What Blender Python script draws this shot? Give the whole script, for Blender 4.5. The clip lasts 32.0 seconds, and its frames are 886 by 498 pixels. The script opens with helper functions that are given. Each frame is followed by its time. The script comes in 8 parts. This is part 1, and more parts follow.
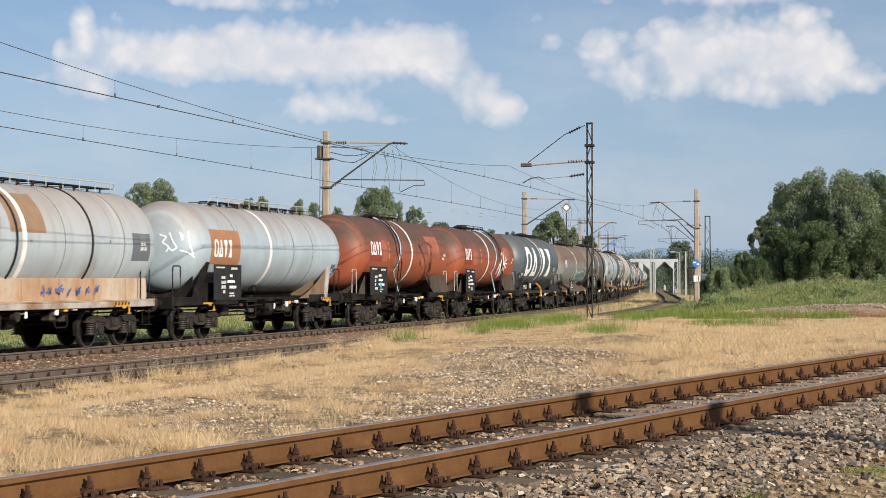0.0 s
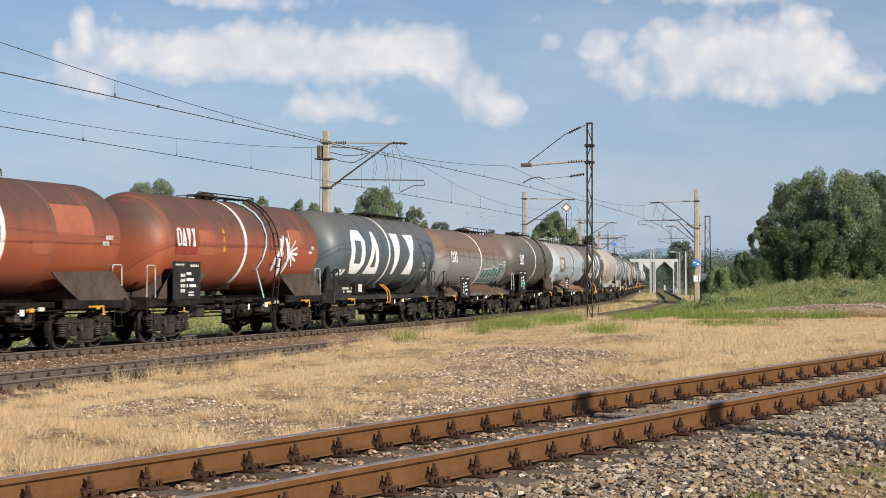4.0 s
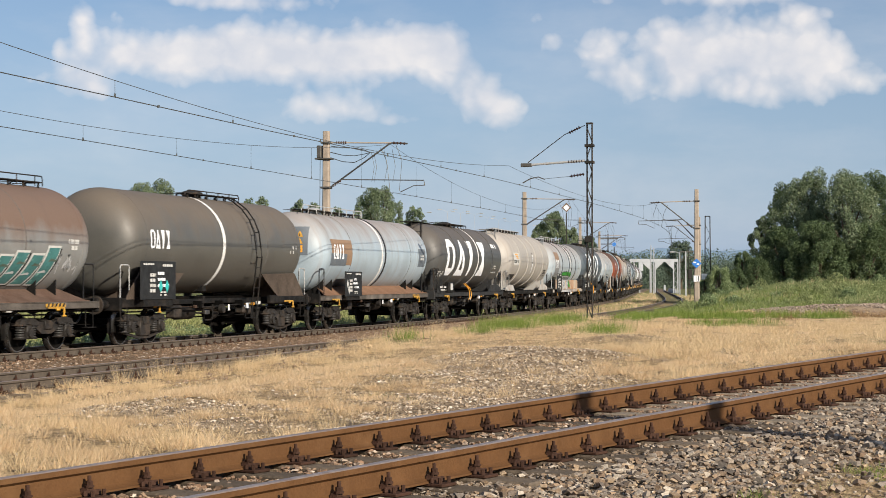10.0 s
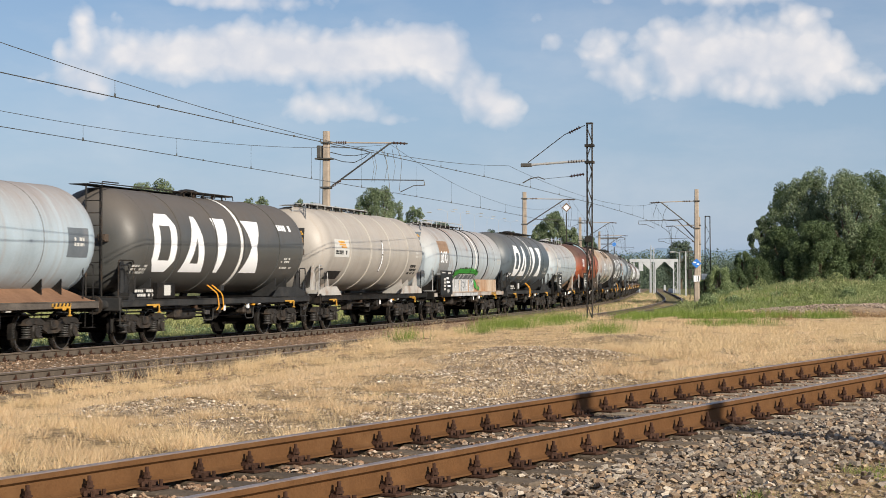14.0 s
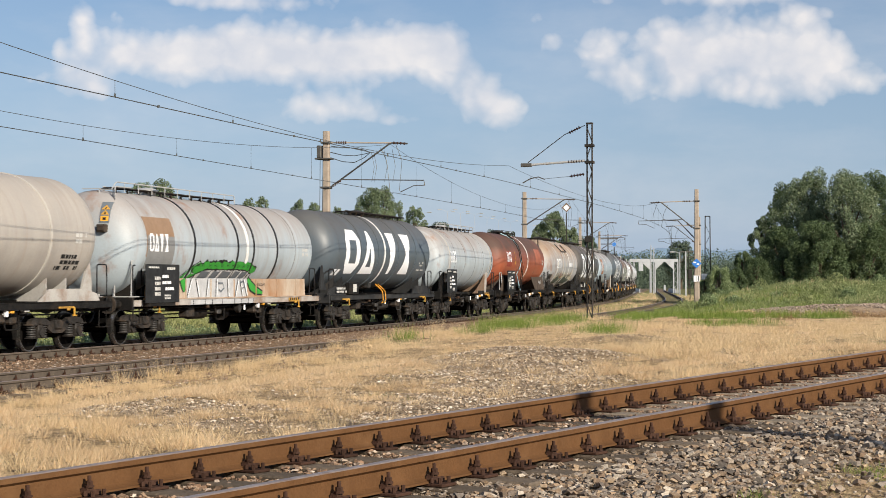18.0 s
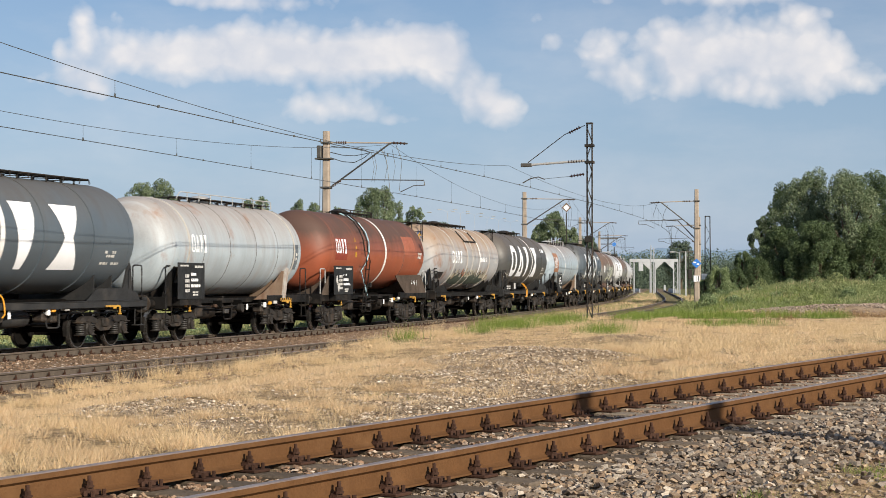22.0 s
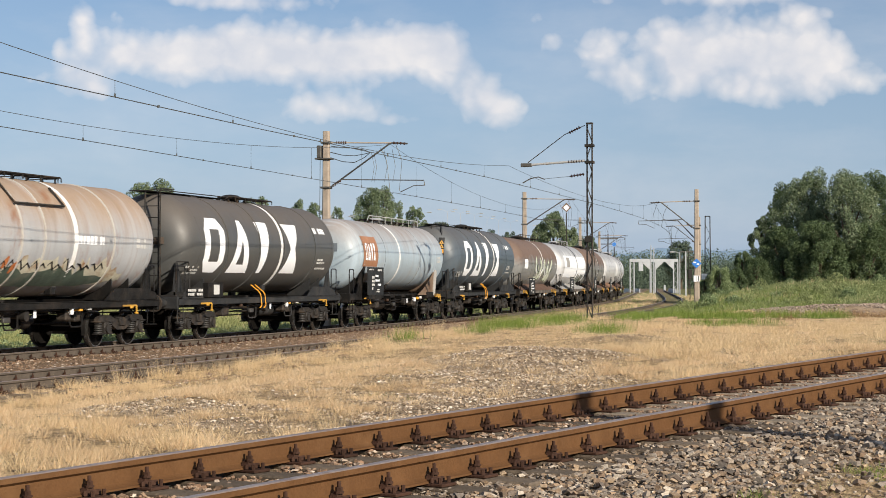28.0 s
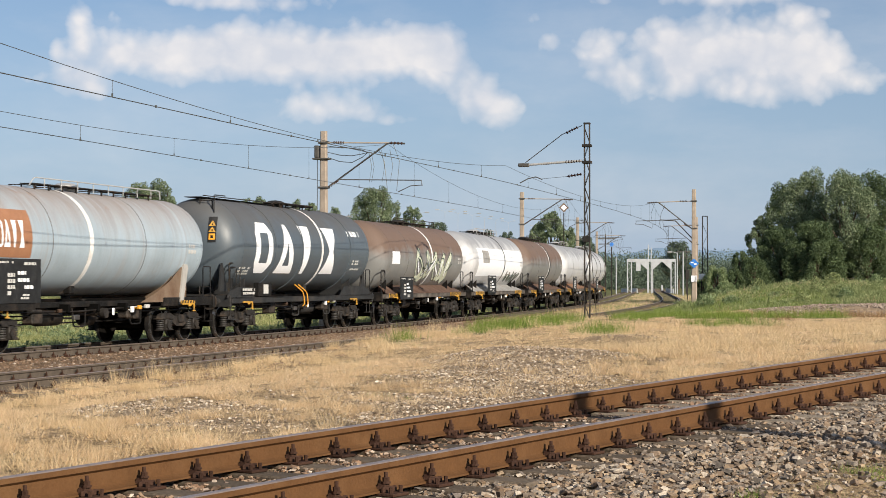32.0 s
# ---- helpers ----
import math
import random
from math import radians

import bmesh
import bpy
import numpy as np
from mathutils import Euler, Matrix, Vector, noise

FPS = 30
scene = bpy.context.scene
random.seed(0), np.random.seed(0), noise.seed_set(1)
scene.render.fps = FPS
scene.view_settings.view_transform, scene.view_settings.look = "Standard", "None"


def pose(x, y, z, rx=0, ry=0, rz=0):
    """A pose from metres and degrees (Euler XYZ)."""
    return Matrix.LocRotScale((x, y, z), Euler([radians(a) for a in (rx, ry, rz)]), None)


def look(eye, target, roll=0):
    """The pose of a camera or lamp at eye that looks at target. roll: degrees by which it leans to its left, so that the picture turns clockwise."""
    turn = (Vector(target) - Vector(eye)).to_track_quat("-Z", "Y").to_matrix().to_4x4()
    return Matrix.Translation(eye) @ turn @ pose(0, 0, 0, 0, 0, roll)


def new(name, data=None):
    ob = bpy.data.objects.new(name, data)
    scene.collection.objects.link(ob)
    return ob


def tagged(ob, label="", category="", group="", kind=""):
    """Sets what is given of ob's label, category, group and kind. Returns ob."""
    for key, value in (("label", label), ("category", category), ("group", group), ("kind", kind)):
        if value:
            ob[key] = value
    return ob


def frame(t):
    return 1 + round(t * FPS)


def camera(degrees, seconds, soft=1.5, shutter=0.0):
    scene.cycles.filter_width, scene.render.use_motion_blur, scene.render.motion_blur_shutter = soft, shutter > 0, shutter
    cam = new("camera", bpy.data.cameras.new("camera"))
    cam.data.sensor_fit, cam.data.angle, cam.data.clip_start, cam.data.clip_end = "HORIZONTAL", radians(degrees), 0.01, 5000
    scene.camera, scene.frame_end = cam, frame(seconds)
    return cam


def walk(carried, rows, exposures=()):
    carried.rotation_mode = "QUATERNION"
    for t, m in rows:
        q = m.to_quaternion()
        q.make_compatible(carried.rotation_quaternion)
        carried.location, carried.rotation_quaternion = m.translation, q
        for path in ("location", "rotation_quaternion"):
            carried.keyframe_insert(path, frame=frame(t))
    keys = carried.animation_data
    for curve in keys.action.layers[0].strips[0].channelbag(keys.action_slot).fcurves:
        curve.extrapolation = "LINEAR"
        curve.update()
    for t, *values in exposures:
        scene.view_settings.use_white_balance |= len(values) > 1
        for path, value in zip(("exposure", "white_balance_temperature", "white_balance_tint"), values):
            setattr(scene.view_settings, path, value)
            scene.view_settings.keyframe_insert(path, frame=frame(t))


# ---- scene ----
EYE = (0.0, 0.0, 1.663)
FOCUS = (0.0, 100.0, 3.468)
FOCUS_LATE = (0.143, 100.0, 3.468)
cam = camera(27.95, 32.0, 0.8, 0.25)
walk(cam, [(0, look(EYE, FOCUS)), (15, look(EYE, FOCUS)), (30.0, look(EYE, FOCUS)), (30.4, look(EYE, FOCUS_LATE)), (32, look(EYE, FOCUS_LATE))])

# ---- light ----
SUN_EL, SUN_AZ = 25.5, 140.0      # degrees; azimuth clockwise from +Y
scene.view_settings.exposure = 0.35


def node(nt, kind, **kw):
    n = nt.nodes.new(kind)
    for k, v in kw.items():
        if k in n.inputs:
            n.inputs[k].default_value = v
    return n


def math_node(nt, op, a, b=None, clamp=False):
    n = nt.nodes.new("ShaderNodeMath")
    n.operation, n.use_clamp = op, clamp
    for i, q in enumerate((a, b)):
        if q is None:
            continue
        if isinstance(q, (int, float)):
            n.inputs[i].default_value = q
        else:
            nt.links.new(q, n.inputs[i])
    return n.outputs[0]


def ramp(nt, fac, stops):
    n = nt.nodes.new("ShaderNodeValToRGB")
    el = n.color_ramp.elements
    while len(el) < len(stops):
        el.new(0.5)
    for e, (p, c) in zip(el, stops):
        e.position, e.color = p, (c, c, c, 1) if isinstance(c, (int, float)) else (*c, 1)
    nt.links.new(fac, n.inputs[0])
    return n.outputs[0]


def mix(nt, fac, a, b, mode="MIX"):
    n = nt.nodes.new("ShaderNodeMix")
    n.data_type, n.blend_type = "RGBA", mode
    for i, q in ((0, fac), (6, a), (7, b)):
        if isinstance(q, (int, float)):
            n.inputs[i].default_value = q
        elif isinstance(q, tuple):
            n.inputs[i].default_value = (*q, 1)
        else:
            nt.links.new(q, n.inputs[i])
    return n.outputs[2]


def noise_tex(nt, vec, scale, detail=4.0, rough=0.55, distort=0.0):
    n = node(nt, "ShaderNodeTexNoise", Scale=scale, Detail=detail, Roughness=rough, Distortion=distort)
    if vec is not None:
        nt.links.new(vec, n.inputs["Vector"])
    return n.outputs[0]


def node_noise_vec(nt, vec, scale):
    n = node(nt, "ShaderNodeTexNoise", Scale=scale, Detail=3.0)
    nt.links.new(vec, n.inputs["Vector"])
    return n.outputs["Color"]


def mapped(nt, vec, scale=(1, 1, 1), loc=(0, 0, 0)):
    n = node(nt, "ShaderNodeMapping")
    n.inputs["Scale"].default_value, n.inputs["Location"].default_value = scale, loc
    nt.links.new(vec, n.inputs["Vector"])
    return n.outputs[0]


def make_world():
    w = bpy.data.worlds.new("sky")
    scene.world = w
    w.use_nodes = True
    nt = w.node_tree
    nt.nodes.clear()
    out, bg = node(nt, "ShaderNodeOutputWorld"), node(nt, "ShaderNodeBackground", Strength=0.068)
    sky = node(nt, "ShaderNodeTexSky")
    sky.sky_type, sky.sun_disc = "NISHITA", False
    sky.sun_elevation, sky.sun_rotation = radians(SUN_EL), radians(SUN_AZ)
    sky.air_density, sky.dust_density, sky.ozone_density = 1.0, 0.6, 2.5
    co = node(nt, "ShaderNodeTexCoord").outputs["Generated"]
    sep = node(nt, "ShaderNodeSeparateXYZ")
    nt.links.new(co, sep.inputs[0])
    x, y, z = sep.outputs
    # cumulus heaps: ellipses in azimuth and height with billowed, wind-torn edges
    az = math_node(nt, "ARCTAN2", x, y)
    warp = noise_tex(nt, mapped(nt, co, (1, 1, 1.4)), 26.0, 8.0, 0.58, 0.5)
    fine = noise_tex(nt, mapped(nt, co, (1, 1, 1.2), (0.3, 0.1, 0.0)), 85.0, 7.0, 0.6, 0.3)
    bump = math_node(nt, "ADD", math_node(nt, "MULTIPLY", math_node(nt, "SUBTRACT", warp, 0.5), 1.15), math_node(nt, "MULTIPLY", math_node(nt, "SUBTRACT", fine, 0.5), 0.62))
    # rounded billows at two sizes
    puff = []
    for size, amount in ((46.0, 0.55), (120.0, 0.42)):
        cell = node(nt, "ShaderNodeTexVoronoi", Scale=size)
        cell.feature = "SMOOTH_F1"
        cell.inputs["Smoothness"].default_value = 0.35
        wob = node(nt, "ShaderNodeVectorMath")
        wob.operation = "MULTIPLY_ADD"
        nt.links.new(node_noise_vec(nt, co, 40.0), wob.inputs[0])
        wob.inputs[1].default_value = (0.02, 0.02, 0.02)
        nt.links.new(co, wob.inputs[2])
        nt.links.new(wob.outputs[0], cell.inputs["Vector"])
        puff.append(math_node(nt, "MULTIPLY", math_node(nt, "SUBTRACT", 0.45, cell.outputs["Distance"]), amount * 1.3))
    billow = math_node(nt, "ADD", puff[0], puff[1])
    bump = math_node(nt, "ADD", bump, billow)
    cover = -0.55
    for a, h, wa, wh, dens in CLOUDS:
        da = math_node(nt, "DIVIDE", math_node(nt, "SUBTRACT", az, a), wa)
        dh = math_node(nt, "DIVIDE", math_node(nt, "SUBTRACT", z, h), wh)
        r = math_node(nt, "ADD", math_node(nt, "MULTIPLY", da, da), math_node(nt, "MULTIPLY", dh, dh))
        q = math_node(nt, "MULTIPLY", math_node(nt, "POWER", 2.718, math_node(nt, "MULTIPLY", r, -1.0)), dens)
        cover = math_node(nt, "ADD", q, cover)
    # the rest of the sky carries the same broken cloud
    rest = math_node(nt, "MULTIPLY", math_node(nt, "SUBTRACT", noise_tex(nt, mapped(nt, co, (1, 1, 2.5)), 3.0, 3.0, 0.5), 0.52), 5.0)
    away = ramp(nt, math_node(nt, "ABSOLUTE", az), [(0.30, 0.0), (0.45, 1.0)])
    rest = math_node(nt, "SUBTRACT", math_node(nt, "MULTIPLY", rest, away), math_node(nt, "MULTIPLY", math_node(nt, "SUBTRACT", 1.0, away), 3.0))
    cover = math_node(nt, "ADD", math_node(nt, "MAXIMUM", cover, rest), bump)
    fac = ramp(nt, math_node(nt, "MULTIPLY", cover, 0.72), [(0.0, 0.0), (0.30, 0.42), (0.92, 1.0)])
    veil = math_node(nt, "MULTIPLY", ramp(nt, noise_tex(nt, mapped(nt, co, (1, 1, 3.2)), 5.0, 6.0, 0.6), [(0.42, 0.0), (0.75, 1.0)]), 0.32)
    fac = math_node(nt, "MAXIMUM", fac, veil)
    shade = ramp(nt, noise_tex(nt, mapped(nt, co, (1, 1, 1.5), (0.02, 0.0, 0.015)), 17.0, 6.0, 0.6), [(0.35, 0.0), (0.65, 1.0)])
    shade = math_node(nt, "ADD", math_node(nt, "MULTIPLY", shade, 0.6), math_node(nt, "MULTIPLY", math_node(nt, "ADD", billow, 0.15), 0.7), clamp=True)
    lit = mix(nt, shade, (8.3, 8.4, 9.0), (12.0, 11.15, 10.5))
    haze = ramp(nt, z, [(0.0, 0.75), (0.16, 0.12)])
    blue = mix(nt, haze, mix(nt, 1.0, sky.outputs[0], (0.93, 0.95, 1.06), "MULTIPLY"), (4.25, 5.85, 8.4))
    nt.links.new(mix(nt, math_node(nt, "MULTIPLY", fac, 0.84), blue, lit), bg.inputs["Color"])
    nt.links.new(bg.outputs[0], out.inputs[0])


# azimuth and height (radians, about), half widths, density
CLOUDS = [(-0.201, 0.138, 0.007, 0.014, 1.30), (-0.174, 0.127, 0.024, 0.015, 1.69), (-0.144, 0.124, 0.022, 0.014, 1.62), (-0.116, 0.128, 0.022, 0.015, 1.69), (-0.090, 0.126, 0.024, 0.016, 1.69), (-0.062, 0.124, 0.024, 0.015, 1.69),
          (-0.036, 0.127, 0.022, 0.015, 1.69), (-0.012, 0.132, 0.019, 0.013, 1.69), (0.002, 0.124, 0.014, 0.016, 1.56), (0.019, 0.105, 0.014, 0.015, 1.62), (0.035, 0.096, 0.014, 0.012, 1.49), (-0.204, 0.113, 0.013, 0.012, 1.43),
          (-0.192, 0.105, 0.014, 0.007, 0.98), (-0.213, 0.127, 0.004, 0.006, 1.04), (-0.073, 0.097, 0.017, 0.009, 1.38), (-0.046, 0.096, 0.019, 0.008, 1.32), (-0.020, 0.090, 0.022, 0.004, 0.70), (0.051, 0.148, 0.008, 0.005, 1.10),
          (0.062, 0.135, 0.008, 0.010, 1.10), (0.088, 0.130, 0.016, 0.013, 1.49), (0.100, 0.113, 0.017, 0.010, 1.43), (0.126, 0.134, 0.017, 0.014, 1.49), (0.137, 0.118, 0.017, 0.014, 1.62), (0.164, 0.129, 0.022, 0.020, 1.76),
          (0.192, 0.123, 0.022, 0.017, 1.76), (0.211, 0.126, 0.016, 0.013, 1.56), (0.199, 0.146, 0.016, 0.006, 1.10), (0.230, 0.113, 0.021, 0.011, 1.04), (0.173, 0.105, 0.055, 0.008, 0.95), (-0.115, 0.155, 0.060, 0.006, 1.25),
          (0.088, 0.155, 0.019, 0.004, 0.91), (0.165, 0.156, 0.050, 0.004, 1.10), (-0.230, 0.110, 0.019, 0.006, 0.78)]
make_world()
sun = new("sun", bpy.data.lights.new("sun", "SUN"))
sun.data.energy, sun.data.angle, sun.data.color = 5.1, radians(0.53), (1.0, 0.89, 0.74)
sun.matrix_world = look((math.sin(radians(SUN_AZ)) * math.cos(radians(SUN_EL)) * 50, math.cos(radians(SUN_AZ)) * math.cos(radians(SUN_EL)) * 50, math.sin(radians(SUN_EL)) * 50), (0, 0, 0))


# ---- plan: the lines of the tracks ----
def track_line(x0, y0, head, k0, k1, k2, lo, hi, turn_end, n):
    s = np.linspace(lo, hi, n)
    c = np.minimum(s, turn_end)
    h = head + k0 * c + k1 * c * c / 2 + k2 * c ** 3 / 6
    d = s[1] - s[0]
    x, y = np.cumsum(np.sin(h)) * d, np.cumsum(np.cos(h)) * d
    i = int(np.argmin(abs(s)))
    return s, x - x[i] + x0, y - y[i] + y0, h


LINE = track_line(-17.4683, 19.4567, 0.306569, -6.065e-4, -1.98745e-5, 2.54058e-7, -60.0, 700.0, 172.0, 3041)   # the train's track
YARD = track_line(0.6854, 13.9373, 0.58393, 0.002108, 0, 0, -30.0, 60.0, 60.0, 901)                        # the near siding
GAUGE = 0.7535     # half the distance of the rail centres
RAIL_H = 0.172
YARD_Z, YARD_RISE = 0.608, 0.0185      # top of the siding's rails, and its climb


def along(line, s, lat=0.0):
    """The place on a track at s, lat metres towards the camera's side, and the heading."""
    x, y, h = (float(np.interp(s, line[0], line[i])) for i in (1, 2, 3))
    return x + lat * math.cos(h), y - lat * math.sin(h), h


def apart_at(s):
    t = np.clip((np.asarray(s, float) - 110) / 230, 0, 1)
    return 6.0 - 1.8 * t * t * (3 - 2 * t)


def second_lat(s):
    """How far the second main track lies from the train's."""
    return float(apart_at(s))


def to_line(line, x, y, step=4):
    """s and lat of places, by the nearest point of a track."""
    s, X, Y, H = (a[::step] for a in line)
    best = np.empty(len(x), int)
    for a in range(0, len(x), 4000):
        d = (x[a:a + 4000, None] - X[None]) ** 2 + (y[a:a + 4000, None] - Y[None]) ** 2
        best[a:a + 4000] = d.argmin(1)
    dx, dy, h = x - X[best], y - Y[best], H[best]
    return s[best] + dx * np.sin(h) + dy * np.cos(h), dx * np.cos(h) - dy * np.sin(h)


# ---- geometry helpers ----
class Geo:
    """Vertices and faces of one mesh."""

    def __init__(self):
        self.v, self.f = [], []

    def add(self, v, f):
        o = len(self.v)
        self.v += [tuple(p) for p in v]
        self.f += [tuple(i + o for i in q) for q in f]
        return self

    def box(self, x0, x1, y0, y1, z0, z1, b=0.0):
        if b <= 0:
            v = [(x, y, z) for z in (z0, z1) for y in (y0, y1) for x in (x0, x1)]
            return self.add(v, [(0, 2, 3, 1), (4, 5, 7, 6), (0, 1, 5, 4), (2, 6, 7, 3), (0, 4, 6, 2), (1, 3, 7, 5)])
        bm = bmesh.new()
        bmesh.ops.create_cube(bm, size=1.0)
        for w in bm.verts:
            w.co = ((x0 + x1) / 2 + w.co.x * (x1 - x0), (y0 + y1) / 2 + w.co.y * (y1 - y0), (z0 + z1) / 2 + w.co.z * (z1 - z0))
        bmesh.ops.bevel(bm, geom=bm.edges[:], offset=b, segments=1, affect="EDGES")
        bm.verts.index_update()
        self.add([w.co[:] for w in bm.verts], [[w.index for w in f.verts] for f in bm.faces])
        bm.free()
        return self

    def ring_pts(self, c, ax, r, n, up=(0, 0, 1)):
        ax = Vector(ax).normalized()
        a = ax.cross(Vector(up))
        if a.length < 1e-4:
            a = ax.cross(Vector((0, 1, 0)))
        a.normalize()
        b = ax.cross(a)
        return [Vector(c) + (a * math.cos(t) + b * math.sin(t)) * r for t in [2 * math.pi * i / n for i in range(n)]]

    def cyl(self, p, q, r, n=10, r2=None, caps=True):
        ax = Vector(q) - Vector(p)
        v = self.ring_pts(p, ax, r, n) + self.ring_pts(q, ax, r if r2 is None else r2, n)
        f = [(i, (i + 1) % n, n + (i + 1) % n, n + i) for i in range(n)]
        if caps:
            f += [tuple(range(n - 1, -1, -1)), tuple(range(n, 2 * n))]
        return self.add(v, f)

    def tube(self, pts, r, n=6):
        pts = [Vector(p) for p in pts]
        v, f = [], []
        for i, p in enumerate(pts):
            d = (pts[min(i + 1, len(pts) - 1)] - pts[max(i - 1, 0)])
            v += self.ring_pts(p, d, r, n)
        for k in range(len(pts) - 1):
            f += [(k * n + i, k * n + (i + 1) % n, (k + 1) * n + (i + 1) % n, (k + 1) * n + i) for i in range(n)]
        f += [tuple(range(n - 1, -1, -1)), tuple(range((len(pts) - 1) * n, len(pts) * n))]
        return self.add(v, f)

    def lathe(self, prof, n=48, axis="x", c=(0, 0, 0), ring=False):
        """A profile of (a, r) turned round an axis through c; ring: closed on itself, with no end discs."""
        v, f = [], []
        for a, r in prof:
            for i in range(n):
                t = 2 * math.pi * i / n
                u, w = r * math.cos(t), r * math.sin(t)
                p = (a, u, w) if axis == "x" else (u, a, w) if axis == "y" else (u, w, a)
                v.append((p[0] + c[0], p[1] + c[1], p[2] + c[2]))
        if ring:
            v += v[:n]
        for k in range(len(v) // n - 1):
            f += [(k * n + i, k * n + (i + 1) % n, (k + 1) * n + (i + 1) % n, (k + 1) * n + i) for i in range(n)]
        if not ring:
            f += [tuple(range(n)), tuple(range((len(prof) - 1) * n, len(prof) * n))]
        return self.add(v, f)

    def prism(self, poly, y0, y1):
        """A polygon of (x, z) between two y."""
        n = len(poly)
        v = [(x, y0, z) for x, z in poly] + [(x, y1, z) for x, z in poly]
        f = [tuple(range(n)), tuple(range(2 * n - 1, n - 1, -1))] + [(i, n + i, n + (i + 1) % n, (i + 1) % n) for i in range(n)]
        return self.add(v, f)

    def mesh(self, name, smooth=35):
        me = bpy.data.meshes.new(name)
        me.from_pydata(self.v, [], self.f)
        bm = bmesh.new()
        bm.from_mesh(me)
        bmesh.ops.recalc_face_normals(bm, faces=bm.faces)
        bm.to_mesh(me)
        bm.free()
        if smooth:
            me.polygons.foreach_set("use_smooth", [True] * len(me.polygons))
            me.set_sharp_from_angle(angle=radians(smooth))
        return me


def part(name, geo, material, parent=None, label="", m=None, smooth=35):
    """One mesh object under a thing or a part."""
    me = geo if isinstance(geo, bpy.types.Mesh) else geo.mesh(name, smooth)
    if not me.materials:
        me.materials.append(material)
    ob = new(name, me)
    if parent is not None:
        ob.parent = parent
    if m is not None:
        ob.matrix_basis = m
    if material is not me.materials[0]:
        ob.material_slots[0].link = "OBJECT"
        ob.material_slots[0].material = material
    return tagged(ob, label)


def empty(name, m=None, **tags):
    ob = new(name)
    if m is not None:
        ob.matrix_basis = m
    return tagged(ob, **tags)


def big_mesh(name, v, f, material, smooth=False):
    """A mesh from arrays, all faces with the same number of corners."""
    me = bpy.data.meshes.new(name)
    v, f = np.asarray(v, np.float32), np.asarray(f, np.int32)
    k = f.shape[1]
    me.vertices.add(len(v)), me.loops.add(f.size), me.polygons.add(len(f))
    me.vertices.foreach_set("co", v.ravel())
    me.loops.foreach_set("vertex_index", f.ravel())
    me.polygons.foreach_set("loop_start", np.arange(0, f.size, k, dtype=np.int32))
    me.polygons.foreach_set("use_smooth", np.full(len(f), bool(smooth)))
    me.update(calc_edges=True)
    me.validate()
    me.materials.append(material)
    return me


# ---- materials ----
def material(name, colour, rough=0.6, metal=0.0, var=0.25, scale=6.0, bump=0.0, bump_scale=40.0, second=None, second_at=(0.5, 0.75), island=0.0, obj_random=0.0, coords="Object", detail=5.0, stretch=None):
    """A plain surface with grain and stains at two scales; second: the colour of the stains."""
    m = bpy.data.materials.new(name)
    m.use_nodes = True
    nt = m.node_tree
    bs = nt.nodes["Principled BSDF"]
    bs.inputs["Roughness"].default_value, bs.inputs["Metallic"].default_value = rough, metal
    bs.inputs["Specular IOR Level"].default_value = 0.5 if sum(colour) > 0.12 and rough < 0.7 else 0.14 if sum(colour) > 0.05 else 0.06
    co = node(nt, "ShaderNodeTexCoord").outputs[coords]
    if stretch:
        co = mapped(nt, co, stretch)
    big = noise_tex(nt, co, scale, detail)
    small = noise_tex(nt, co, scale * 9, 4.0)
    f = math_node(nt, "ADD", math_node(nt, "MULTIPLY", big, 0.6), math_node(nt, "MULTIPLY", small, 0.4))
    dark, light = tuple(c * (1 - var) for c in colour), tuple(min(1, c * (1 + var)) for c in colour)
    col = mix(nt, ramp(nt, f, [(0.3, 0.0), (0.7, 1.0)]), dark, light)
    if second:
        col = mix(nt, ramp(nt, noise_tex(nt, co, scale * 0.55, 6.0, 0.65), [(second_at[0], 0.0), (second_at[1], 1.0)]), col, second)
    if island or obj_random:
        rnd = node(nt, "ShaderNodeNewGeometry").outputs["Random Per Island"] if island else node(nt, "ShaderNodeObjectInfo").outputs["Random"]
        k = island or obj_random
        col = mix(nt, 1.0, col, ramp(nt, rnd, [(0.0, 1 - k), (1.0, 1.0)]), "MULTIPLY")
    nt.links.new(col, bs.inputs["Base Color"])
    nt.links.new(ramp(nt, f, [(0.25, min(1, rough + 0.12)), (0.75, max(0.05, rough - 0.12))]), bs.inputs["Roughness"])
    if bump:
        b = node(nt, "ShaderNodeBump", Strength=bump, Distance=0.02)
        nt.links.new(noise_tex(nt, co, bump_scale, 4.0), b.inputs["Height"])
        nt.links.new(b.outputs[0], bs.inputs["Normal"])
    return m


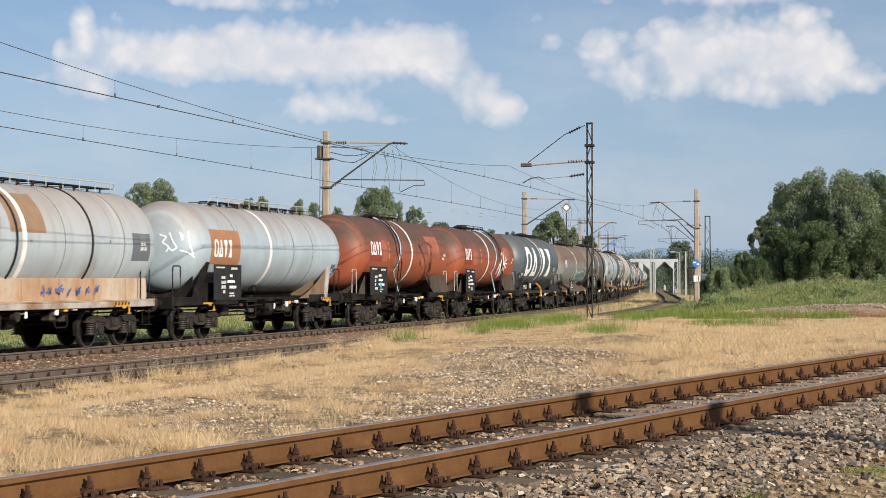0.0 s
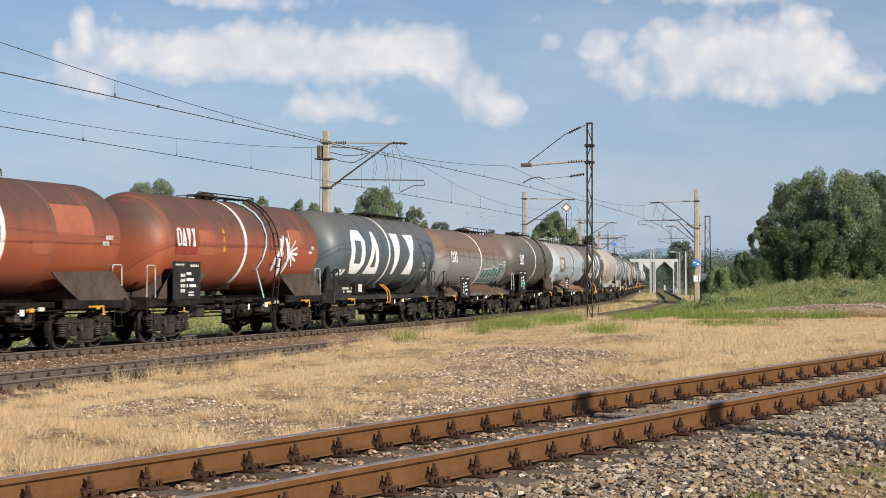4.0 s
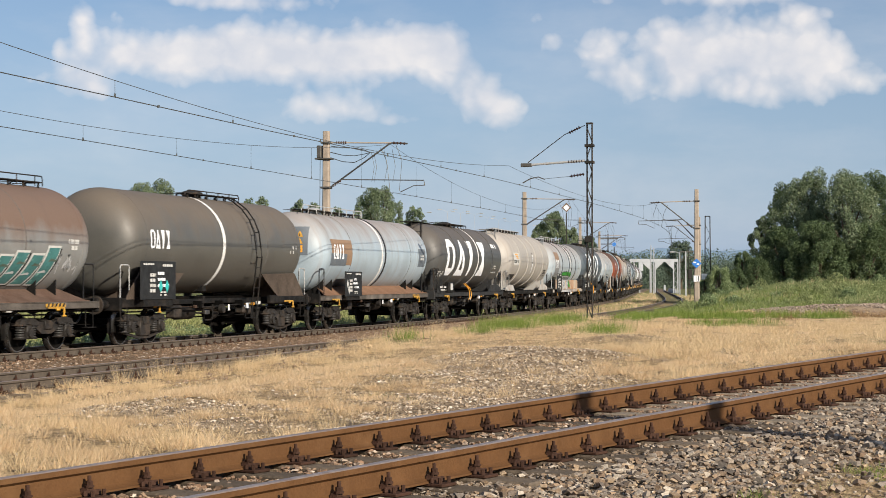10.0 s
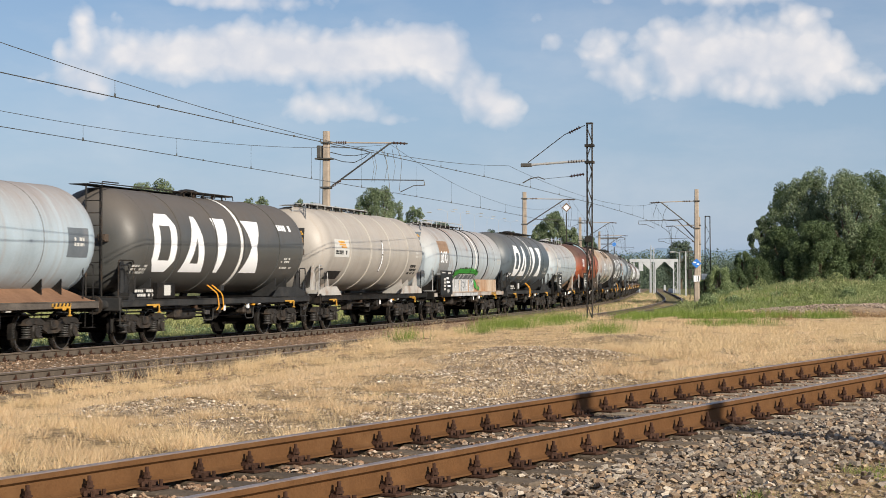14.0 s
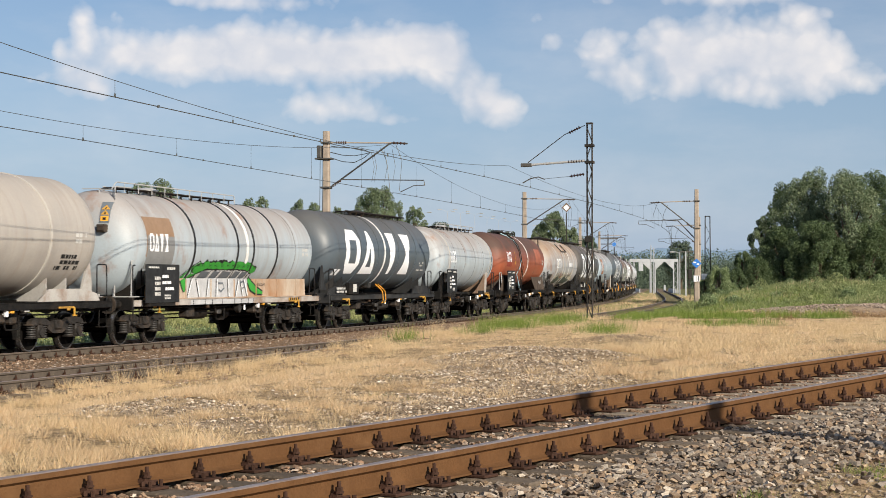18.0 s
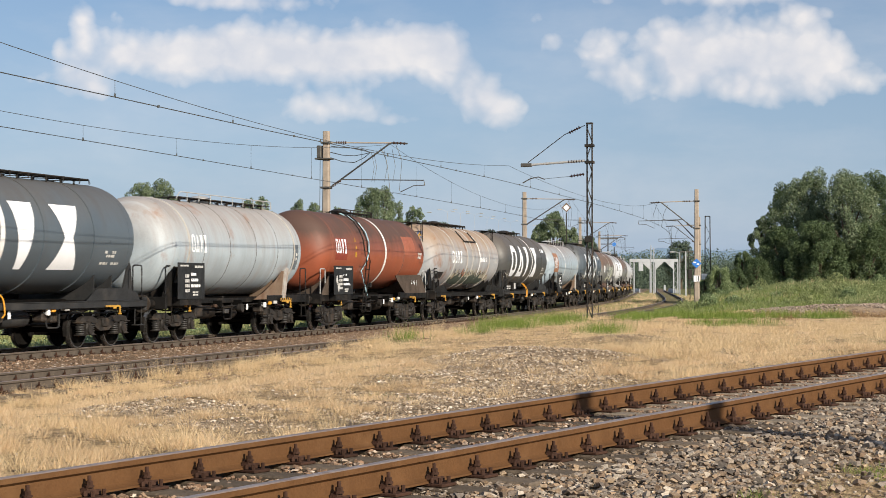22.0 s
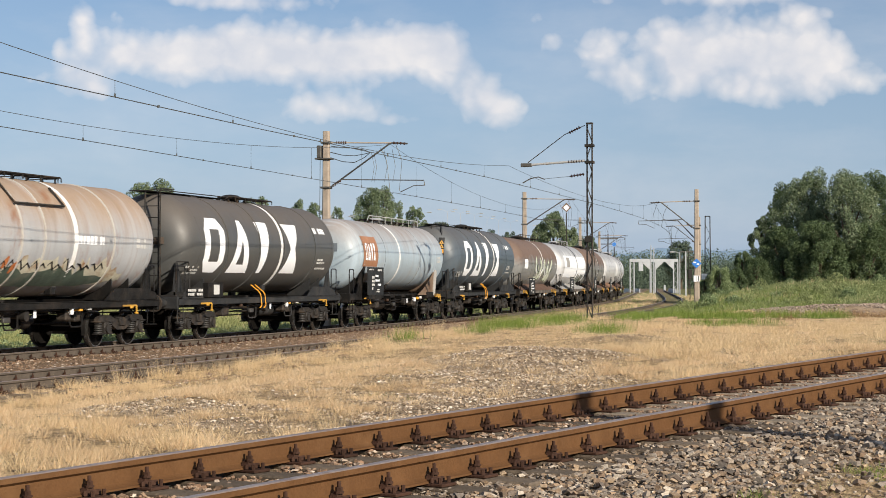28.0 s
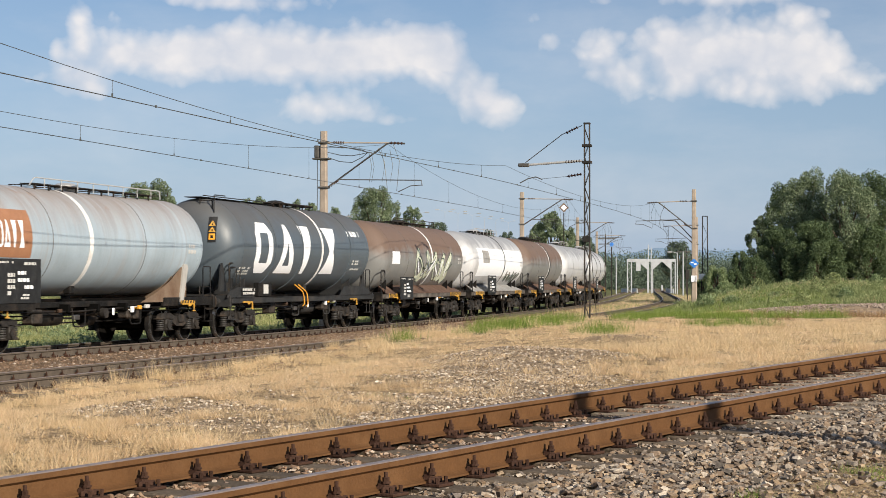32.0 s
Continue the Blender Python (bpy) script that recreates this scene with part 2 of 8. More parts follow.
def tank_paint(name, colour, top, top_amount, streak=0.3, rust=None, rust_at=0.66, rough=0.42, soot=(0.06, 0.05, 0.045), span=(0.0, 0.62), flame=0.5):
    """Weathered tank paint: dust on the upper half, runs down the sides, rust blooms; darker towards the belly."""
    m = bpy.data.materials.new(name)
    m.use_nodes = True
    nt = m.node_tree
    bs = nt.nodes["Principled BSDF"]
    co = node(nt, "ShaderNodeTexCoord").outputs["Object"]
    sep = node(nt, "ShaderNodeSeparateXYZ")
    nt.links.new(co, sep.inputs[0])
    z = sep.outputs[2]
    big = noise_tex(nt, co, 0.9, 6.0, 0.6)
    run = noise_tex(nt, mapped(nt, co, (1.3, 0.3, 0.22)), 1.5, 7.0, 0.62)
    fine = noise_tex(nt, co, 26.0, 3.0)
    col = mix(nt, ramp(nt, big, [(0.3, 0.0), (0.7, 1.0)]), tuple(c * 0.86 for c in colour), tuple(min(1, c * 1.1) for c in colour))
    height = math_node(nt, "ADD", math_node(nt, "MULTIPLY", z, 0.42), math_node(nt, "ADD", math_node(nt, "MULTIPLY", math_node(nt, "SUBTRACT", run, 0.5), flame), math_node(nt, "MULTIPLY", math_node(nt, "SUBTRACT", big, 0.5), 0.4)))
    dusty = ramp(nt, math_node(nt, "ADD", height, 0.5), [(span[0] + 0.5, 0.0), (min(1.0, span[1] + 0.5), top_amount)])
    col = mix(nt, dusty, col, top)
    col = mix(nt, math_node(nt, "MULTIPLY", ramp(nt, run, [(0.52, 0.0), (0.8, 1.0)]), streak), col, soot)
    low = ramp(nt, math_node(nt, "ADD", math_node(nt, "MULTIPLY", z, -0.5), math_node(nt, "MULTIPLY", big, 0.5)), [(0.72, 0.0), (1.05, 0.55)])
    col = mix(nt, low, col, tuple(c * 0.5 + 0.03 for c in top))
    if rust:
        drip = noise_tex(nt, mapped(nt, co, (2.6, 0.4, 0.12), (0.7, 0.0, 0.0)), 1.6, 6.0, 0.6)
        col = mix(nt, math_node(nt, "MULTIPLY", ramp(nt, drip, [(0.54, 0.0), (0.72, 1.0)]), 0.5), col, tuple(c * 0.6 + d * 0.4 for c, d in zip(rust, colour)))
        pale = noise_tex(nt, mapped(nt, co, (3.1, 0.4, 0.15), (5.7, 0.0, 1.0)), 1.4, 5.0, 0.6)
        col = mix(nt, math_node(nt, "MULTIPLY", ramp(nt, pale, [(0.56, 0.0), (0.72, 1.0)]), 0.35), col, tuple(min(0.75, c * 1.35) for c in colour))
        blot = noise_tex(nt, mapped(nt, co, (1.0, 1.0, 0.55), (3.1, 1.7, 0.0)), 0.8, 8.0, 0.68)
        col = mix(nt, ramp(nt, blot, [(rust_at, 0.0), (rust_at + 0.12, 0.8)]), col, rust)
    col = mix(nt, 0.35, col, mix(nt, fine, (0.35, 0.35, 0.35), (0.65, 0.65, 0.65)), "OVERLAY")
    nt.links.new(col, bs.inputs["Base Color"])
    nt.links.new(math_node(nt, "ADD", math_node(nt, "MULTIPLY", dusty, 0.3), math_node(nt, "ADD", math_node(nt, "MULTIPLY", big, 0.2), rough - 0.1)), bs.inputs["Roughness"])
    b = node(nt, "ShaderNodeBump", Strength=0.12, Distance=0.03)
    nt.links.new(noise_tex(nt, co, 2.2, 3.0), b.inputs["Height"])
    nt.links.new(b.outputs[0], bs.inputs["Normal"])
    return m


MAT = {
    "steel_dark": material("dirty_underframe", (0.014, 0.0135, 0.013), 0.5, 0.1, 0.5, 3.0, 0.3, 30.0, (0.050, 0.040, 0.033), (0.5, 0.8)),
    "bogie": material("bogie_grime", (0.027, 0.0245, 0.0225), 0.55, 0.05, 0.5, 4.0, 0.4, 30.0, (0.100, 0.074, 0.054), (0.5, 0.8)),
    "rust_frame": material("rusty_underframe", (0.045, 0.030, 0.023), 0.75, 0.1, 0.5, 4.0, 0.4, 30.0, (0.085, 0.052, 0.036), (0.4, 0.75)),
    "dusty_frame": material("dusty_brown_frame", (0.075, 0.058, 0.046), 0.8, 0.0, 0.4, 2.0, 0.3, 25.0, (0.03, 0.024, 0.02), (0.5, 0.8)),
    # inner and far-side parts: the shade under the wagon put into the base colour
    "inner_shade": material("shade_black_steel", (0.004, 0.0038, 0.0036), 0.75, 0.0, 0.5, 4.0, 0.3, 30.0, (0.016, 0.012, 0.010), (0.5, 0.8)),
    "spring": material("spring_steel", (0.060, 0.057, 0.054), 0.45, 0.3, 0.4, 5.0, 0.2, 30.0, (0.075, 0.055, 0.042), (0.5, 0.8)),
    "pale_saddle": material("stained_pale_steel", (0.36, 0.35, 0.33), 0.7, 0.0, 0.2, 2.0, 0.2, 30.0, (0.20, 0.11, 0.065), (0.5, 0.72)),
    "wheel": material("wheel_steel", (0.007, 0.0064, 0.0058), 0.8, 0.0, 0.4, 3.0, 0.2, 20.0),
    "tread": material("bright_wheel_tread", (0.28, 0.27, 0.26), 0.3, 0.9, 0.2, 8.0),
    "tan_saddle": material("rust_stained_tan_steel", (0.17, 0.122, 0.086), 0.75, 0.0, 0.25, 2.0, 0.2, 30.0, (0.11, 0.062, 0.038), (0.45, 0.72)),
    "dusty_sill": material("dusty_grey_sill", (0.085, 0.075, 0.066), 0.75, 0.0, 0.4, 2.5, 0.2, 30.0, (0.21, 0.185, 0.16), (0.5, 0.75)),
    "patch_grey": material("slate_data_patch", (0.105, 0.125, 0.145), 0.6, 0.0, 0.15, 3.0, 0, 40, (0.18, 0.185, 0.19), (0.55, 0.85)),
    "patch_pale": material("pale_slate_patch", (0.20, 0.205, 0.205), 0.6, 0.0, 0.15, 3.0),
    "grey_frame": material("grey_painted_frame", (0.027, 0.028, 0.029), 0.6, 0.0, 0.35, 2.5, 0.2, 30.0, (0.062, 0.056, 0.050), (0.5, 0.8)),
    "black": material("black_paint", (0.018, 0.018, 0.019), 0.45, 0.0, 0.4, 5.0),
    "board": material("board_black", (0.02, 0.021, 0.022), 0.5, 0.0, 0.4, 5.0, 0, 40, (0.06, 0.058, 0.055), (0.55, 0.85)),
    "white": material("white_paint", (0.80, 0.825, 0.85), 0.5, 0.0, 0.05, 3.0, 0, 40, (0.60, 0.60, 0.58), (0.62, 0.9)),
    "band": material("yellowed_white_band", (0.72, 0.725, 0.71), 0.55, 0.0, 0.08, 3.0, 0, 40, (0.42, 0.37, 0.30), (0.5, 0.85)),
    "mark": material("faded_marking", (0.5, 0.5, 0.48), 0.6, 0.0, 0.2, 30.0),
    "yellow": material("safety_yellow", (0.48, 0.26, 0.03), 0.55, 0.0, 0.3, 8.0, 0, 40, (0.14, 0.085, 0.03), (0.48, 0.75)),
    "orange": material("orange_hose", (0.72, 0.33, 0.03), 0.45, 0.0, 0.15, 8.0),
    "teal": material("teal_paint", (0.03, 0.42, 0.40), 0.5, 0.0, 0.1, 6.0),
    "grey_rail": material("pale_painted_bars", (0.38, 0.385, 0.38), 0.5, 0.1, 0.2, 12.0, 0, 40, (0.22, 0.16, 0.12), (0.6, 0.85)),
    "rail_side": material("rusty_rail", (0.108, 0.053, 0.022), 0.72, 0.0, 0.2, 5.0, 0.25, 50.0, (0.150, 0.080, 0.036), (0.5, 0.8)),
    "rail_top": material("worn_rail_head", (0.27, 0.215, 0.185), 0.42, 0.35, 0.25, 9.0, 0, 40, (0.15, 0.085, 0.055), (0.5, 0.85)),
    "rail_main": material("brown_rail", (0.095, 0.078, 0.062), 0.75, 0.0, 0.3, 5.0, 0.2, 40.0),
    "fastening": material("rusty_fastening", (0.058, 0.030, 0.020), 0.8, 0.0, 0.4, 30.0, 0.3, 60.0, obj_random=0.4),
    "sleeper": material("weathered_sleeper", (0.165, 0.130, 0.095), 0.9, 0.0, 0.35, 4.0, 0.6, 30.0, (0.07, 0.06, 0.05), (0.45, 0.7), obj_random=0.4),
    "sleeper_pale": material("concrete_sleeper", (0.30, 0.25, 0.19), 0.92, 0.0, 0.25, 6.0, 0.5, 40.0, (0.16, 0.13, 0.10), (0.5, 0.75), obj_random=0.25),
    "concrete": material("old_concrete", (0.34, 0.285, 0.23), 0.9, 0.0, 0.25, 2.5, 0.35, 25.0, (0.17, 0.14, 0.115), (0.55, 0.8)),
    "mast": material("mast_steel", (0.034, 0.033, 0.031), 0.65, 0.4, 0.3, 6.0, 0.2, 30.0, (0.11, 0.07, 0.045), (0.5, 0.8)),
    "arm": material("arm_steel", (0.10, 0.095, 0.085), 0.6, 0.4, 0.3, 8.0),
    "wire": material("copper_wire", (0.10, 0.105, 0.10), 0.55, 0.6, 0.2, 2.0),
    "insulator": material("brown_insulator", (0.05, 0.025, 0.018), 0.25, 0.0, 0.2, 8.0),
    "bridge": material("pale_painted_steel", (0.40, 0.42, 0.44), 0.5, 0.1, 0.1, 2.0, 0, 40, (0.26, 0.26, 0.255), (0.5, 0.85)),
    "seam": material("grimy_weld", (0.13, 0.12, 0.11), 0.7, 0.0, 0.3, 4.0),
    "lamp": material("lamp_housing", (0.45, 0.45, 0.44), 0.45, 0.1, 0.1, 6.0),
    "pale_hoop": material("pale_beige_hoop", (0.43, 0.41, 0.375), 0.55, 0.0, 0.12, 4.0, 0, 40, (0.27, 0.20, 0.14), (0.55, 0.8)),
    "blue_sign_dark": material("faded_blue_sign", (0.10, 0.12, 0.20), 0.5, 0.0, 0.15, 5.0),
    "blue_sign": material("blue_enamel", (0.035, 0.20, 0.62), 0.4, 0.0, 0.1, 5.0),
    "bark": material("bark", (0.09, 0.07, 0.05), 0.9, 0.0, 0.4, 6.0, 0.5, 20.0),
}


def foliage(name, a, b, spread=0.5, trans=0.25, span=(0.2, 0.8)):
    m = bpy.data.materials.new(name)
    m.use_nodes = True
    nt = m.node_tree
    bs = nt.nodes["Principled BSDF"]
    rnd = node(nt, "ShaderNodeNewGeometry").outputs["Random Per Island"]
    co = node(nt, "ShaderNodeTexCoord").outputs["Object"]
    patch = noise_tex(nt, co, 0.75, 5.0, 0.65)
    f = math_node(nt, "ADD", math_node(nt, "MULTIPLY", rnd, spread), math_node(nt, "MULTIPLY", patch, 1 - spread))
    col = mix(nt, ramp(nt, f, [(span[0], 0.0), (span[1], 1.0)]), a, b)
    nt.links.new(col, bs.inputs["Base Color"])
    bs.inputs["Roughness"].default_value, bs.inputs["Specular IOR Level"].default_value = 0.65, 0.25
    tr = node(nt, "ShaderNodeBsdfTranslucent")
    nt.links.new(col, tr.inputs["Color"])
    ms = node(nt, "ShaderNodeMixShader")
    ms.inputs[0].default_value = trans
    nt.links.new(bs.outputs[0], ms.inputs[1])
    nt.links.new(tr.outputs[0], ms.inputs[2])
    nt.links.new(ms.outputs[0], nt.nodes["Material Output"].inputs[0])
    return m


def gravel(name, tones, dull=0.35):
    """Broken stone: each piece takes one of several tones."""
    m = bpy.data.materials.new(name)
    m.use_nodes = True
    nt = m.node_tree
    bs = nt.nodes["Principled BSDF"]
    bs.inputs["Roughness"].default_value, bs.inputs["Specular IOR Level"].default_value = 0.9, 0.2
    rnd = node(nt, "ShaderNodeNewGeometry").outputs["Random Per Island"]
    co = node(nt, "ShaderNodeTexCoord").outputs["Object"]
    n = len(tones)
    col = ramp(nt, rnd, [(i / (n - 1), c) for i, c in enumerate(tones)])
    grain = noise_tex(nt, co, 60.0, 4.0, 0.7)
    col = mix(nt, 1.0, col, ramp(nt, grain, [(0.3, 1 - dull), (0.7, 1.0)]), "MULTIPLY")
    nt.links.new(col, bs.inputs["Base Color"])
    b = node(nt, "ShaderNodeBump", Strength=0.4, Distance=0.01)
    nt.links.new(noise_tex(nt, co, 90.0, 3.0), b.inputs["Height"])
    nt.links.new(b.outputs[0], bs.inputs["Normal"])
    return m


MAT["stone"] = gravel("ballast_stone", [(0.109, 0.088, 0.073), (0.391, 0.276, 0.179), (0.187, 0.166, 0.149), (0.499, 0.371, 0.242), (0.250, 0.174, 0.117), (0.156, 0.135, 0.112), (0.421, 0.339, 0.257), (0.297, 0.253, 0.211), (0.656, 0.568, 0.453), (0.204, 0.166, 0.133)], 0.5)
MAT["stone_pale"] = gravel("pale_gravel", [(0.10, 0.075, 0.05), (0.60, 0.49, 0.37), (0.312, 0.229, 0.150), (0.78, 0.69, 0.57), (0.429, 0.318, 0.204), (0.182, 0.133, 0.090), (0.598, 0.470, 0.324)])
MAT["stone_brown"] = gravel("brown_ballast_stone", [(0.11, 0.072, 0.048), (0.32, 0.20, 0.125), (0.19, 0.125, 0.085), (0.40, 0.275, 0.18), (0.15, 0.10, 0.07), (0.62, 0.52, 0.42), (0.25, 0.16, 0.105), (0.46, 0.335, 0.23)])
MAT["straw"] = foliage("dry_straw", (0.54, 0.37, 0.195), (0.97, 0.78, 0.52), 0.32, 0.45)
MAT["straw_pale"] = foliage("pale_straw", (0.56, 0.39, 0.20), (0.95, 0.78, 0.50), 0.32, 0.45)
MAT["green_grass"] = foliage("green_grass", (0.09, 0.16, 0.022), (0.28, 0.34, 0.075), 0.6, 0.3)
MAT["weed"] = foliage("weeds", (0.11, 0.16, 0.055), (0.38, 0.41, 0.19), 0.55, 0.35)
MAT["dry_weed"] = foliage("dry_weed", (0.15, 0.09, 0.045), (0.42, 0.27, 0.14), 0.5, 0.3)
MAT["litter"] = foliage("brown_litter", (0.10, 0.068, 0.032), (0.42, 0.29, 0.15), 0.7, 0.2)
MAT["moss"] = foliage("olive_tufts", (0.13, 0.13, 0.035), (0.36, 0.33, 0.11), 0.6, 0.3)
MAT["verge"] = foliage("verge_grass", (0.16, 0.19, 0.06), (0.46, 0.46, 0.21), 0.6, 0.35)
MAT["leaf"] = foliage("leaves", (0.030, 0.055, 0.022), (0.165, 0.220, 0.100), 0.30, 0.25, (0.3, 0.75))
MAT["leaf_pale"] = foliage("willow_leaves", (0.048, 0.082, 0.036), (0.31, 0.37, 0.22), 0.30, 0.25, (0.3, 0.75))
MAT["bush"] = foliage("bush_leaves", (0.09, 0.15, 0.06), (0.36, 0.42, 0.22), 0.6, 0.35)
# distant foliage is tinted blue-green: the haze sits in its base colour
MAT["leaf_haze"] = foliage("haze_tinted_leaves", (0.062, 0.096, 0.072), (0.15, 0.190, 0.130), 0.4, 0.25)


def ground_paint():
    """Dry soil with straw litter, gravel and green patches."""
    m = bpy.data.materials.new("dry_ground")
    m.use_nodes = True
    nt = m.node_tree
    bs = nt.nodes["Principled BSDF"]
    bs.inputs["Roughness"].default_value, bs.inputs["Specular IOR Level"].default_value = 0.95, 0.15
    co = node(nt, "ShaderNodeTexCoord").outputs["Object"]
    at = node(nt, "ShaderNodeAttribute")
    at.attribute_name = "cover"
    sep = node(nt, "ShaderNodeSeparateColor")
    nt.links.new(at.outputs["Color"], sep.inputs[0])
    green, ballast, gravel = sep.outputs
    fine = noise_tex(nt, co, 14.0, 6.0, 0.7)
    mid = noise_tex(nt, co, 1.3, 6.0, 0.65)
    straw = mix(nt, ramp(nt, fine, [(0.35, 0.0), (0.65, 1.0)]), (0.28, 0.18, 0.094), (0.88, 0.665, 0.385))
    soil = mix(nt, ramp(nt, fine, [(0.3, 0.0), (0.7, 1.0)]), (0.19, 0.127, 0.074), (0.72, 0.535, 0.34))
    mid = math_node(nt, "ADD", math_node(nt, "MULTIPLY", mid, 0.6), math_node(nt, "MULTIPLY", noise_tex(nt, co, 4.5, 5.0, 0.65), 0.4))
    col = mix(nt, ramp(nt, mid, [(0.44, 0.0), (0.58, 0.9)]), straw, soil)
    # dark blotches: brown-olive soil, with the shade between tufts put into the colour
    blotch = ramp(nt, noise_tex(nt, mapped(nt, co, (1, 1, 1), (3.0, 8.0, 0.0)), 3.2, 8.0, 0.72), [(0.50, 0.0), (0.60, 0.85)])
    col = mix(nt, blotch, col, mix(nt, fine, (0.085, 0.060, 0.030), (0.32, 0.24, 0.125)))
    stones = mix(nt, ramp(nt, noise_tex(nt, co, 22.0, 3.0, 0.6), [(0.35, 0.0), (0.65, 1.0)]), (0.21, 0.15, 0.095), (0.60, 0.465, 0.32))
    col = mix(nt, gravel, col, stones)
    turf = mix(nt, fine, (0.05, 0.085, 0.02), (0.20, 0.235, 0.07))
    turf = mix(nt, ramp(nt, noise_tex(nt, co, 3.2, 6.0, 0.7), [(0.40, 0.0), (0.62, 1.0)]), turf, (0.055, 0.085, 0.028))
    col = mix(nt, green, col, turf)
    brown = mix(nt, ramp(nt, noise_tex(nt, co, 20.0, 4.0, 0.6), [(0.3, 0.0), (0.7, 1.0)]), (0.12, 0.075, 0.047), (0.37, 0.26, 0.165))
    col = mix(nt, ballast, col, brown)
    nt.links.new(col, bs.inputs["Base Color"])
    b = node(nt, "ShaderNodeBump", Strength=1.0, Distance=0.18)
    nt.links.new(noise_tex(nt, co, 11.0, 8.0, 0.75), b.inputs["Height"])
    nt.links.new(b.outputs[0], bs.inputs["Normal"])
    return m


MAT["ground"] = ground_paint()


# ---- ground ----
def smooth(a, b, x):
    t = np.clip((np.asarray(x, float) - a) / (b - a), 0, 1)
    return t * t * (3 - 2 * t)


def wave(x, y, k, seed):
    """A soft, irregular wave between -1 and 1."""
    return (np.sin(x * k + seed) * np.cos(y * k * 0.83 + seed * 1.7) + 0.6 * np.sin(x * k * 2.3 + y * k * 1.9 + seed * 2.1) + 0.3 * np.sin(x * k * 4.7 - y * k * 5.3 + seed)) / 1.9


def hump(x, y, cx, cy, rx, ry, turn=0.0):
    c, s = math.cos(radians(turn)), math.sin(radians(turn))
    u, v = (x - cx) * c + (y - cy) * s, -(x - cx) * s + (y - cy) * c
    return np.exp(-((u / rx) ** 2 + (v / ry) ** 2))


def lie(x, y):
    """Height of the ground and its cover (green, ballast, gravel) at places."""
    x, y = np.asarray(x, float), np.asarray(y, float)
    s, lat = to_line(LINE, x, y)
    ys, yl = to_line(YARD, x, y)
    two = apart_at(s)
    main = np.minimum(abs(lat), np.minimum(abs(lat - two), abs(lat - two / 2)))
    a = lat - two
    rails = np.minimum(abs(lat), abs(lat - two))
    main = np.where(s > 78, rails, main)
    edge = 0.12 * wave(x, y, 2.1, 11.0)
    bed = 1 - smooth(1.3, 1.75, edge + np.where((lat > 0) & (lat < two) & (s < 78), 0, np.where(lat < two - 0.5, rails - 0.8, np.where(a > 0, rails + 0.38, rails))))
    # the field rises from the foot of the second track's bed; a low bank runs along it
    bank = np.interp(s, [0, 18, 24, 29, 39, 50, 58, 66, 80, 100, 130], [-0.42, -0.22, -0.04, 0.14, 0.22, 0.25, 0.10, -0.10, -0.20, -0.35, -0.4])
    field = np.interp(s, [0, 20, 40, 60, 90, 130], [0.10, 0.16, 0.22, 0.16, -0.05, -0.25])
    z = bank + (field - bank) * smooth(2.8, 6.5, a)
    z = np.where(a < 1.9, np.minimum(z, -0.25) + (z - np.minimum(z, -0.25)) * smooth(0.92, 1.35, a), z)
    z = np.where((lat > 0) & (a < 0), -0.30, z)
    z = z + (0.05 * wave(x, y, 0.5, 1.0) + 0.03 * wave(x, y, 1.9, 2.0)) * smooth(1.5, 3.0, a)
    z = np.where(lat < -2.5, -0.34 - 1.0 * smooth(3.6, 9.0, -lat) * (1 - smooth(18, 34, -lat)) + 0.08 * wave(x, y, 0.4, 5.0), z)
    # the heap on the slope, the long grassy mound on the right
    z = z + 0.26 * hump(x, y, 1.4, 31, 1.9, 2.6) + 0.22 * hump(x, y, 4.4, 42, 1.3, 1.8)
    z = z + 1.05 * hump(x, y, 22.5, 112, 5.0, 13, 8) + 1.0 * hump(x, y, 31, 114, 8, 12) + 1.0 * hump(x, y, 44, 118, 12, 14) + 0.45 * hump(x, y, 17.2, 103, 2.6, 9) + 0.25 * wave(x, y, 0.55, 9.0) * hump(x, y, 30, 112, 16, 10)
    z = z + 0.50 * hump(x, y, 20.5, 84, 6, 2.6)
    z = z * (1 - bed) + (-0.182 + 0.012 * wave(x, y, 3.0, 4.0)) * bed
    # bed of the siding
    yb = 1 - smooth(1.25, 2.6, abs(yl))
    yb = np.where(yl > 0, 1 - smooth(2.1, 4.0, abs(yl)), yb) * (ys < 60)
    z = z + 0.0185 * np.clip(ys, -12, 40) * smooth(14, 2, abs(yl))
    z = z * (1 - yb) + (YARD_Z + YARD_RISE * np.clip(ys, -30, 60) - RAIL_H - 0.055 + 0.012 * wave(x, y, 4.0, 3.0)) * yb
    far = smooth(250, 900, np.hypot(x, y))
    z = z * (1 - far) - 0.5 * far
    g1 = smooth(0.25, 0.6, hump(a, s, 2.6, 43, 1.3, 7)) + 0.8 * smooth(0.25, 0.7, hump(a, s, 3.4, 68, 1.4, 14)) + 0.9 * smooth(0.3, 0.6, hump(x, y, 4.5, 50, 0.9, 2.4)) + 0.9 * smooth(0.3, 0.6, hump(x, y, 9.7, 58.5, 1.8, 2.6)) + 0.7 * smooth(0.3, 0.6, hump(x, y, 6.8, 64, 1.0, 2.0)) + smooth(0.12, 0.4, hump(x, y, 30, 113, 20, 14)) + smooth(0.3, 0.6, hump(x, y, 16.5, 96, 3.0, 9))
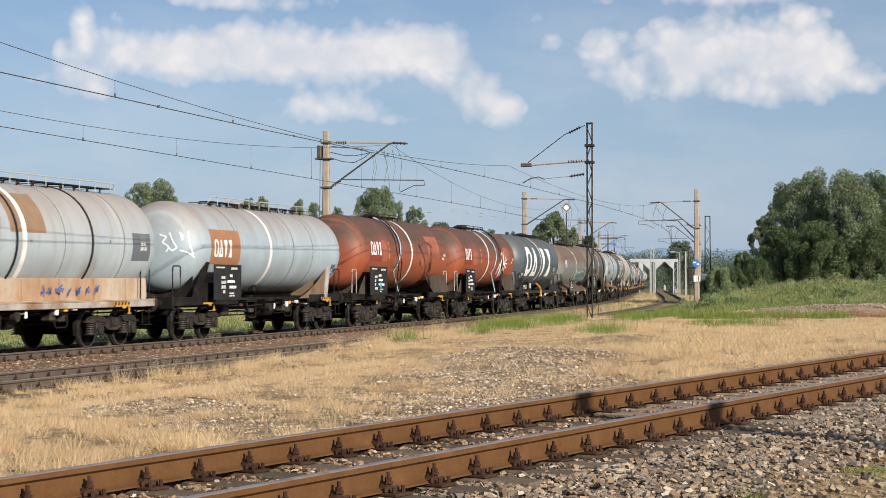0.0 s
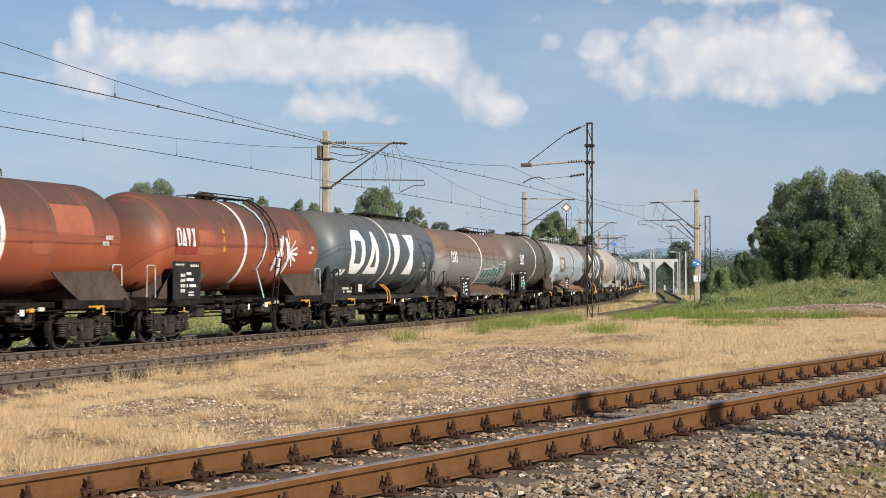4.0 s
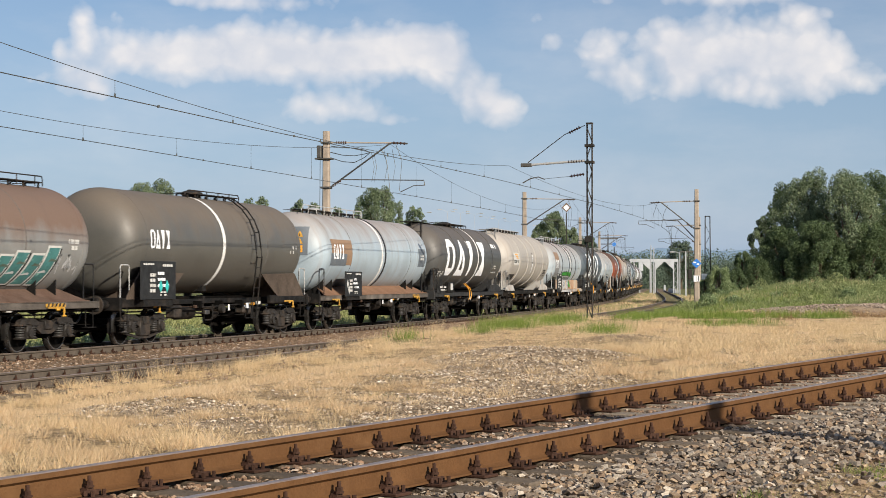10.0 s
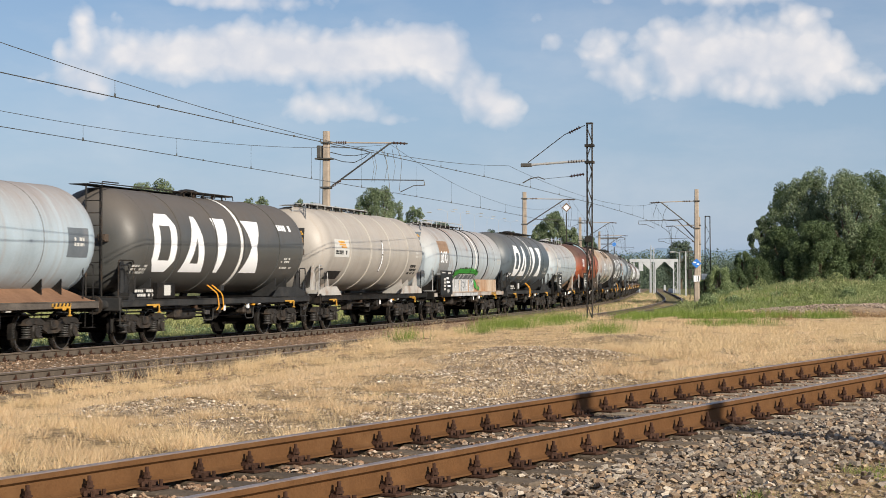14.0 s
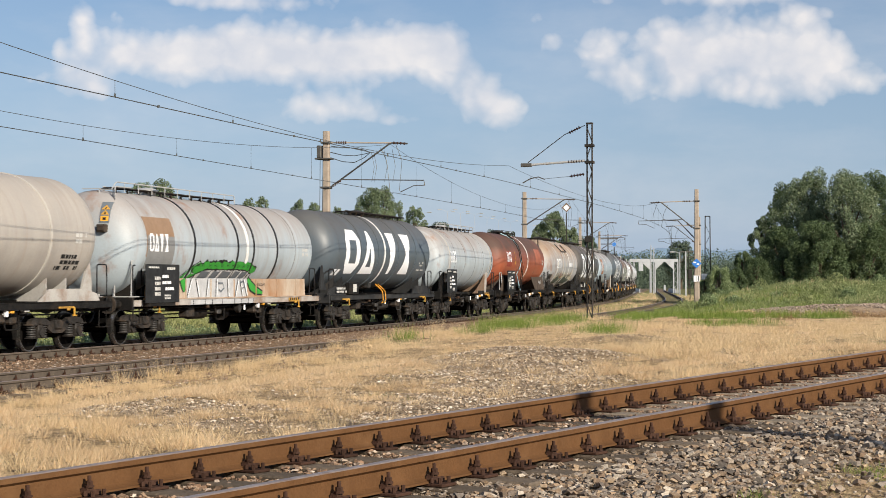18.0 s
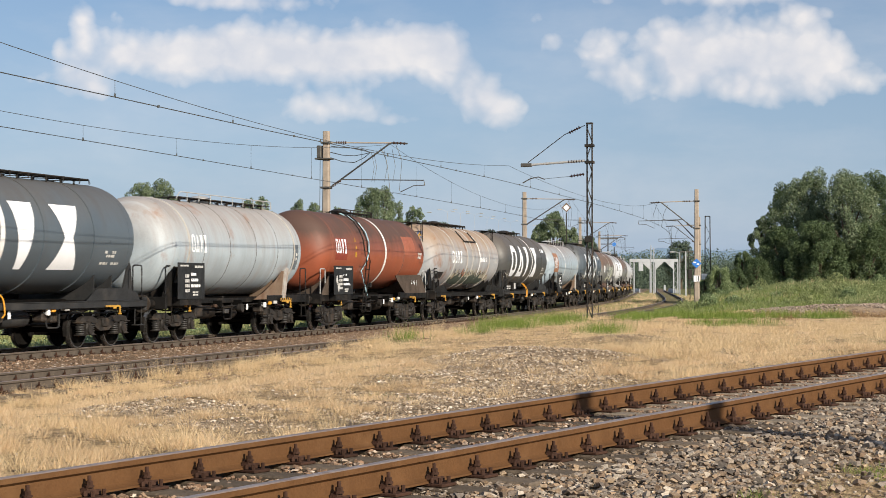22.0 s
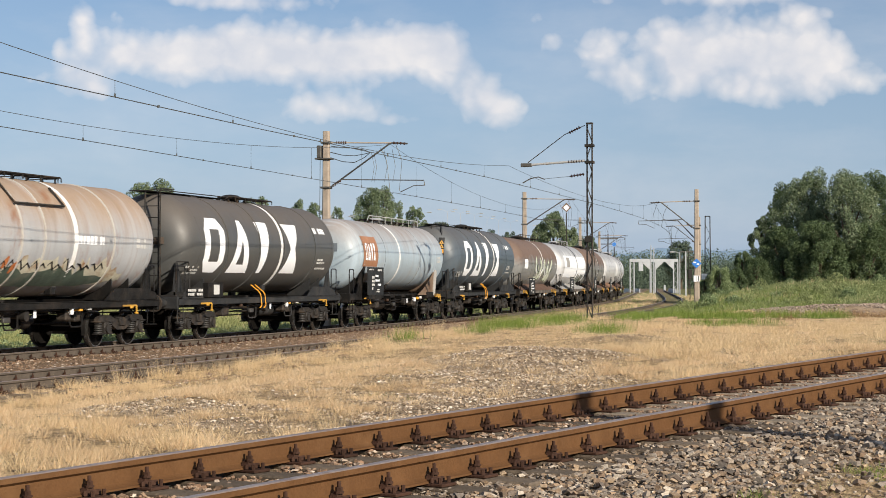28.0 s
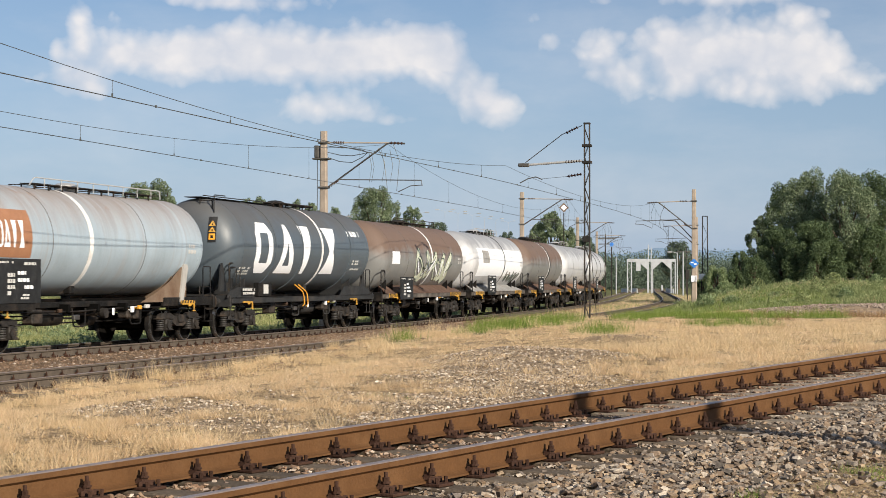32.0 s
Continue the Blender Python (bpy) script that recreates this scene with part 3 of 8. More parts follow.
    g1 = g1 + 0.9 * smooth(0.3, 0.6, hump(x, y, 13.0, 72, 4.0, 3.0)) + 0.8 * smooth(0.4, 0.7, hump(a, s, 2.2, 29.5, 0.6, 1.5)) + 0.8 * smooth(0.4, 0.7, hump(a, s, 2.6, 35, 0.6, 1.4))
    g1 = np.where((lat > 0) & (a < 0), 0.42 + 0.45 * wave(x, y, 0.35, 7.0), g1)
    behind = (lat < -2.8) | (y > 150)
    green = np.clip(np.where(behind, 0.85 + 0.15 * wave(x, y, 0.3, 3.0), g1), 0, 1)
    stony = 0.62 * hump(x, y, 0.6, 26, 1.7, 7.0) + hump(x, y, -3.4, 21.0, 1.7, 1.1) + hump(x, y, 0.9, 25.5, 1.0, 1.2) + hump(x, y, -2.4, 18.8, 0.8, 0.5) + 1.1 * hump(x, y, -0.2, 19.2, 0.9, 1.6, -30) + hump(x, y, 0.6, 22.0, 0.9, 2.2, -28) + 1.1 * hump(x, y, 1.5, 31.0, 1.6, 3.6) + hump(x, y, 4.2, 42, 1.2, 1.6) + 0.9 * hump(x, y, 10.5, 58, 1.2, 2.0) + 1.1 * hump(x, y, 20.0, 83, 5.5, 2.0)
    gravel = np.clip(smooth(0.15, 0.95, stony + 0.30 * wave(x, y, 1.7, 6.0)) + 0.5 * smooth(0.45, 0.7, wave(x, y, 0.9, 16.0)) * (a > 3.0) * (y < 45) + yb * (1 - 0.8 * smooth(2.35, 2.7, yl)), 0, 1)
    bare = bed * (1 - 0.80 * smooth(75, 115, s))
    return z, green * (1 - bare) * (1 - yb), bare, gravel


def make_ground():
    def steps(*spans):
        out = []
        for a, b, d in spans:
            out += list(np.arange(a, b, d))
        return np.array(out)
    far = 60 * 1.35 ** np.arange(1, 15)
    gx = np.concatenate([-far[::-1], steps((-60, -16, 2.0), (-16, 12, 0.4), (12, 34, 0.8), (34, 62, 2.0)), far])
    gy = np.concatenate([-far[::-1][4:], steps((-60, 4, 4.0), (4, 62, 0.4), (62, 135, 1.0), (135, 300, 5.0)), 300 * 1.3 ** np.arange(0, 10)])
    X, Y = np.meshgrid(gx, gy)
    z, green, ballast, gravel = lie(X.ravel(), Y.ravel())
    nx, ny = len(gx), len(gy)
    i = (np.arange(ny - 1)[:, None] * nx + np.arange(nx - 1)[None]).ravel()
    me = big_mesh("ground", np.c_[X.ravel(), Y.ravel(), z], np.c_[i, i + 1, i + nx + 1, i + nx], MAT["ground"], True)
    at = me.color_attributes.new("cover", "FLOAT_COLOR", "POINT")
    at.data.foreach_set("color", np.c_[green, ballast, gravel, np.ones(len(z))].astype(np.float32).ravel())
    tagged(new("ground", me), "dry straw-coloured field with gravel, green banks and ballast", "ground", kind="structure")


make_ground()


# ---- tracks ----
def rail_profile(k=1.0):
    """Half of a flat-bottomed rail's outline, mirrored; z from the head's top."""
    h = [(0.036, -0.004), (0.036, -0.034), (0.009, -0.052), (0.0085, -0.135), (0.03, -0.15), (0.075, -0.160), (0.075, -0.172)]
    return [(-a * k, b * k) for a, b in h[::-1]] + [(-0.028 * k, 0.0), (0.028 * k, 0.0)] + [(a * k, b * k) for a, b in h]


def sweep(line, prof, s0, s1, step, lat, z):
    v, f, n = [], [], len(prof)
    ss = np.arange(s0, s1 + step / 2, step)
    for s in ss:
        l = lat(s) if callable(lat) else lat
        for a, b in prof:
            x, y, _ = along(line, s, l + a)
            v.append((x, y, (z(s) if callable(z) else z) + b))
    for k in range(len(ss) - 1):
        f += [(k * n + i, k * n + (i + 1) % n, (k + 1) * n + (i + 1) % n, (k + 1) * n + i) for i in range(n)]
    f += [tuple(range(n)), tuple(range((len(ss) - 1) * n, len(ss) * n))]
    return Geo().add(v, f)


def rail(line, s0, s1, step, lat, z, parent, side, label):
    prof = rail_profile()
    ob = part("rail", sweep(line, prof, s0, s1, step, lat, z), side, parent, label, smooth=30)
    head = [(-0.0345, -0.003), (-0.026, 0.003), (0.026, 0.003), (0.0345, -0.003), (0.0, -0.006)]
    part("running_surface", sweep(line, head, s0, s1, step, lat, z), MAT["rail_top"], ob, "polished grey rail head", smooth=30)
    return ob


def flat_sleeper():
    return Geo().box(-0.125, 0.125, -1.3, 1.3, -0.15, 0.0, 0.012).mesh("sleeper", 0)


def fastening_mesh():
    """Ribbed base plate with clamps and bolts on both sides of a rail; x along the rail, rail foot at z 0."""
    g = Geo().box(-0.085, 0.085, -0.185, 0.185, -0.02, 0.0, 0.004)
    for e in (-1, 1):
        g.box(-0.075, 0.075, e * 0.092 - 0.010, e * 0.092 + 0.010, 0.0, 0.034, 0.004)
        g.prism([(-0.048, 0.010), (-0.022, 0.050), (0.022, 0.050), (0.048, 0.010)], e * 0.055 - 0.024, e * 0.055 + 0.026)
        g.cyl((0, e * 0.07, 0.03), (0, e * 0.07, 0.120), 0.012, 8)
        g.cyl((0, e * 0.07, 0.050), (0, e * 0.07, 0.062), 0.030, 8)
        g.cyl((0, e * 0.07, 0.062), (0, e * 0.07, 0.088), 0.022, 6)
        g.cyl((0.05, e * 0.145, 0.0), (0.05, e * 0.145, 0.04), 0.013, 6)
        g.cyl((-0.05, e * 0.145, 0.0), (-0.05, e * 0.145, 0.035), 0.013, 6)
    return g.mesh("rail_fastening", 30)


def make_track(line, name, label, lat, z, s0, s1, step, rail_step, side, first, last, phase=0.0, fast=True):
    root = empty(name, pose(*along(line, 0, 0)[:2], 0), label=label, category="railway track")
    root.matrix_basis = Matrix.Identity(4)
    f = lat if callable(lat) else (lambda s: lat)
    for e in (-GAUGE, GAUGE):
        rail(line, s0, s1, rail_step, (lambda s, e=e: f(s) + e), z, root, side, "")
    sm, fm = flat_sleeper(), fastening_mesh()
    rest = Geo()
    rng = random.Random(3)
    for s in np.arange(s0 + phase, s1, step):
        x, y, h = along(line, s, f(s))
        zz = z(s) if callable(z) else z
        m = pose(x, y, zz - RAIL_H - 0.022, 0, 0, 90 - math.degrees(h) + rng.uniform(-0.8, 0.8))
        if first <= s <= last:
            part("sleeper", sm, MAT["sleeper"] if line is not YARD or s < 2.2 else MAT["sleeper_pale"], root, m=m)
            if fast:
                for e in (-GAUGE, GAUGE):
                    x, y, h = along(line, s, f(s) + e)
                    part("rail_fastening", fm, MAT["fastening"], root, m=pose(x, y, zz - RAIL_H, 0, 0, 90 - math.degrees(h)))
        else:
            g = Geo().box(-0.125, 0.125, -1.3, 1.3, -0.15, 0.0)
            rest.add([m @ Vector(p) for p in g.v], g.f)
    if rest.v:
        ob = part("sleeper_row", rest, MAT["sleeper"], root, "sleepers running on into the distance", smooth=0)
        tagged(ob, kind="stuff")
    return root


make_track(YARD, "siding_track", "rusty siding track with bolted rails on grey gravel", 0.0, lambda s: YARD_Z + YARD_RISE * s, -14.0, 50.0, 0.509, 1.0, MAT["rail_side"], -7.0, 17.0, 0.198)
make_track(LINE, "main_track", "main line track with brown ballast under the tank train", 0.0, 0.0, -20.0, 420.0, 0.6, 4.0, MAT["rail_main"], 15.0, 75.0)
make_track(LINE, "main_track", "second main line track beside dry grass", second_lat, 0.0, -20.0, 420.0, 0.6, 4.0, MAT["rail_main"], 10.0, 75.0)


# ---- the tank train ----
# A wagon's own space: x along the track away from the camera, y to the far side, z up from the rail head.
SHARED = {}
DISH = 0.90       # depth of the dished tank ends


def shared(key, make):
    if key not in SHARED:
        SHARED[key] = make()
    return SHARED[key]


def tank_profile(x0, x1, R, depth, n=14):
    """Barrel between its two rims with dished ends."""
    cap = []
    for i in range(n + 1):
        t = math.pi / 2 * i / n
        cap.append((depth * math.cos(t) ** 0.80, max(0.001, R * math.sin(t) ** 0.72)))
    k = 10
    return [(x0 - a, r) for a, r in cap] + [(x0 + (x1 - x0) * i / k, R) for i in range(1, k)] + [(x1 + a, r) for a, r in cap[::-1]]


def wheelset_mesh():
    """Axle and two wheels; treads and rim faces worn bright."""
    g = Geo()
    for e in (-1, 1):
        y = e * 0.75
        o = [(y - e * 0.065, 0.02), (y - e * 0.065, 0.12), (y - e * 0.02, 0.16), (y - e * 0.03, 0.36), (y - e * 0.068, 0.40), (y - e * 0.068, 0.485), (y - e * 0.04, 0.487), (y - e * 0.036, 0.462), (y + e * 0.067, 0.457), (y + e * 0.067, 0.39), (y + e * 0.03, 0.37), (y + e * 0.045, 0.18), (y + e * 0.08, 0.13), (y + e * 0.08, 0.02)]
        g.lathe(o, 28, "y")
    g.cyl((0, -1.0, 0), (0, 1.0, 0), 0.08, 10)
    n = len(g.f)
    for e in (-1, 1):
        y = e * 0.75
        g.lathe([(y - e * 0.03, 0.463), (y - e * 0.03, 0.466), (y + e * 0.06, 0.4605), (y + e * 0.06, 0.457)], 28, "y", ring=True)
        g.lathe([(y + e * 0.0675, 0.428), (y + e * 0.0700, 0.428), (y + e * 0.0700, 0.456), (y + e * 0.0675, 0.456)], 28, "y", ring=True)
    me = g.mesh("wheelset")
    me.materials.append(MAT["wheel"])
    me.materials.append(MAT["tread"])
    me.polygons.foreach_set("material_index", [0] * n + [1] * (len(me.polygons) - n))
    return me


def side_frame_mesh(e, kind):
    """Cast bogie side with its horn guides; e: -1 on the camera's side."""
    y = e * 1.02
    g = Geo()
    top = 0.80
    g.prism([(-1.28, 0.66), (-1.2, 0.76), (-0.95, 0.80), (-0.6, 0.79), (-0.34, top - 0.10), (0.34, top - 0.10), (0.6, 0.79), (0.95, 0.80), (1.2, 0.76), (1.28, 0.66), (0.64, 0.66), (0.46, 0.52), (0.22, 0.42), (-0.22, 0.42), (-0.46, 0.52), (-0.64, 0.66)], y - 0.06, y + 0.06)
    for w in (-0.9, 0.9):
        g.box(w - 0.12, w + 0.12, y - 0.13, y + 0.13, 0.32, 0.64, 0.03)
        g.cyl((w, y + e * 0.09, 0.46), (w, y + e * 0.17, 0.46), 0.115, 14)
        for q in (-0.27, 0.27):
            g.box(w + q - 0.14, w + q + 0.14, y - 0.13, y + 0.13, 0.62, 0.66, 0.01)
            g.box(w + q - 0.13, w + q + 0.13, y - 0.10, y + 0.10, 0.315, 0.345, 0.01)
    if kind == "diamond":
        g.prism([(-1.2, 0.36), (-0.35, 0.22), (0.35, 0.22), (1.2, 0.36), (1.2, 0.30), (0.35, 0.15), (-0.35, 0.15), (-1.2, 0.30)], y - 0.03, y + 0.03)
        g.box(-0.30, 0.30, y - 0.08, y + 0.08, 0.22, 0.62, 0.02)
    g.box(-0.16, 0.16, y - 0.11, y + 0.11, 0.52, 0.74, 0.02)
    return g.mesh("side_frame", 40)


def spring_mesh():
    g = Geo()
    for i in range(5):
        g.lathe([(i * 0.056, 0.06), (i * 0.056 + 0.010, 0.108), (i * 0.056 + 0.034, 0.108), (i * 0.056 + 0.046, 0.06)], 14, "z")
    return g.mesh("spring")


def bogie(parent, x, kind, mat, out):
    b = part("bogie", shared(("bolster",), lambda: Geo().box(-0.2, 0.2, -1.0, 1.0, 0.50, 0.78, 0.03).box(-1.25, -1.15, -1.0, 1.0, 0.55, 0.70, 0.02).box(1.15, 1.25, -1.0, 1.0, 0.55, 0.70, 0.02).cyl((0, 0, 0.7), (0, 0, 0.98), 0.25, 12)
                              .box(-0.35, -0.29, -0.9, 0.9, 0.30, 0.42, 0.01).box(0.29, 0.35, -0.9, 0.9, 0.30, 0.42, 0.01).mesh("bogie")), MAT["inner_shade"], parent, "two-axle bogie", pose(x, 0, 0))
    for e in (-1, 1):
        # far-side frame in the shade-black colour, camera-side frame in the bogie's own
        part("side_frame", shared(("side", e, kind), lambda: side_frame_mesh(e, kind)), mat if e < 0 else MAT["inner_shade"], b)
        for w in (-0.9, 0.9):
            for q in (-0.27, 0.27):
                part("spring", shared(("spring",), spring_mesh), MAT["spring"], b, "", pose(w + q, e * 1.02, 0.345))
    for w in (-0.9, 0.9):
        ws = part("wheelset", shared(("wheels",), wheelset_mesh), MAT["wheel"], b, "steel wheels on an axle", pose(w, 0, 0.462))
        out.append(ws)
        for q in (0, 180):
            for y in (-0.75, 0.75):
                part("brake_shoe", shared(("shoe",), lambda: Geo().prism([(0.47, -0.2), (0.53, -0.2), (0.56, 0.0), (0.53, 0.2), (0.47, 0.2), (0.50, 0.0)], -0.05, 0.05).mesh("brake_shoe")), MAT["steel_dark"], b, "", pose(w, y, 0.5, 0, 0, q))
    return b


def decal(quads, R, zc, lift=0.004, steps=6):
    """Flat shapes of (x, a) corners laid round the tank's camera side; a: metres of arc above the middle."""
    g = Geo()
    for q in quads:
        v, f = [], []
        n = max(2, steps)
        for i in range(n + 1):
            t = i / n
            for k0, k1 in ((0, 3), (1, 2)):
                x = q[k0][0] * (1 - t) + q[k1][0] * t
                a = (q[k0][1] * (1 - t) + q[k1][1] * t) / R
                v.append((x, -(R + lift) * math.cos(a), zc + (R + lift) * math.sin(a)))
        for i in range(n):
            f.append((2 * i, 2 * i + 1, 2 * i + 3, 2 * i + 2))
        g.add(v, f)
    return g


def rect(x0, x1, a0, a1):
    return [(x0, a0), (x1, a0), (x1, a1), (x0, a1)]


def big_shapes(spans, a0, a1):
    """Four bold plain shapes between the given ends: a chamfered ring, a hollow triangle, a wedge and an hourglass."""
    h = a1 - a0
    (x, e), out = spans[0], []
    w = e - x
    c, t = w * 0.24, w * 0.27
    out.append([[(x + c, a0), (e - c, a0), (e, a0 + c), (x, a0 + c)], rect(x, x + t, a0 + c, a1 - c), rect(e - t, e, a0 + c, a1 - c), [(x, a1 - c), (e, a1 - c), (e - c, a1), (x + c, a1)]])
    x, e = spans[1]
    m, w = (x + e) / 2, e - x
    k, u = a0 + h * 0.17, a0 + h * 0.62
    out.append([[(x, a0), (e, a0), (e - w * 0.07, k), (x + w * 0.07, k)], [(x + w * 0.07, k), (x + w * 0.33, k), (m, u), (x + w * 0.25, u)], [(e - w * 0.33, k), (e - w * 0.07, k), (e - w * 0.25, u), (m, u)], [(x + w * 0.25, u), (e - w * 0.25, u), (m + w * 0.08, a1), (m - w * 0.08, a1)]])
    x, e = spans[2]
    w = e - x
    out.append([[(x + w * 0.36, a0), (x + w * 0.58, a0), (x + w * 0.86, a1), (x + w * 0.10, a1)]])
    x, e = spans[3]
    w, z = e - x, (a0 + a1) / 2
    out.append([[(x + w * 0.10, a0), (e - w * 0.10, a0), (x + w * 0.62, z), (x + w * 0.38, z)], [(x + w * 0.38, z), (x + w * 0.62, z), (e - w * 0.10, a1), (x + w * 0.10, a1)]])
    return out


def arc_of(z, zc, R):
    return R * math.asin(max(-0.999, min(0.999, (z - zc) / R)))


def hoop(x, R, w, d):
    return Geo().lathe([(x - w / 2, R - 0.01), (x - w / 2, R + d), (x + w / 2, R + d), (x + w / 2, R - 0.01)], 48)


def bars(x0, x1, z0, z1, rows, rng, y, fill=0.75):
    """Unreadable lines of small writing as plain bars on a flat board."""
    g = Geo()
    h = (z1 - z0) / rows
    for r in range(rows):
        x = x0
        while x < x1 - 0.03:
            w = rng.uniform(0.05, 0.16)
            if rng.random() < fill:
                g.box(x, min(x + w, x1), y - 0.004, y, z0 + r * h + h * 0.2, z0 + (r + 1) * h - h * 0.15)
            x += w + 0.03
    return g


def put_bars(parent, x0, x1, a0, a1, rows, R, zc, rng, mat):
    quads, h = [], (a1 - a0) / rows
    for r in range(rows):
        x = x0
        while x < x1 - 0.03:
            w = rng.uniform(0.06, 0.2)
            if rng.random() < 0.8:
                quads.append(rect(x, min(x1, x + w), a0 + r * h + h * 0.2, a0 + (r + 1) * h - h * 0.12))
            x += w + 0.035
    if quads:
        part("marking", decal(quads, R, zc, 0.006, 2), mat, parent, "small faded white markings")


def swash(spine, widths, R, zc, lift, flat=None):
    """A brush stroke of changing width along a bent spine, on the shell or (flat: its y) on a plane."""
    g, v, n = Geo(), [], len(spine)
    for i in range(n):
        (x0, a0), (x1, a1) = spine[max(0, i - 1)], spine[min(n - 1, i + 1)]
        d = math.hypot(x1 - x0, a1 - a0) or 1.0
        nx, na = -(a1 - a0) / d * widths[i], (x1 - x0) / d * widths[i]
        for k in (-1, 1):
            x, a = spine[i][0] + nx * k, spine[i][1] + na * k
            v.append((x, flat - lift, a) if flat is not None else (x, -(R + lift) * math.cos(a / R), zc + (R + lift) * math.sin(a / R)))
    return g.add(v, [(2 * i, 2 * i + 1, 2 * i + 3, 2 * i + 2) for i in range(n - 1)])


def scrawl(parent, name, x0, x1, a0, a1, R, zc, rng, fill, edge, n, label, shine=None, flat=None, stroke=0.30):
    """Spray paint: overlapping curled brush strokes with an outline and a highlight each."""
    w, h = (x1 - x0) / n, a1 - a0
    for i in range(n):
        cx = x0 + (i + 0.5) * w
        lean, curl, ph = rng.uniform(-0.1, 0.45) * w, rng.uniform(0.22, 0.5) * w, rng.uniform(0, 6.28)
        lo, hi = a0 + rng.uniform(0, 0.2) * h, a1 - rng.uniform(0, 0.28) * h
        m = 12
        spine = [(cx + lean * (k / m - 0.5) + curl * math.sin(ph + k / m * 4.4), lo + (hi - lo) * k / m) for k in range(m + 1)]
        wide = [w * stroke * (0.55 + 0.45 * math.sin(0.5 + 2.4 * k / m + ph * 0.3) ** 2) * min(1, 0.45 + 1.6 * min(k, m - k) / m) for k in range(m + 1)]
        r = 0.035
        part(name, swash([(spine[0][0], spine[0][1] - r)] + spine + [(spine[-1][0], spine[-1][1] + r)], [wide[0] + r] + [q + r for q in wide] + [wide[-1] + r], R, zc, 0.006 + 0.0006 * i, flat), edge, parent, label)
        part(name, swash(spine, wide, R, zc, 0.011 + 0.0006 * i, flat), fill, parent, label)
        bar = [(cx - 0.45 * w, lo + h * rng.uniform(0.1, 0.8)), (cx, lo + h * rng.uniform(0.3, 0.7)), (cx + 0.5 * w, lo + h * rng.uniform(0.2, 0.9))]
        part(name, swash(bar, [0.02, 0.05, 0.015], R, zc, 0.017 + 0.0006 * i, flat), edge, parent, label)
        if shine:
            part(name, swash([(p[0] - q * 0.3, p[1]) for p, q in zip(spine[3:-3], wide[3:-3])], [0.03 + 0.05 * q for q in wide[3:-3]], R, zc, 0.023 + 0.0006 * i, flat), shine, parent, label)


def round_bend(pts, r=0.09, n=3):
    """A path with its corners rounded."""
    pts = [Vector(p) for p in pts]
    out = [pts[0]]
    for a, b, c in zip(pts, pts[1:], pts[2:]):
        u, w = (a - b), (c - b)
        k = min(r, u.length * 0.45, w.length * 0.45)
        p, q = b + u.normalized() * k, b + w.normalized() * k
        for i in range(n + 1):
            t = i / n
            out.append(p * (1 - t) ** 2 + b * 2 * t * (1 - t) + q * t * t)
    return out + [pts[-1]]


def sum_geo(parts):
    g = Geo()
    for p in parts:
        g.add(p.v, p.f)
    return g


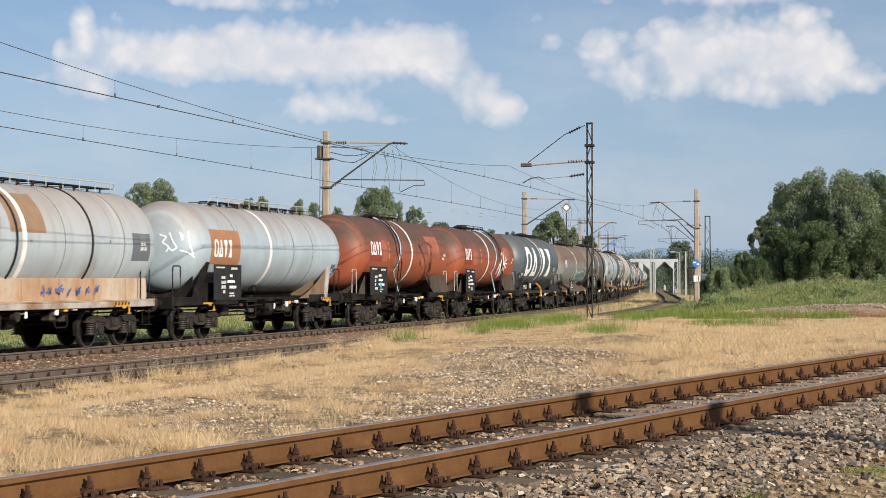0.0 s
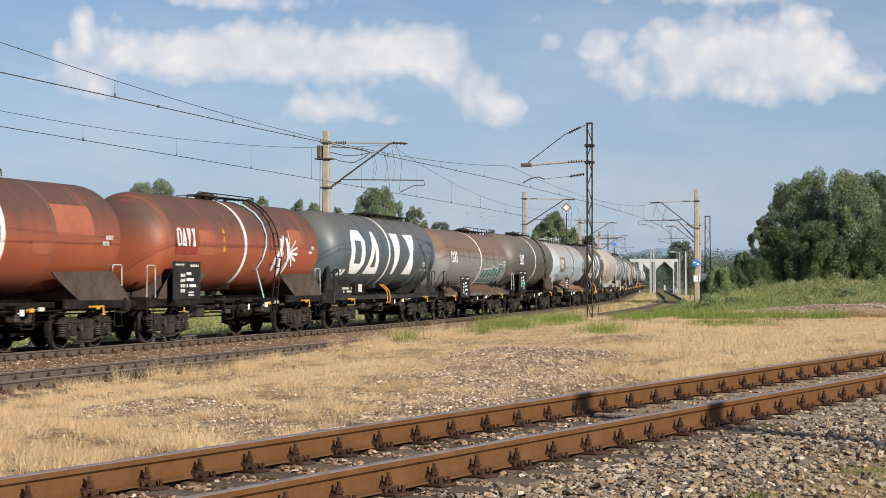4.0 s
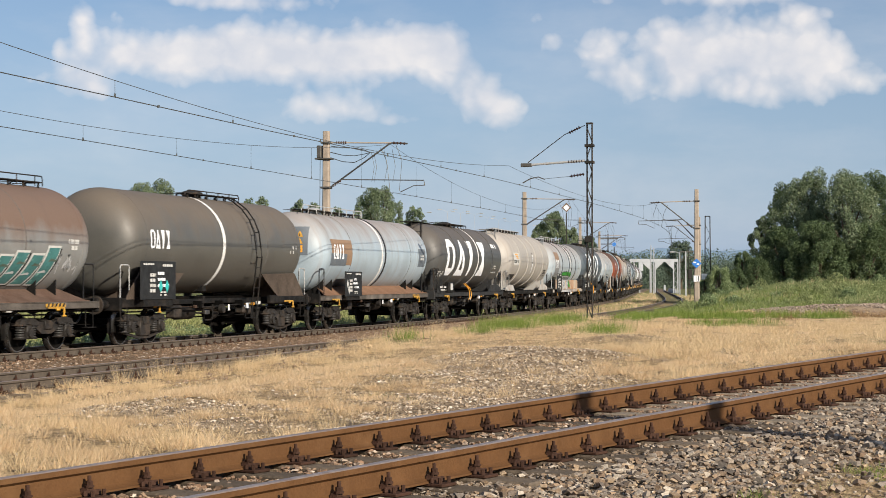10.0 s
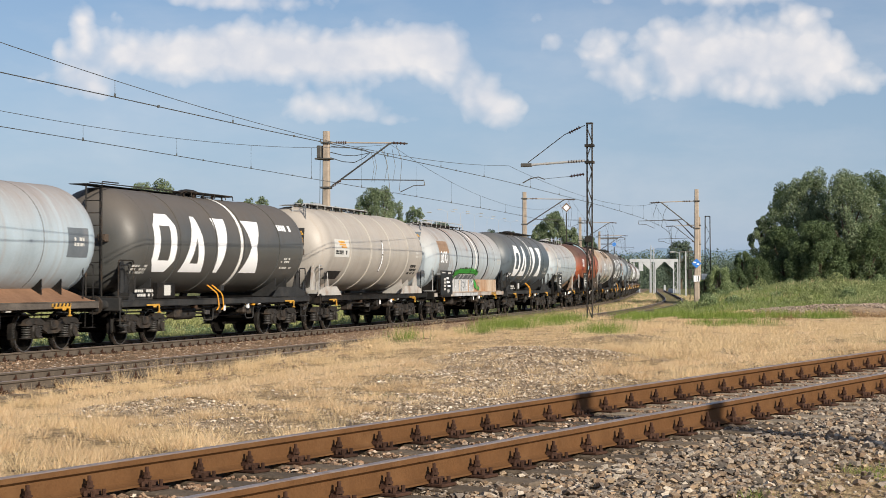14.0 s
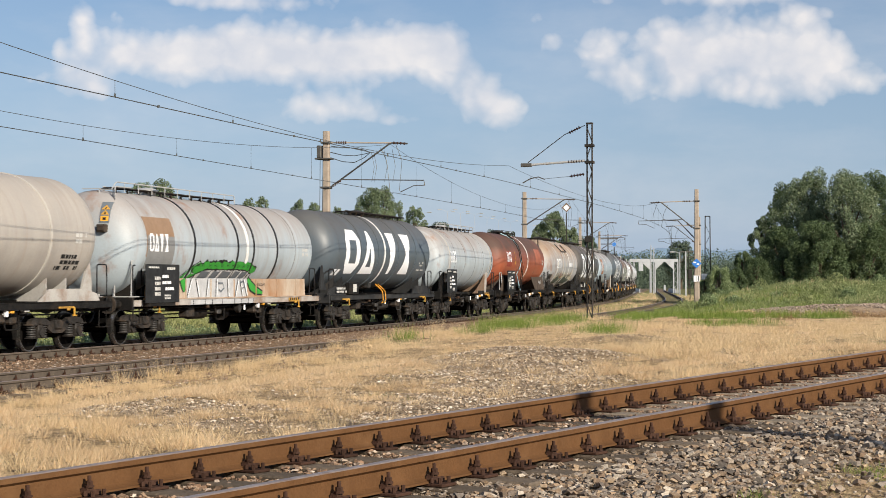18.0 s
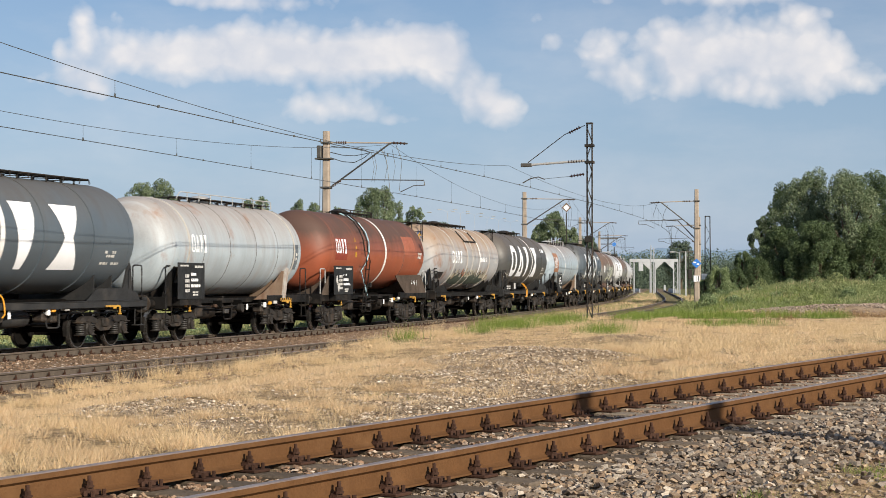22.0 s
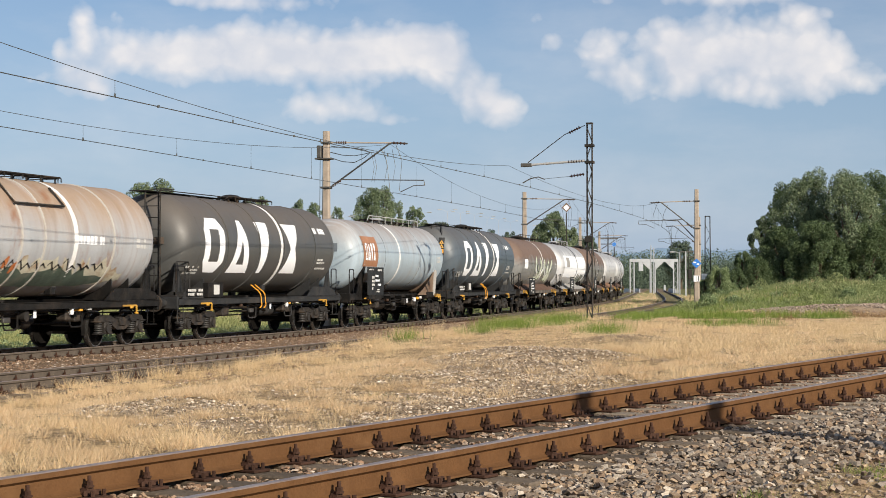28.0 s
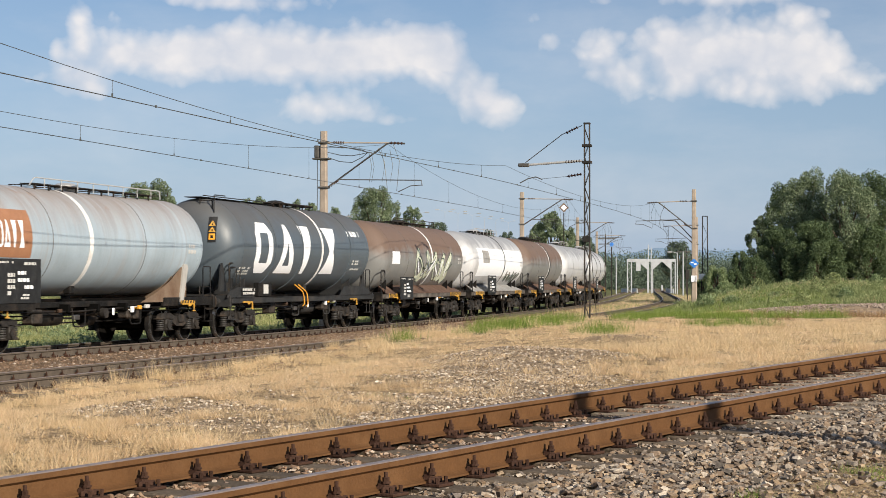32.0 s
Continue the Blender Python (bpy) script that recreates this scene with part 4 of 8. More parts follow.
def wagon(length, kind, tank, label, seed, R=1.45, zc=2.75, hoops=(), seams=(), hoop_mat=None, band=None, blocks=None, plate=None, small=None, dark_patch=None, diamonds=None, boards=(), frame_mat=None, walkway=(-2.0, 2.4), white_rails=False, ladder=None, end_stand=False, extras=None, sill="plain", bogie_kind="cast", fine_hoop=0.05, saddle_mat=None, stripes=False, shell=None, piv=None):
    """One four-axle tank wagon, built round its middle."""
    rng = random.Random(seed)
    w = empty("tank_wagon", label=label, category="tank wagon", group="wagons of the tank train")
    dark = MAT["steel_dark"] if sill in ("apron", "tall") else frame_mat or MAT["steel_dark"]
    half_l = length / 2 - 0.62           # headstock
    pivot = length / 2 - 2.48
    P = {-1: piv[0], 1: piv[1]} if piv else {-1: -pivot, 1: pivot}      # bogie centres
    rim = {-1: shell[0], 1: shell[1]} if shell else {-1: -half_l + 0.98, 1: half_l - 0.98}      # ends of the barrel
    half = -rim[-1]
    ends = []
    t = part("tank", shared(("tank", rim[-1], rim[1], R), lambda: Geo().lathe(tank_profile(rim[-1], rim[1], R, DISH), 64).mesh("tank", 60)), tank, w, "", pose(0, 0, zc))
    # hoops and weld seams round the shell
    for x in hoops:
        part("hoop", shared(("hoop", x, R, fine_hoop), lambda: hoop(x, R, fine_hoop, 0.022).mesh("hoop")), hoop_mat or tank, t, "")
    for x in seams:
        part("weld_seam", shared(("seam", x, R), lambda: hoop(x, R, 0.03, 0.004).mesh("weld_seam")), MAT["seam"], t)
    for e in (-1, 1):
        part("end_seam", shared(("seam", rim[e], R), lambda: hoop(rim[e], R, 0.035, 0.004).mesh("end_seam")), tank, t)
    if band is not None:
        part("painted_band", shared(("band", band, R, zc), lambda: decal([rect(band - 0.10, band + 0.10, -R * 1.25, R * 1.5)], R, zc, 0.007, 40).mesh("painted_band")), MAT["band"], w, "white painted band round the tank")
        part("band_clamp", Geo().box(band - 0.11, band + 0.11, -0.8, -0.6, zc - R * 0.96, zc - R * 0.8, 0.02), dark, w)
    # underframe
    for e in (-1, 1):
        if sill == "open":
            part("side_sill", shared(("sill", length, e, sill, P[-1], P[1]), lambda: Geo().box(-half_l, P[-1] + 1.4, e * 1.2 - 0.05, e * 1.2 + 0.05, 0.98, 1.22, 0.012).box(P[1] - 1.4, half_l, e * 1.2 - 0.05, e * 1.2 + 0.05, 0.98, 1.22, 0.012).box(P[-1] + 1.4, P[1] - 1.4, e * 0.9 - 0.05, e * 0.9 + 0.05, 1.02, 1.16, 0.01).mesh("side_sill", 30)), dark, w)
        else:
            part("side_sill", shared(("sill", length, e), lambda: Geo().box(-half_l, half_l, e * 1.31 - 0.03, e * 1.31 + 0.03, 1.0, 1.15, 0.010).box(-half_l, half_l, e * 1.28 - 0.07, e * 1.28 + 0.07, 1.15, 1.17, 0.004).mesh("side_sill", 30)), SILL_PALE if sill == "tall" else MAT["dusty_sill"] if sill == "apron" else dark, w)
        if sill == "apron":
            part("apron", shared(("apron", rim[-1], rim[1], e), lambda: apron_mesh(rim[-1], rim[1], e)), frame_mat, w, "sloping apron plate under the tank")
        elif sill == "tall":
            part("side_panel", shared(("tall", rim[-1], rim[1], e), lambda: side_panel_mesh(rim[-1], rim[1], e)), frame_mat, w, "ribbed upright panel under the tank")
        part("headstock", shared(("head", length, e), lambda: Geo().box(e * half_l - 0.06, e * half_l + 0.06, -1.30, 1.30, 0.90, 1.24, 0.015).mesh("headstock", 30)), dark, w)
        part("saddle", shared(("saddle", P[e], rim[e], R, zc, kind), lambda: saddle_mesh(e, abs(P[e]), abs(rim[e]), zc, R, kind)), saddle_mat or (MAT["dusty_frame"] if kind == "cradle" else MAT["tan_saddle"] if kind == "strut" and e > 0 else dark), w, "tank support cradle")
        if kind == "strut" and e > 0:
            for y in (-1.245, 1.245):
                part("strut", shared(("strut", rim[e], y), lambda: Geo().prism([(rim[e] - 1.16, 1.02), (rim[e] - 0.94, 1.02), (rim[e] - 0.62, 2.02), (rim[e] - 0.68, 2.13), (rim[e] - 0.90, 2.13), (rim[e] - 0.92, 2.02)], y - 0.03, y + 0.03).mesh("strut", 30)), MAT["pale_saddle"], w, "leaning pale strut stained with rust")
        for y in (-0.875, 0.875):
            bf = part("buffer", shared(("buffer", e), lambda: Geo().cyl((e * 0.0, 0, 0), (e * 0.30, 0, 0), 0.115, 14).cyl((e * 0.30, 0, 0), (e * 0.54, 0, 0), 0.085, 14).mesh("buffer")), dark, w, "", pose(e * (half_l + 0.06), y, 1.06))
            part("buffer_plate", shared(("plate", e), lambda: Geo().lathe([(e * 0.535, 0.24), (e * 0.56, 0.24), (e * 0.585, 0.15), (e * 0.59, 0.02)], 20).mesh("buffer_plate")), MAT["bogie"], bf)
        part("coupling", shared(("coupling", e), lambda: Geo().box(e * 0.0, e * 0.3, -0.06, 0.06, 0.96, 1.08, 0.02).tube([(e * 0.28, 0, 1.0), (e * 0.42, 0.05, 0.8), (e * 0.5, 0, 0.62), (e * 0.42, -0.05, 0.8), (e * 0.28, 0, 1.0)], 0.03, 6).mesh("coupling")), dark, w, "", pose(e * (half_l + 0.06), 0, 0))
        part("brake_hose", shared(("hose", e), lambda: Geo().tube([(0, -0.35, 1.0), (e * 0.2, -0.35, 0.95), (e * 0.34, -0.33, 0.7), (e * 0.45, -0.3, 0.6)], 0.025, 6).mesh("brake_hose")), MAT["black"], w, "", pose(e * (half_l + 0.06), 0, 0))
        bogie(w, P[e], bogie_kind, MAT["rust_frame"] if frame_mat is MAT["rust_frame"] else MAT["bogie"], ends)
        # end handrails and steps
        for y in (-1.22, 1.22):
            part("handrail", shared(("grab", e, y, length), lambda: Geo().tube(round_bend([(e * (half_l - 0.62), y, 1.1), (e * (half_l - 0.62), y, 2.08), (e * (half_l - 0.1), y, 2.08), (e * (half_l - 0.1), y, 1.1)]), 0.02, 6).mesh("handrail")), MAT["grey_rail"] if kind == "cradle" else MAT["black"], w)
            part("step", shared(("step", e, y, length), lambda: Geo().tube(round_bend([(e * (half_l - 0.5), y, 1.0), (e * (half_l - 0.5), y, 0.52), (e * (half_l - 0.12), y, 0.52), (e * (half_l - 0.12), y, 1.0)], 0.04), 0.018, 6).box(e * (half_l - 0.31) - 0.2, e * (half_l - 0.31) + 0.2, y - 0.09, y + 0.09, 0.51, 0.535, 0.005).mesh("step")), dark, w)
        lever = MAT["yellow"]
        part("brake_lever", shared(("lever", P[e]), lambda: Geo().box(P[e] - 0.50, P[e] + 0.25, -1.40, -1.37, 1.01, 1.06, 0.008).box(P[e] - 0.10, P[e] + 0.06, -1.41, -1.36, 0.96, 1.04, 0.02).box(P[e] + 0.23, P[e] + 0.27, -1.41, -1.37, 0.84, 1.04, 0.008).box(P[e] + 0.18, P[e] + 0.33, -1.415, -1.365, 0.82, 0.86, 0.01).mesh("brake_lever", 30)), lever, w, "yellow brake changeover lever")
        if e > 0 and kind in ("strut", "skirt") or stripes:
            k = 2 if stripes else 1
            x0, x1, z0, z1 = P[e] - 0.55 * k, P[e] + 0.35 * k, 1.065 - 0.02 * k, 1.085 + 0.05 * k
            bar = part("hazard_bar", shared(("hazard", P[e], k), lambda: Geo().box(x0, x1, -1.375, -1.345, z0, z1, 0.005).mesh("hazard_bar", 0)), MAT["yellow"], w, "yellow bar with black hazard stripes")
            n = 5 * k
            part("hazard_stripe", shared(("stripe", P[e], k), lambda: sum_geo(Geo().prism([(x0 + (i + 0.1) * (x1 - x0) / n, z0), (x0 + (i + 0.55) * (x1 - x0) / n, z0), (x0 + (i + 0.85) * (x1 - x0) / n, z1), (x0 + (i + 0.4) * (x1 - x0) / n, z1)], -1.379, -1.3755) for i in range(n)).mesh("hazard_stripe", 0)), MAT["black"], bar)
    # centre sill and cross beams in shade-black, deepening the dark under the tank
    part("centre_sill", shared(("centre", length), lambda: Geo().box(-half_l, half_l, -0.28, 0.28, 0.92, 1.22, 0.02).mesh("centre_sill", 30)), MAT["inner_shade"], w)
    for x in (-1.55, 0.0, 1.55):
        part("cross_beam", shared(("cross",), lambda: Geo().box(-0.05, 0.05, -1.2, 1.2, 0.9, 1.1, 0.01).mesh("cross_beam", 30)), MAT["inner_shade"], w, "", pose(x, 0, 0))
    for x, y0, ww, hh in ((-2.9, -0.95, 0.5, 0.34), (2.5, -0.9, 0.42, 0.3), (1.7, -1.05, 0.26, 0.22)):
        part("brake_box", shared(("bbox", ww), lambda: Geo().box(-ww / 2, ww / 2, -0.14, 0.14, -hh / 2, hh / 2, 0.03).mesh("brake_box", 30)), MAT["bogie"], w, "", pose(x, y0, 0.82))
    for z, y0 in ((0.95, -1.12), (0.86, -0.98)):
        part("brake_pipe", shared(("pipe", length, z), lambda: Geo().tube([(-half_l, -0.4, 0.98), (-half_l + 0.6, y0, z), (-1.0, y0, z - 0.03), (1.2, y0, z + 0.02), (half_l - 0.6, y0, z), (half_l, -0.4, 0.98)], 0.022, 6).mesh("brake_pipe")), dark, w)
    part("air_reservoir", shared(("air",), lambda: Geo().lathe([(-0.62, 0.02), (-0.6, 0.15), (-0.5, 0.2), (0.5, 0.2), (0.6, 0.15), (0.62, 0.02)], 16).mesh("air_reservoir")), dark, w, "", pose(-1.9 if seed % 2 else 0.9, -0.75, 0.78))
    part("brake_cylinder", shared(("cyl",), lambda: Geo().lathe([(-0.3, 0.02), (-0.3, 0.17), (0.15, 0.17), (0.2, 0.06), (0.5, 0.05), (0.5, 0.01)], 16).mesh("brake_cylinder")), dark, w, "", pose(0.6, -0.55, 0.7))
    part("brake_rod", shared(("rod", pivot), lambda: Geo().cyl((-pivot + 0.4, -0.3, 0.62), (pivot - 0.4, -0.3, 0.62), 0.022, 6).cyl((-pivot + 0.6, 0.35, 0.7), (pivot - 0.6, 0.35, 0.7), 0.022, 6).mesh("brake_rod")), dark, w)
    for x, z, wd, hh, mat, what in ((1.95 + 0.2 * (seed % 2), 0.98, 0.16, 0.10, "orange", "orange brake fitting"), (1.72, 0.93, 0.10, 0.16, "white", "white brake plate"), (-2.15, 0.95, 0.14, 0.09, "rust_frame", ""), (2.6, 1.0, 0.22, 0.10, "mark", "grey plate"), (-1.35, 0.78, 0.3, 0.12, "spring", "")):
        part("brake_fitting", shared(("fit", x, z), lambda: Geo().box(x - wd / 2, x + wd / 2, -1.30, -1.22, z - hh / 2, z + hh / 2, 0.015).cyl((x, -1.24, z - 0.02), (x, -0.7, z - 0.02), 0.03, 6).mesh("brake_fitting", 30)), MAT[mat], w, what)
    for x in (-0.9, 2.2):
        part("safety_loop", shared(("loop", x), lambda: Geo().tube(round_bend([(x - 0.35, -1.1, 1.0), (x - 0.3, -1.12, 0.55), (x + 0.3, -1.12, 0.55), (x + 0.35, -1.1, 1.0)], 0.1), 0.022, 6).mesh("safety_loop")), dark, w)
    vx = -0.4 + (seed % 3) * 0.35
    part("outlet_valve", shared(("valve",), lambda: Geo().cyl((0, -0.1, 1.4), (0, -0.1, 0.8), 0.12, 12).cyl((0, -1.15, 0.86), (0, 1.15, 0.86), 0.075, 10).cyl((0, -1.25, 0.86), (0, -1.12, 0.86), 0.13, 12).cyl((0, -0.6, 0.98), (0, -0.6, 1.2), 0.03, 6).cyl((-0.1, -0.6, 1.2), (0.1, -0.6, 1.2), 0.02, 6).mesh("outlet_valve")), MAT["bogie"], w, "bottom outlet pipe and valve", pose(vx, 0, 0))
    part("valve_tag", Geo().box(vx + 0.35, vx + 0.47, -1.24, -1.22, 0.80, 0.98, 0.01), MAT["white"], w, "small white tag")
    # walkway with its railing, man hatch on top
    top = zc + R
    x0, x1 = walkway
    rail_m = MAT["grey_rail"] if white_rails else MAT["mast"]
    wk = part("walkway", shared(("walk", x0, x1, R, zc), lambda: walkway_mesh(x0, x1, top)), MAT["mast"], w, "grated walkway along the tank top")
    part("railing", shared(("railing", x0, x1, R, zc, kind == "low"), lambda: railing_mesh(x0, x1, top, 0.10 if kind == "low" else 0.16 if kind == "cradle" else 0.22)), rail_m, wk)
    part("man_hatch", shared(("hatch",), lambda: Geo().lathe([(-0.1, 0.02), (-0.1, 0.28), (0.10, 0.28), (0.10, 0.33), (0.14, 0.33), (0.20, 0.2), (0.22, 0.02)], 20, "z").mesh("man_hatch")), rail_m, w, "", pose(x0 + (x1 - x0) * 0.35, 0, top))
    # number boards with unreadable lines
    for x0, x1, z0, z1 in boards:
        y, bx, bz, bw, bh = -1.52, (x0 + x1) / 2, (z0 + z1) / 2, x1 - x0, z1 - z0
        b = part("number_board", Geo().box(x0, x1, y, y + 0.025, z0, z1, 0.006), MAT["board"], w, "black number board with white lines", smooth=0)
        for i in range(3):
            part("writing", bars(bx - bw * 0.02, bx + bw * (0.16 + 0.08 * i), bz + bh * (0.12 - 0.16 * i), bz + bh * (0.24 - 0.16 * i), 1, rng, y, 0.9), MAT["white"], b, smooth=0)
        part("writing", bars(bx + bw * 0.12, bx + bw * 0.42, bz + bh * 0.34, bz + bh * 0.44, 1, rng, y, 0.95), MAT["mark"], b, smooth=0)
        part("writing", bars(bx - bw * 0.42, bx - bw * 0.12, bz + bh * 0.38, bz + bh * 0.45, 1, rng, y, 0.95), MAT["mark"], b, smooth=0)
        part("data_grid", bars(bx - bw * 0.24, bx - bw * 0.08, bz - bh * 0.34, bz + bh * 0.20, 4, rng, y, 0.95), MAT["mark"], b, smooth=0)
        part("data_grid", bars(bx + bw * 0.05, bx + bw * 0.24, bz - bh * 0.42, bz - bh * 0.28, 2, rng, y, 0.95), MAT["mark"], b, smooth=0)
        if diamonds:
            for k, dx in enumerate((0.10,) if diamonds == "teal" else (0.06, 0.24) if diamonds == "two_teal" else (-0.36, -0.28)):
                cx, cz = bx + bw * dx, bz - bh * (0.16 if "teal" in diamonds else 0.0 + 0.24 * k)
                part("hazard_diamond", Geo().prism([(cx - bw * 0.055, cz), (cx, cz - bh * 0.17), (cx + bw * 0.055, cz), (cx, cz + bh * 0.17)], y - 0.008, y - 0.001), MAT["teal" if "teal" in diamonds else "mark"], b, smooth=0)
        part("board_bracket", Geo().box(bx - bw * 0.4, bx + bw * 0.4, y + 0.025, -1.22, 1.0, z0 + 0.06), dark, b, smooth=0)
    if ladder is not None:
        part("ladder", shared(("ladder", ladder, R, zc), lambda: ladder_mesh(ladder, R, zc)), dark if not white_rails else MAT["mast"], w, "bent access ladder up the tank side")
    if end_stand:
        part("end_ladder", shared(("endladder", length, R, zc), lambda: end_ladder_mesh(-half_l, top)), rail_m, w, "ladder and platform at the tank end")
        part("walkway_run", shared(("run", length, R, zc, x0), lambda: Geo().box(-half_l + 0.15, x0, -0.26, 0.26, top + 0.015, top + 0.035).tube([(-half_l + 0.15, -0.34, top + 0.06), (x0, -0.34, top + 0.08)], 0.016, 6).mesh("walkway_run", 0)), rail_m, w)
    # blocks, panel and small marks on the shell
    if blocks:
        for q in big_shapes(blocks, -0.87, 0.77):
            part("white_block", decal(q, R, zc, 0.006, 12), MAT["white"], w, "bold white painted block")
        x = blocks[0][0]
        if end_stand:
            put_bars(w, x - 1.0, x - 0.1, -0.95, -0.65, 3, R, zc, rng, MAT["mark"])
        else:
            for dx in (0.0, 0.4):
                part("slanted_mark", decal([[(x - 1.0 + dx, -0.95), (x - 0.72 + dx, -0.95), (x - 0.55 + dx, -0.70), (x - 0.83 + dx, -0.70)]], R, zc, 0.006, 3), MAT["white"], w)
        put_bars(w, 4.3, 5.3, -0.72, -0.62, 1, R, zc, rng, MAT["mark"])
        put_bars(w, 4.3, 5.0, -0.52, -0.32, 2, R, zc, rng, MAT["mark"])
        eb = part("equipment_box", Geo().box(-4.95, -3.85, -1.40, -1.24, 1.20, 1.62, 0.012), MAT["steel_dark"], w, "equipment box on the sill")
        part("label_plate", Geo().box(-4.55, -4.15, -1.412, -1.402, 1.28, 1.56), MAT["mark"], eb, smooth=0)
        part("writing", bars(-6.2, -5.1, 1.24, 1.46, 2, rng, -1.335), MAT["mark"], w, "small white lines", smooth=0)
        for dx in (0.0, 0.34):
            part("cable_loop", Geo().tube(round_bend([(-1.2 + dx, -1.20, 1.55), (-0.85 + dx, -1.38, 1.30), (-0.80 + dx, -1.40, 0.92), (-0.82 + dx, -1.34, 0.84)], 0.12), 0.019, 6), MAT["orange"], w, "orange earthing cable loop")
        if end_stand:
            put_bars(w, 3.9, 5.2, arc_of(3.18, zc, R), arc_of(3.45, zc, R), 1, R, zc, rng, MAT["white"])
    if plate:
        x0, x1, z0, z1, pm = plate
        part("panel", decal([rect(x0, x1, arc_of(z0, zc, R), arc_of(z1, zc, R))], R, zc, 0.005, 8), pm, w, "painted panel behind the small white blocks")
    if small:
        x0, x1, z0, z1 = small
        q = (x1 - x0) / 4
        for sh in big_shapes([(x0 + i * q + 0.02, x0 + (i + 1) * q - 0.02) for i in range(4)], arc_of(z0, zc, R), arc_of(z1, zc, R)):
            part("white_block", decal(sh, R, zc, 0.009, 5), MAT["white"], w, "small white painted block")
    if not blocks:
        if dark_patch:
            lo, hi, wide = dark_patch
            part("side_patch", decal([rect(rim[1] - wide, rim[1] - 0.03, lo, hi)], R, zc, 0.004, 4), MAT["patch_grey"], w, "dark painted data patch")
            put_bars(w, rim[1] - wide * 0.72, rim[1] - wide * 0.25, lo + (hi - lo) * 0.35, lo + (hi - lo) * 0.70, 2, R, zc, rng, MAT["mark"])
        else:
            put_bars(w, rim[1] - 0.72, rim[1] - 0.18, -0.22, 0.08, 2, R, zc, rng, MAT["mark"])
    if extras:
        extras(w, t, R, zc, half, rng)
    return w, ends


def apron_mesh(x0, x1, e):
    """A plate sloping out from the tank's foot to the sill, with slanted ends and a lip."""
    sec = [(0.76, 1.50, 0.25), (1.27, 1.20, -0.35), (1.35, 1.19, -0.40), (1.35, 1.175, -0.40), (1.26, 1.18, -0.35), (0.74, 1.47, 0.25)]
    n = len(sec)
    v = [(x0 + i, e * y, z) for y, z, i in sec] + [(x1 - i, e * y, z) for y, z, i in sec]
    g = Geo().add(v, [tuple(range(n)), tuple(range(2 * n - 1, n - 1, -1))] + [(i, n + i, n + (i + 1) % n, (i + 1) % n) for i in range(n)])
    for x in (x0 + 0.25, x1 - 0.25):
        g.add([(x, e * 0.76, 1.50), (x, e * 1.30, 1.18), (x, e * 0.76, 1.18), (x + 0.02, e * 0.76, 1.50), (x + 0.02, e * 1.30, 1.18), (x + 0.02, e * 0.76, 1.18)], [(0, 1, 2), (5, 4, 3), (0, 3, 4, 1), (1, 4, 5, 2), (2, 5, 3, 0)])
    return g.mesh("apron", 30)


def side_panel_mesh(x0, x1, e):
    """Upright panel between sill and tank, with ribs and a flared far end."""
    lo, hi = sorted((e * 1.085, e * 1.105))
    g = Geo().prism([(x0 + 0.5, 1.17), (x1 + 0.38, 1.17), (x1 + 0.30, 1.74), (x0 + 0.65, 1.74)], lo, hi)
    x = x0 + 1.4
    while x < x1:
        a, b = sorted((e * 1.10, e * 1.145))
        g.box(x - 0.02, x + 0.02, a, b, 1.17, 1.72)
        x += 1.75
    a, b = sorted((e * 1.08, e * 1.34))
    return g.box(x0 + 0.5, x1 + 0.38, a, b, 1.172, 1.20, 0.005).mesh("side_panel", 30)


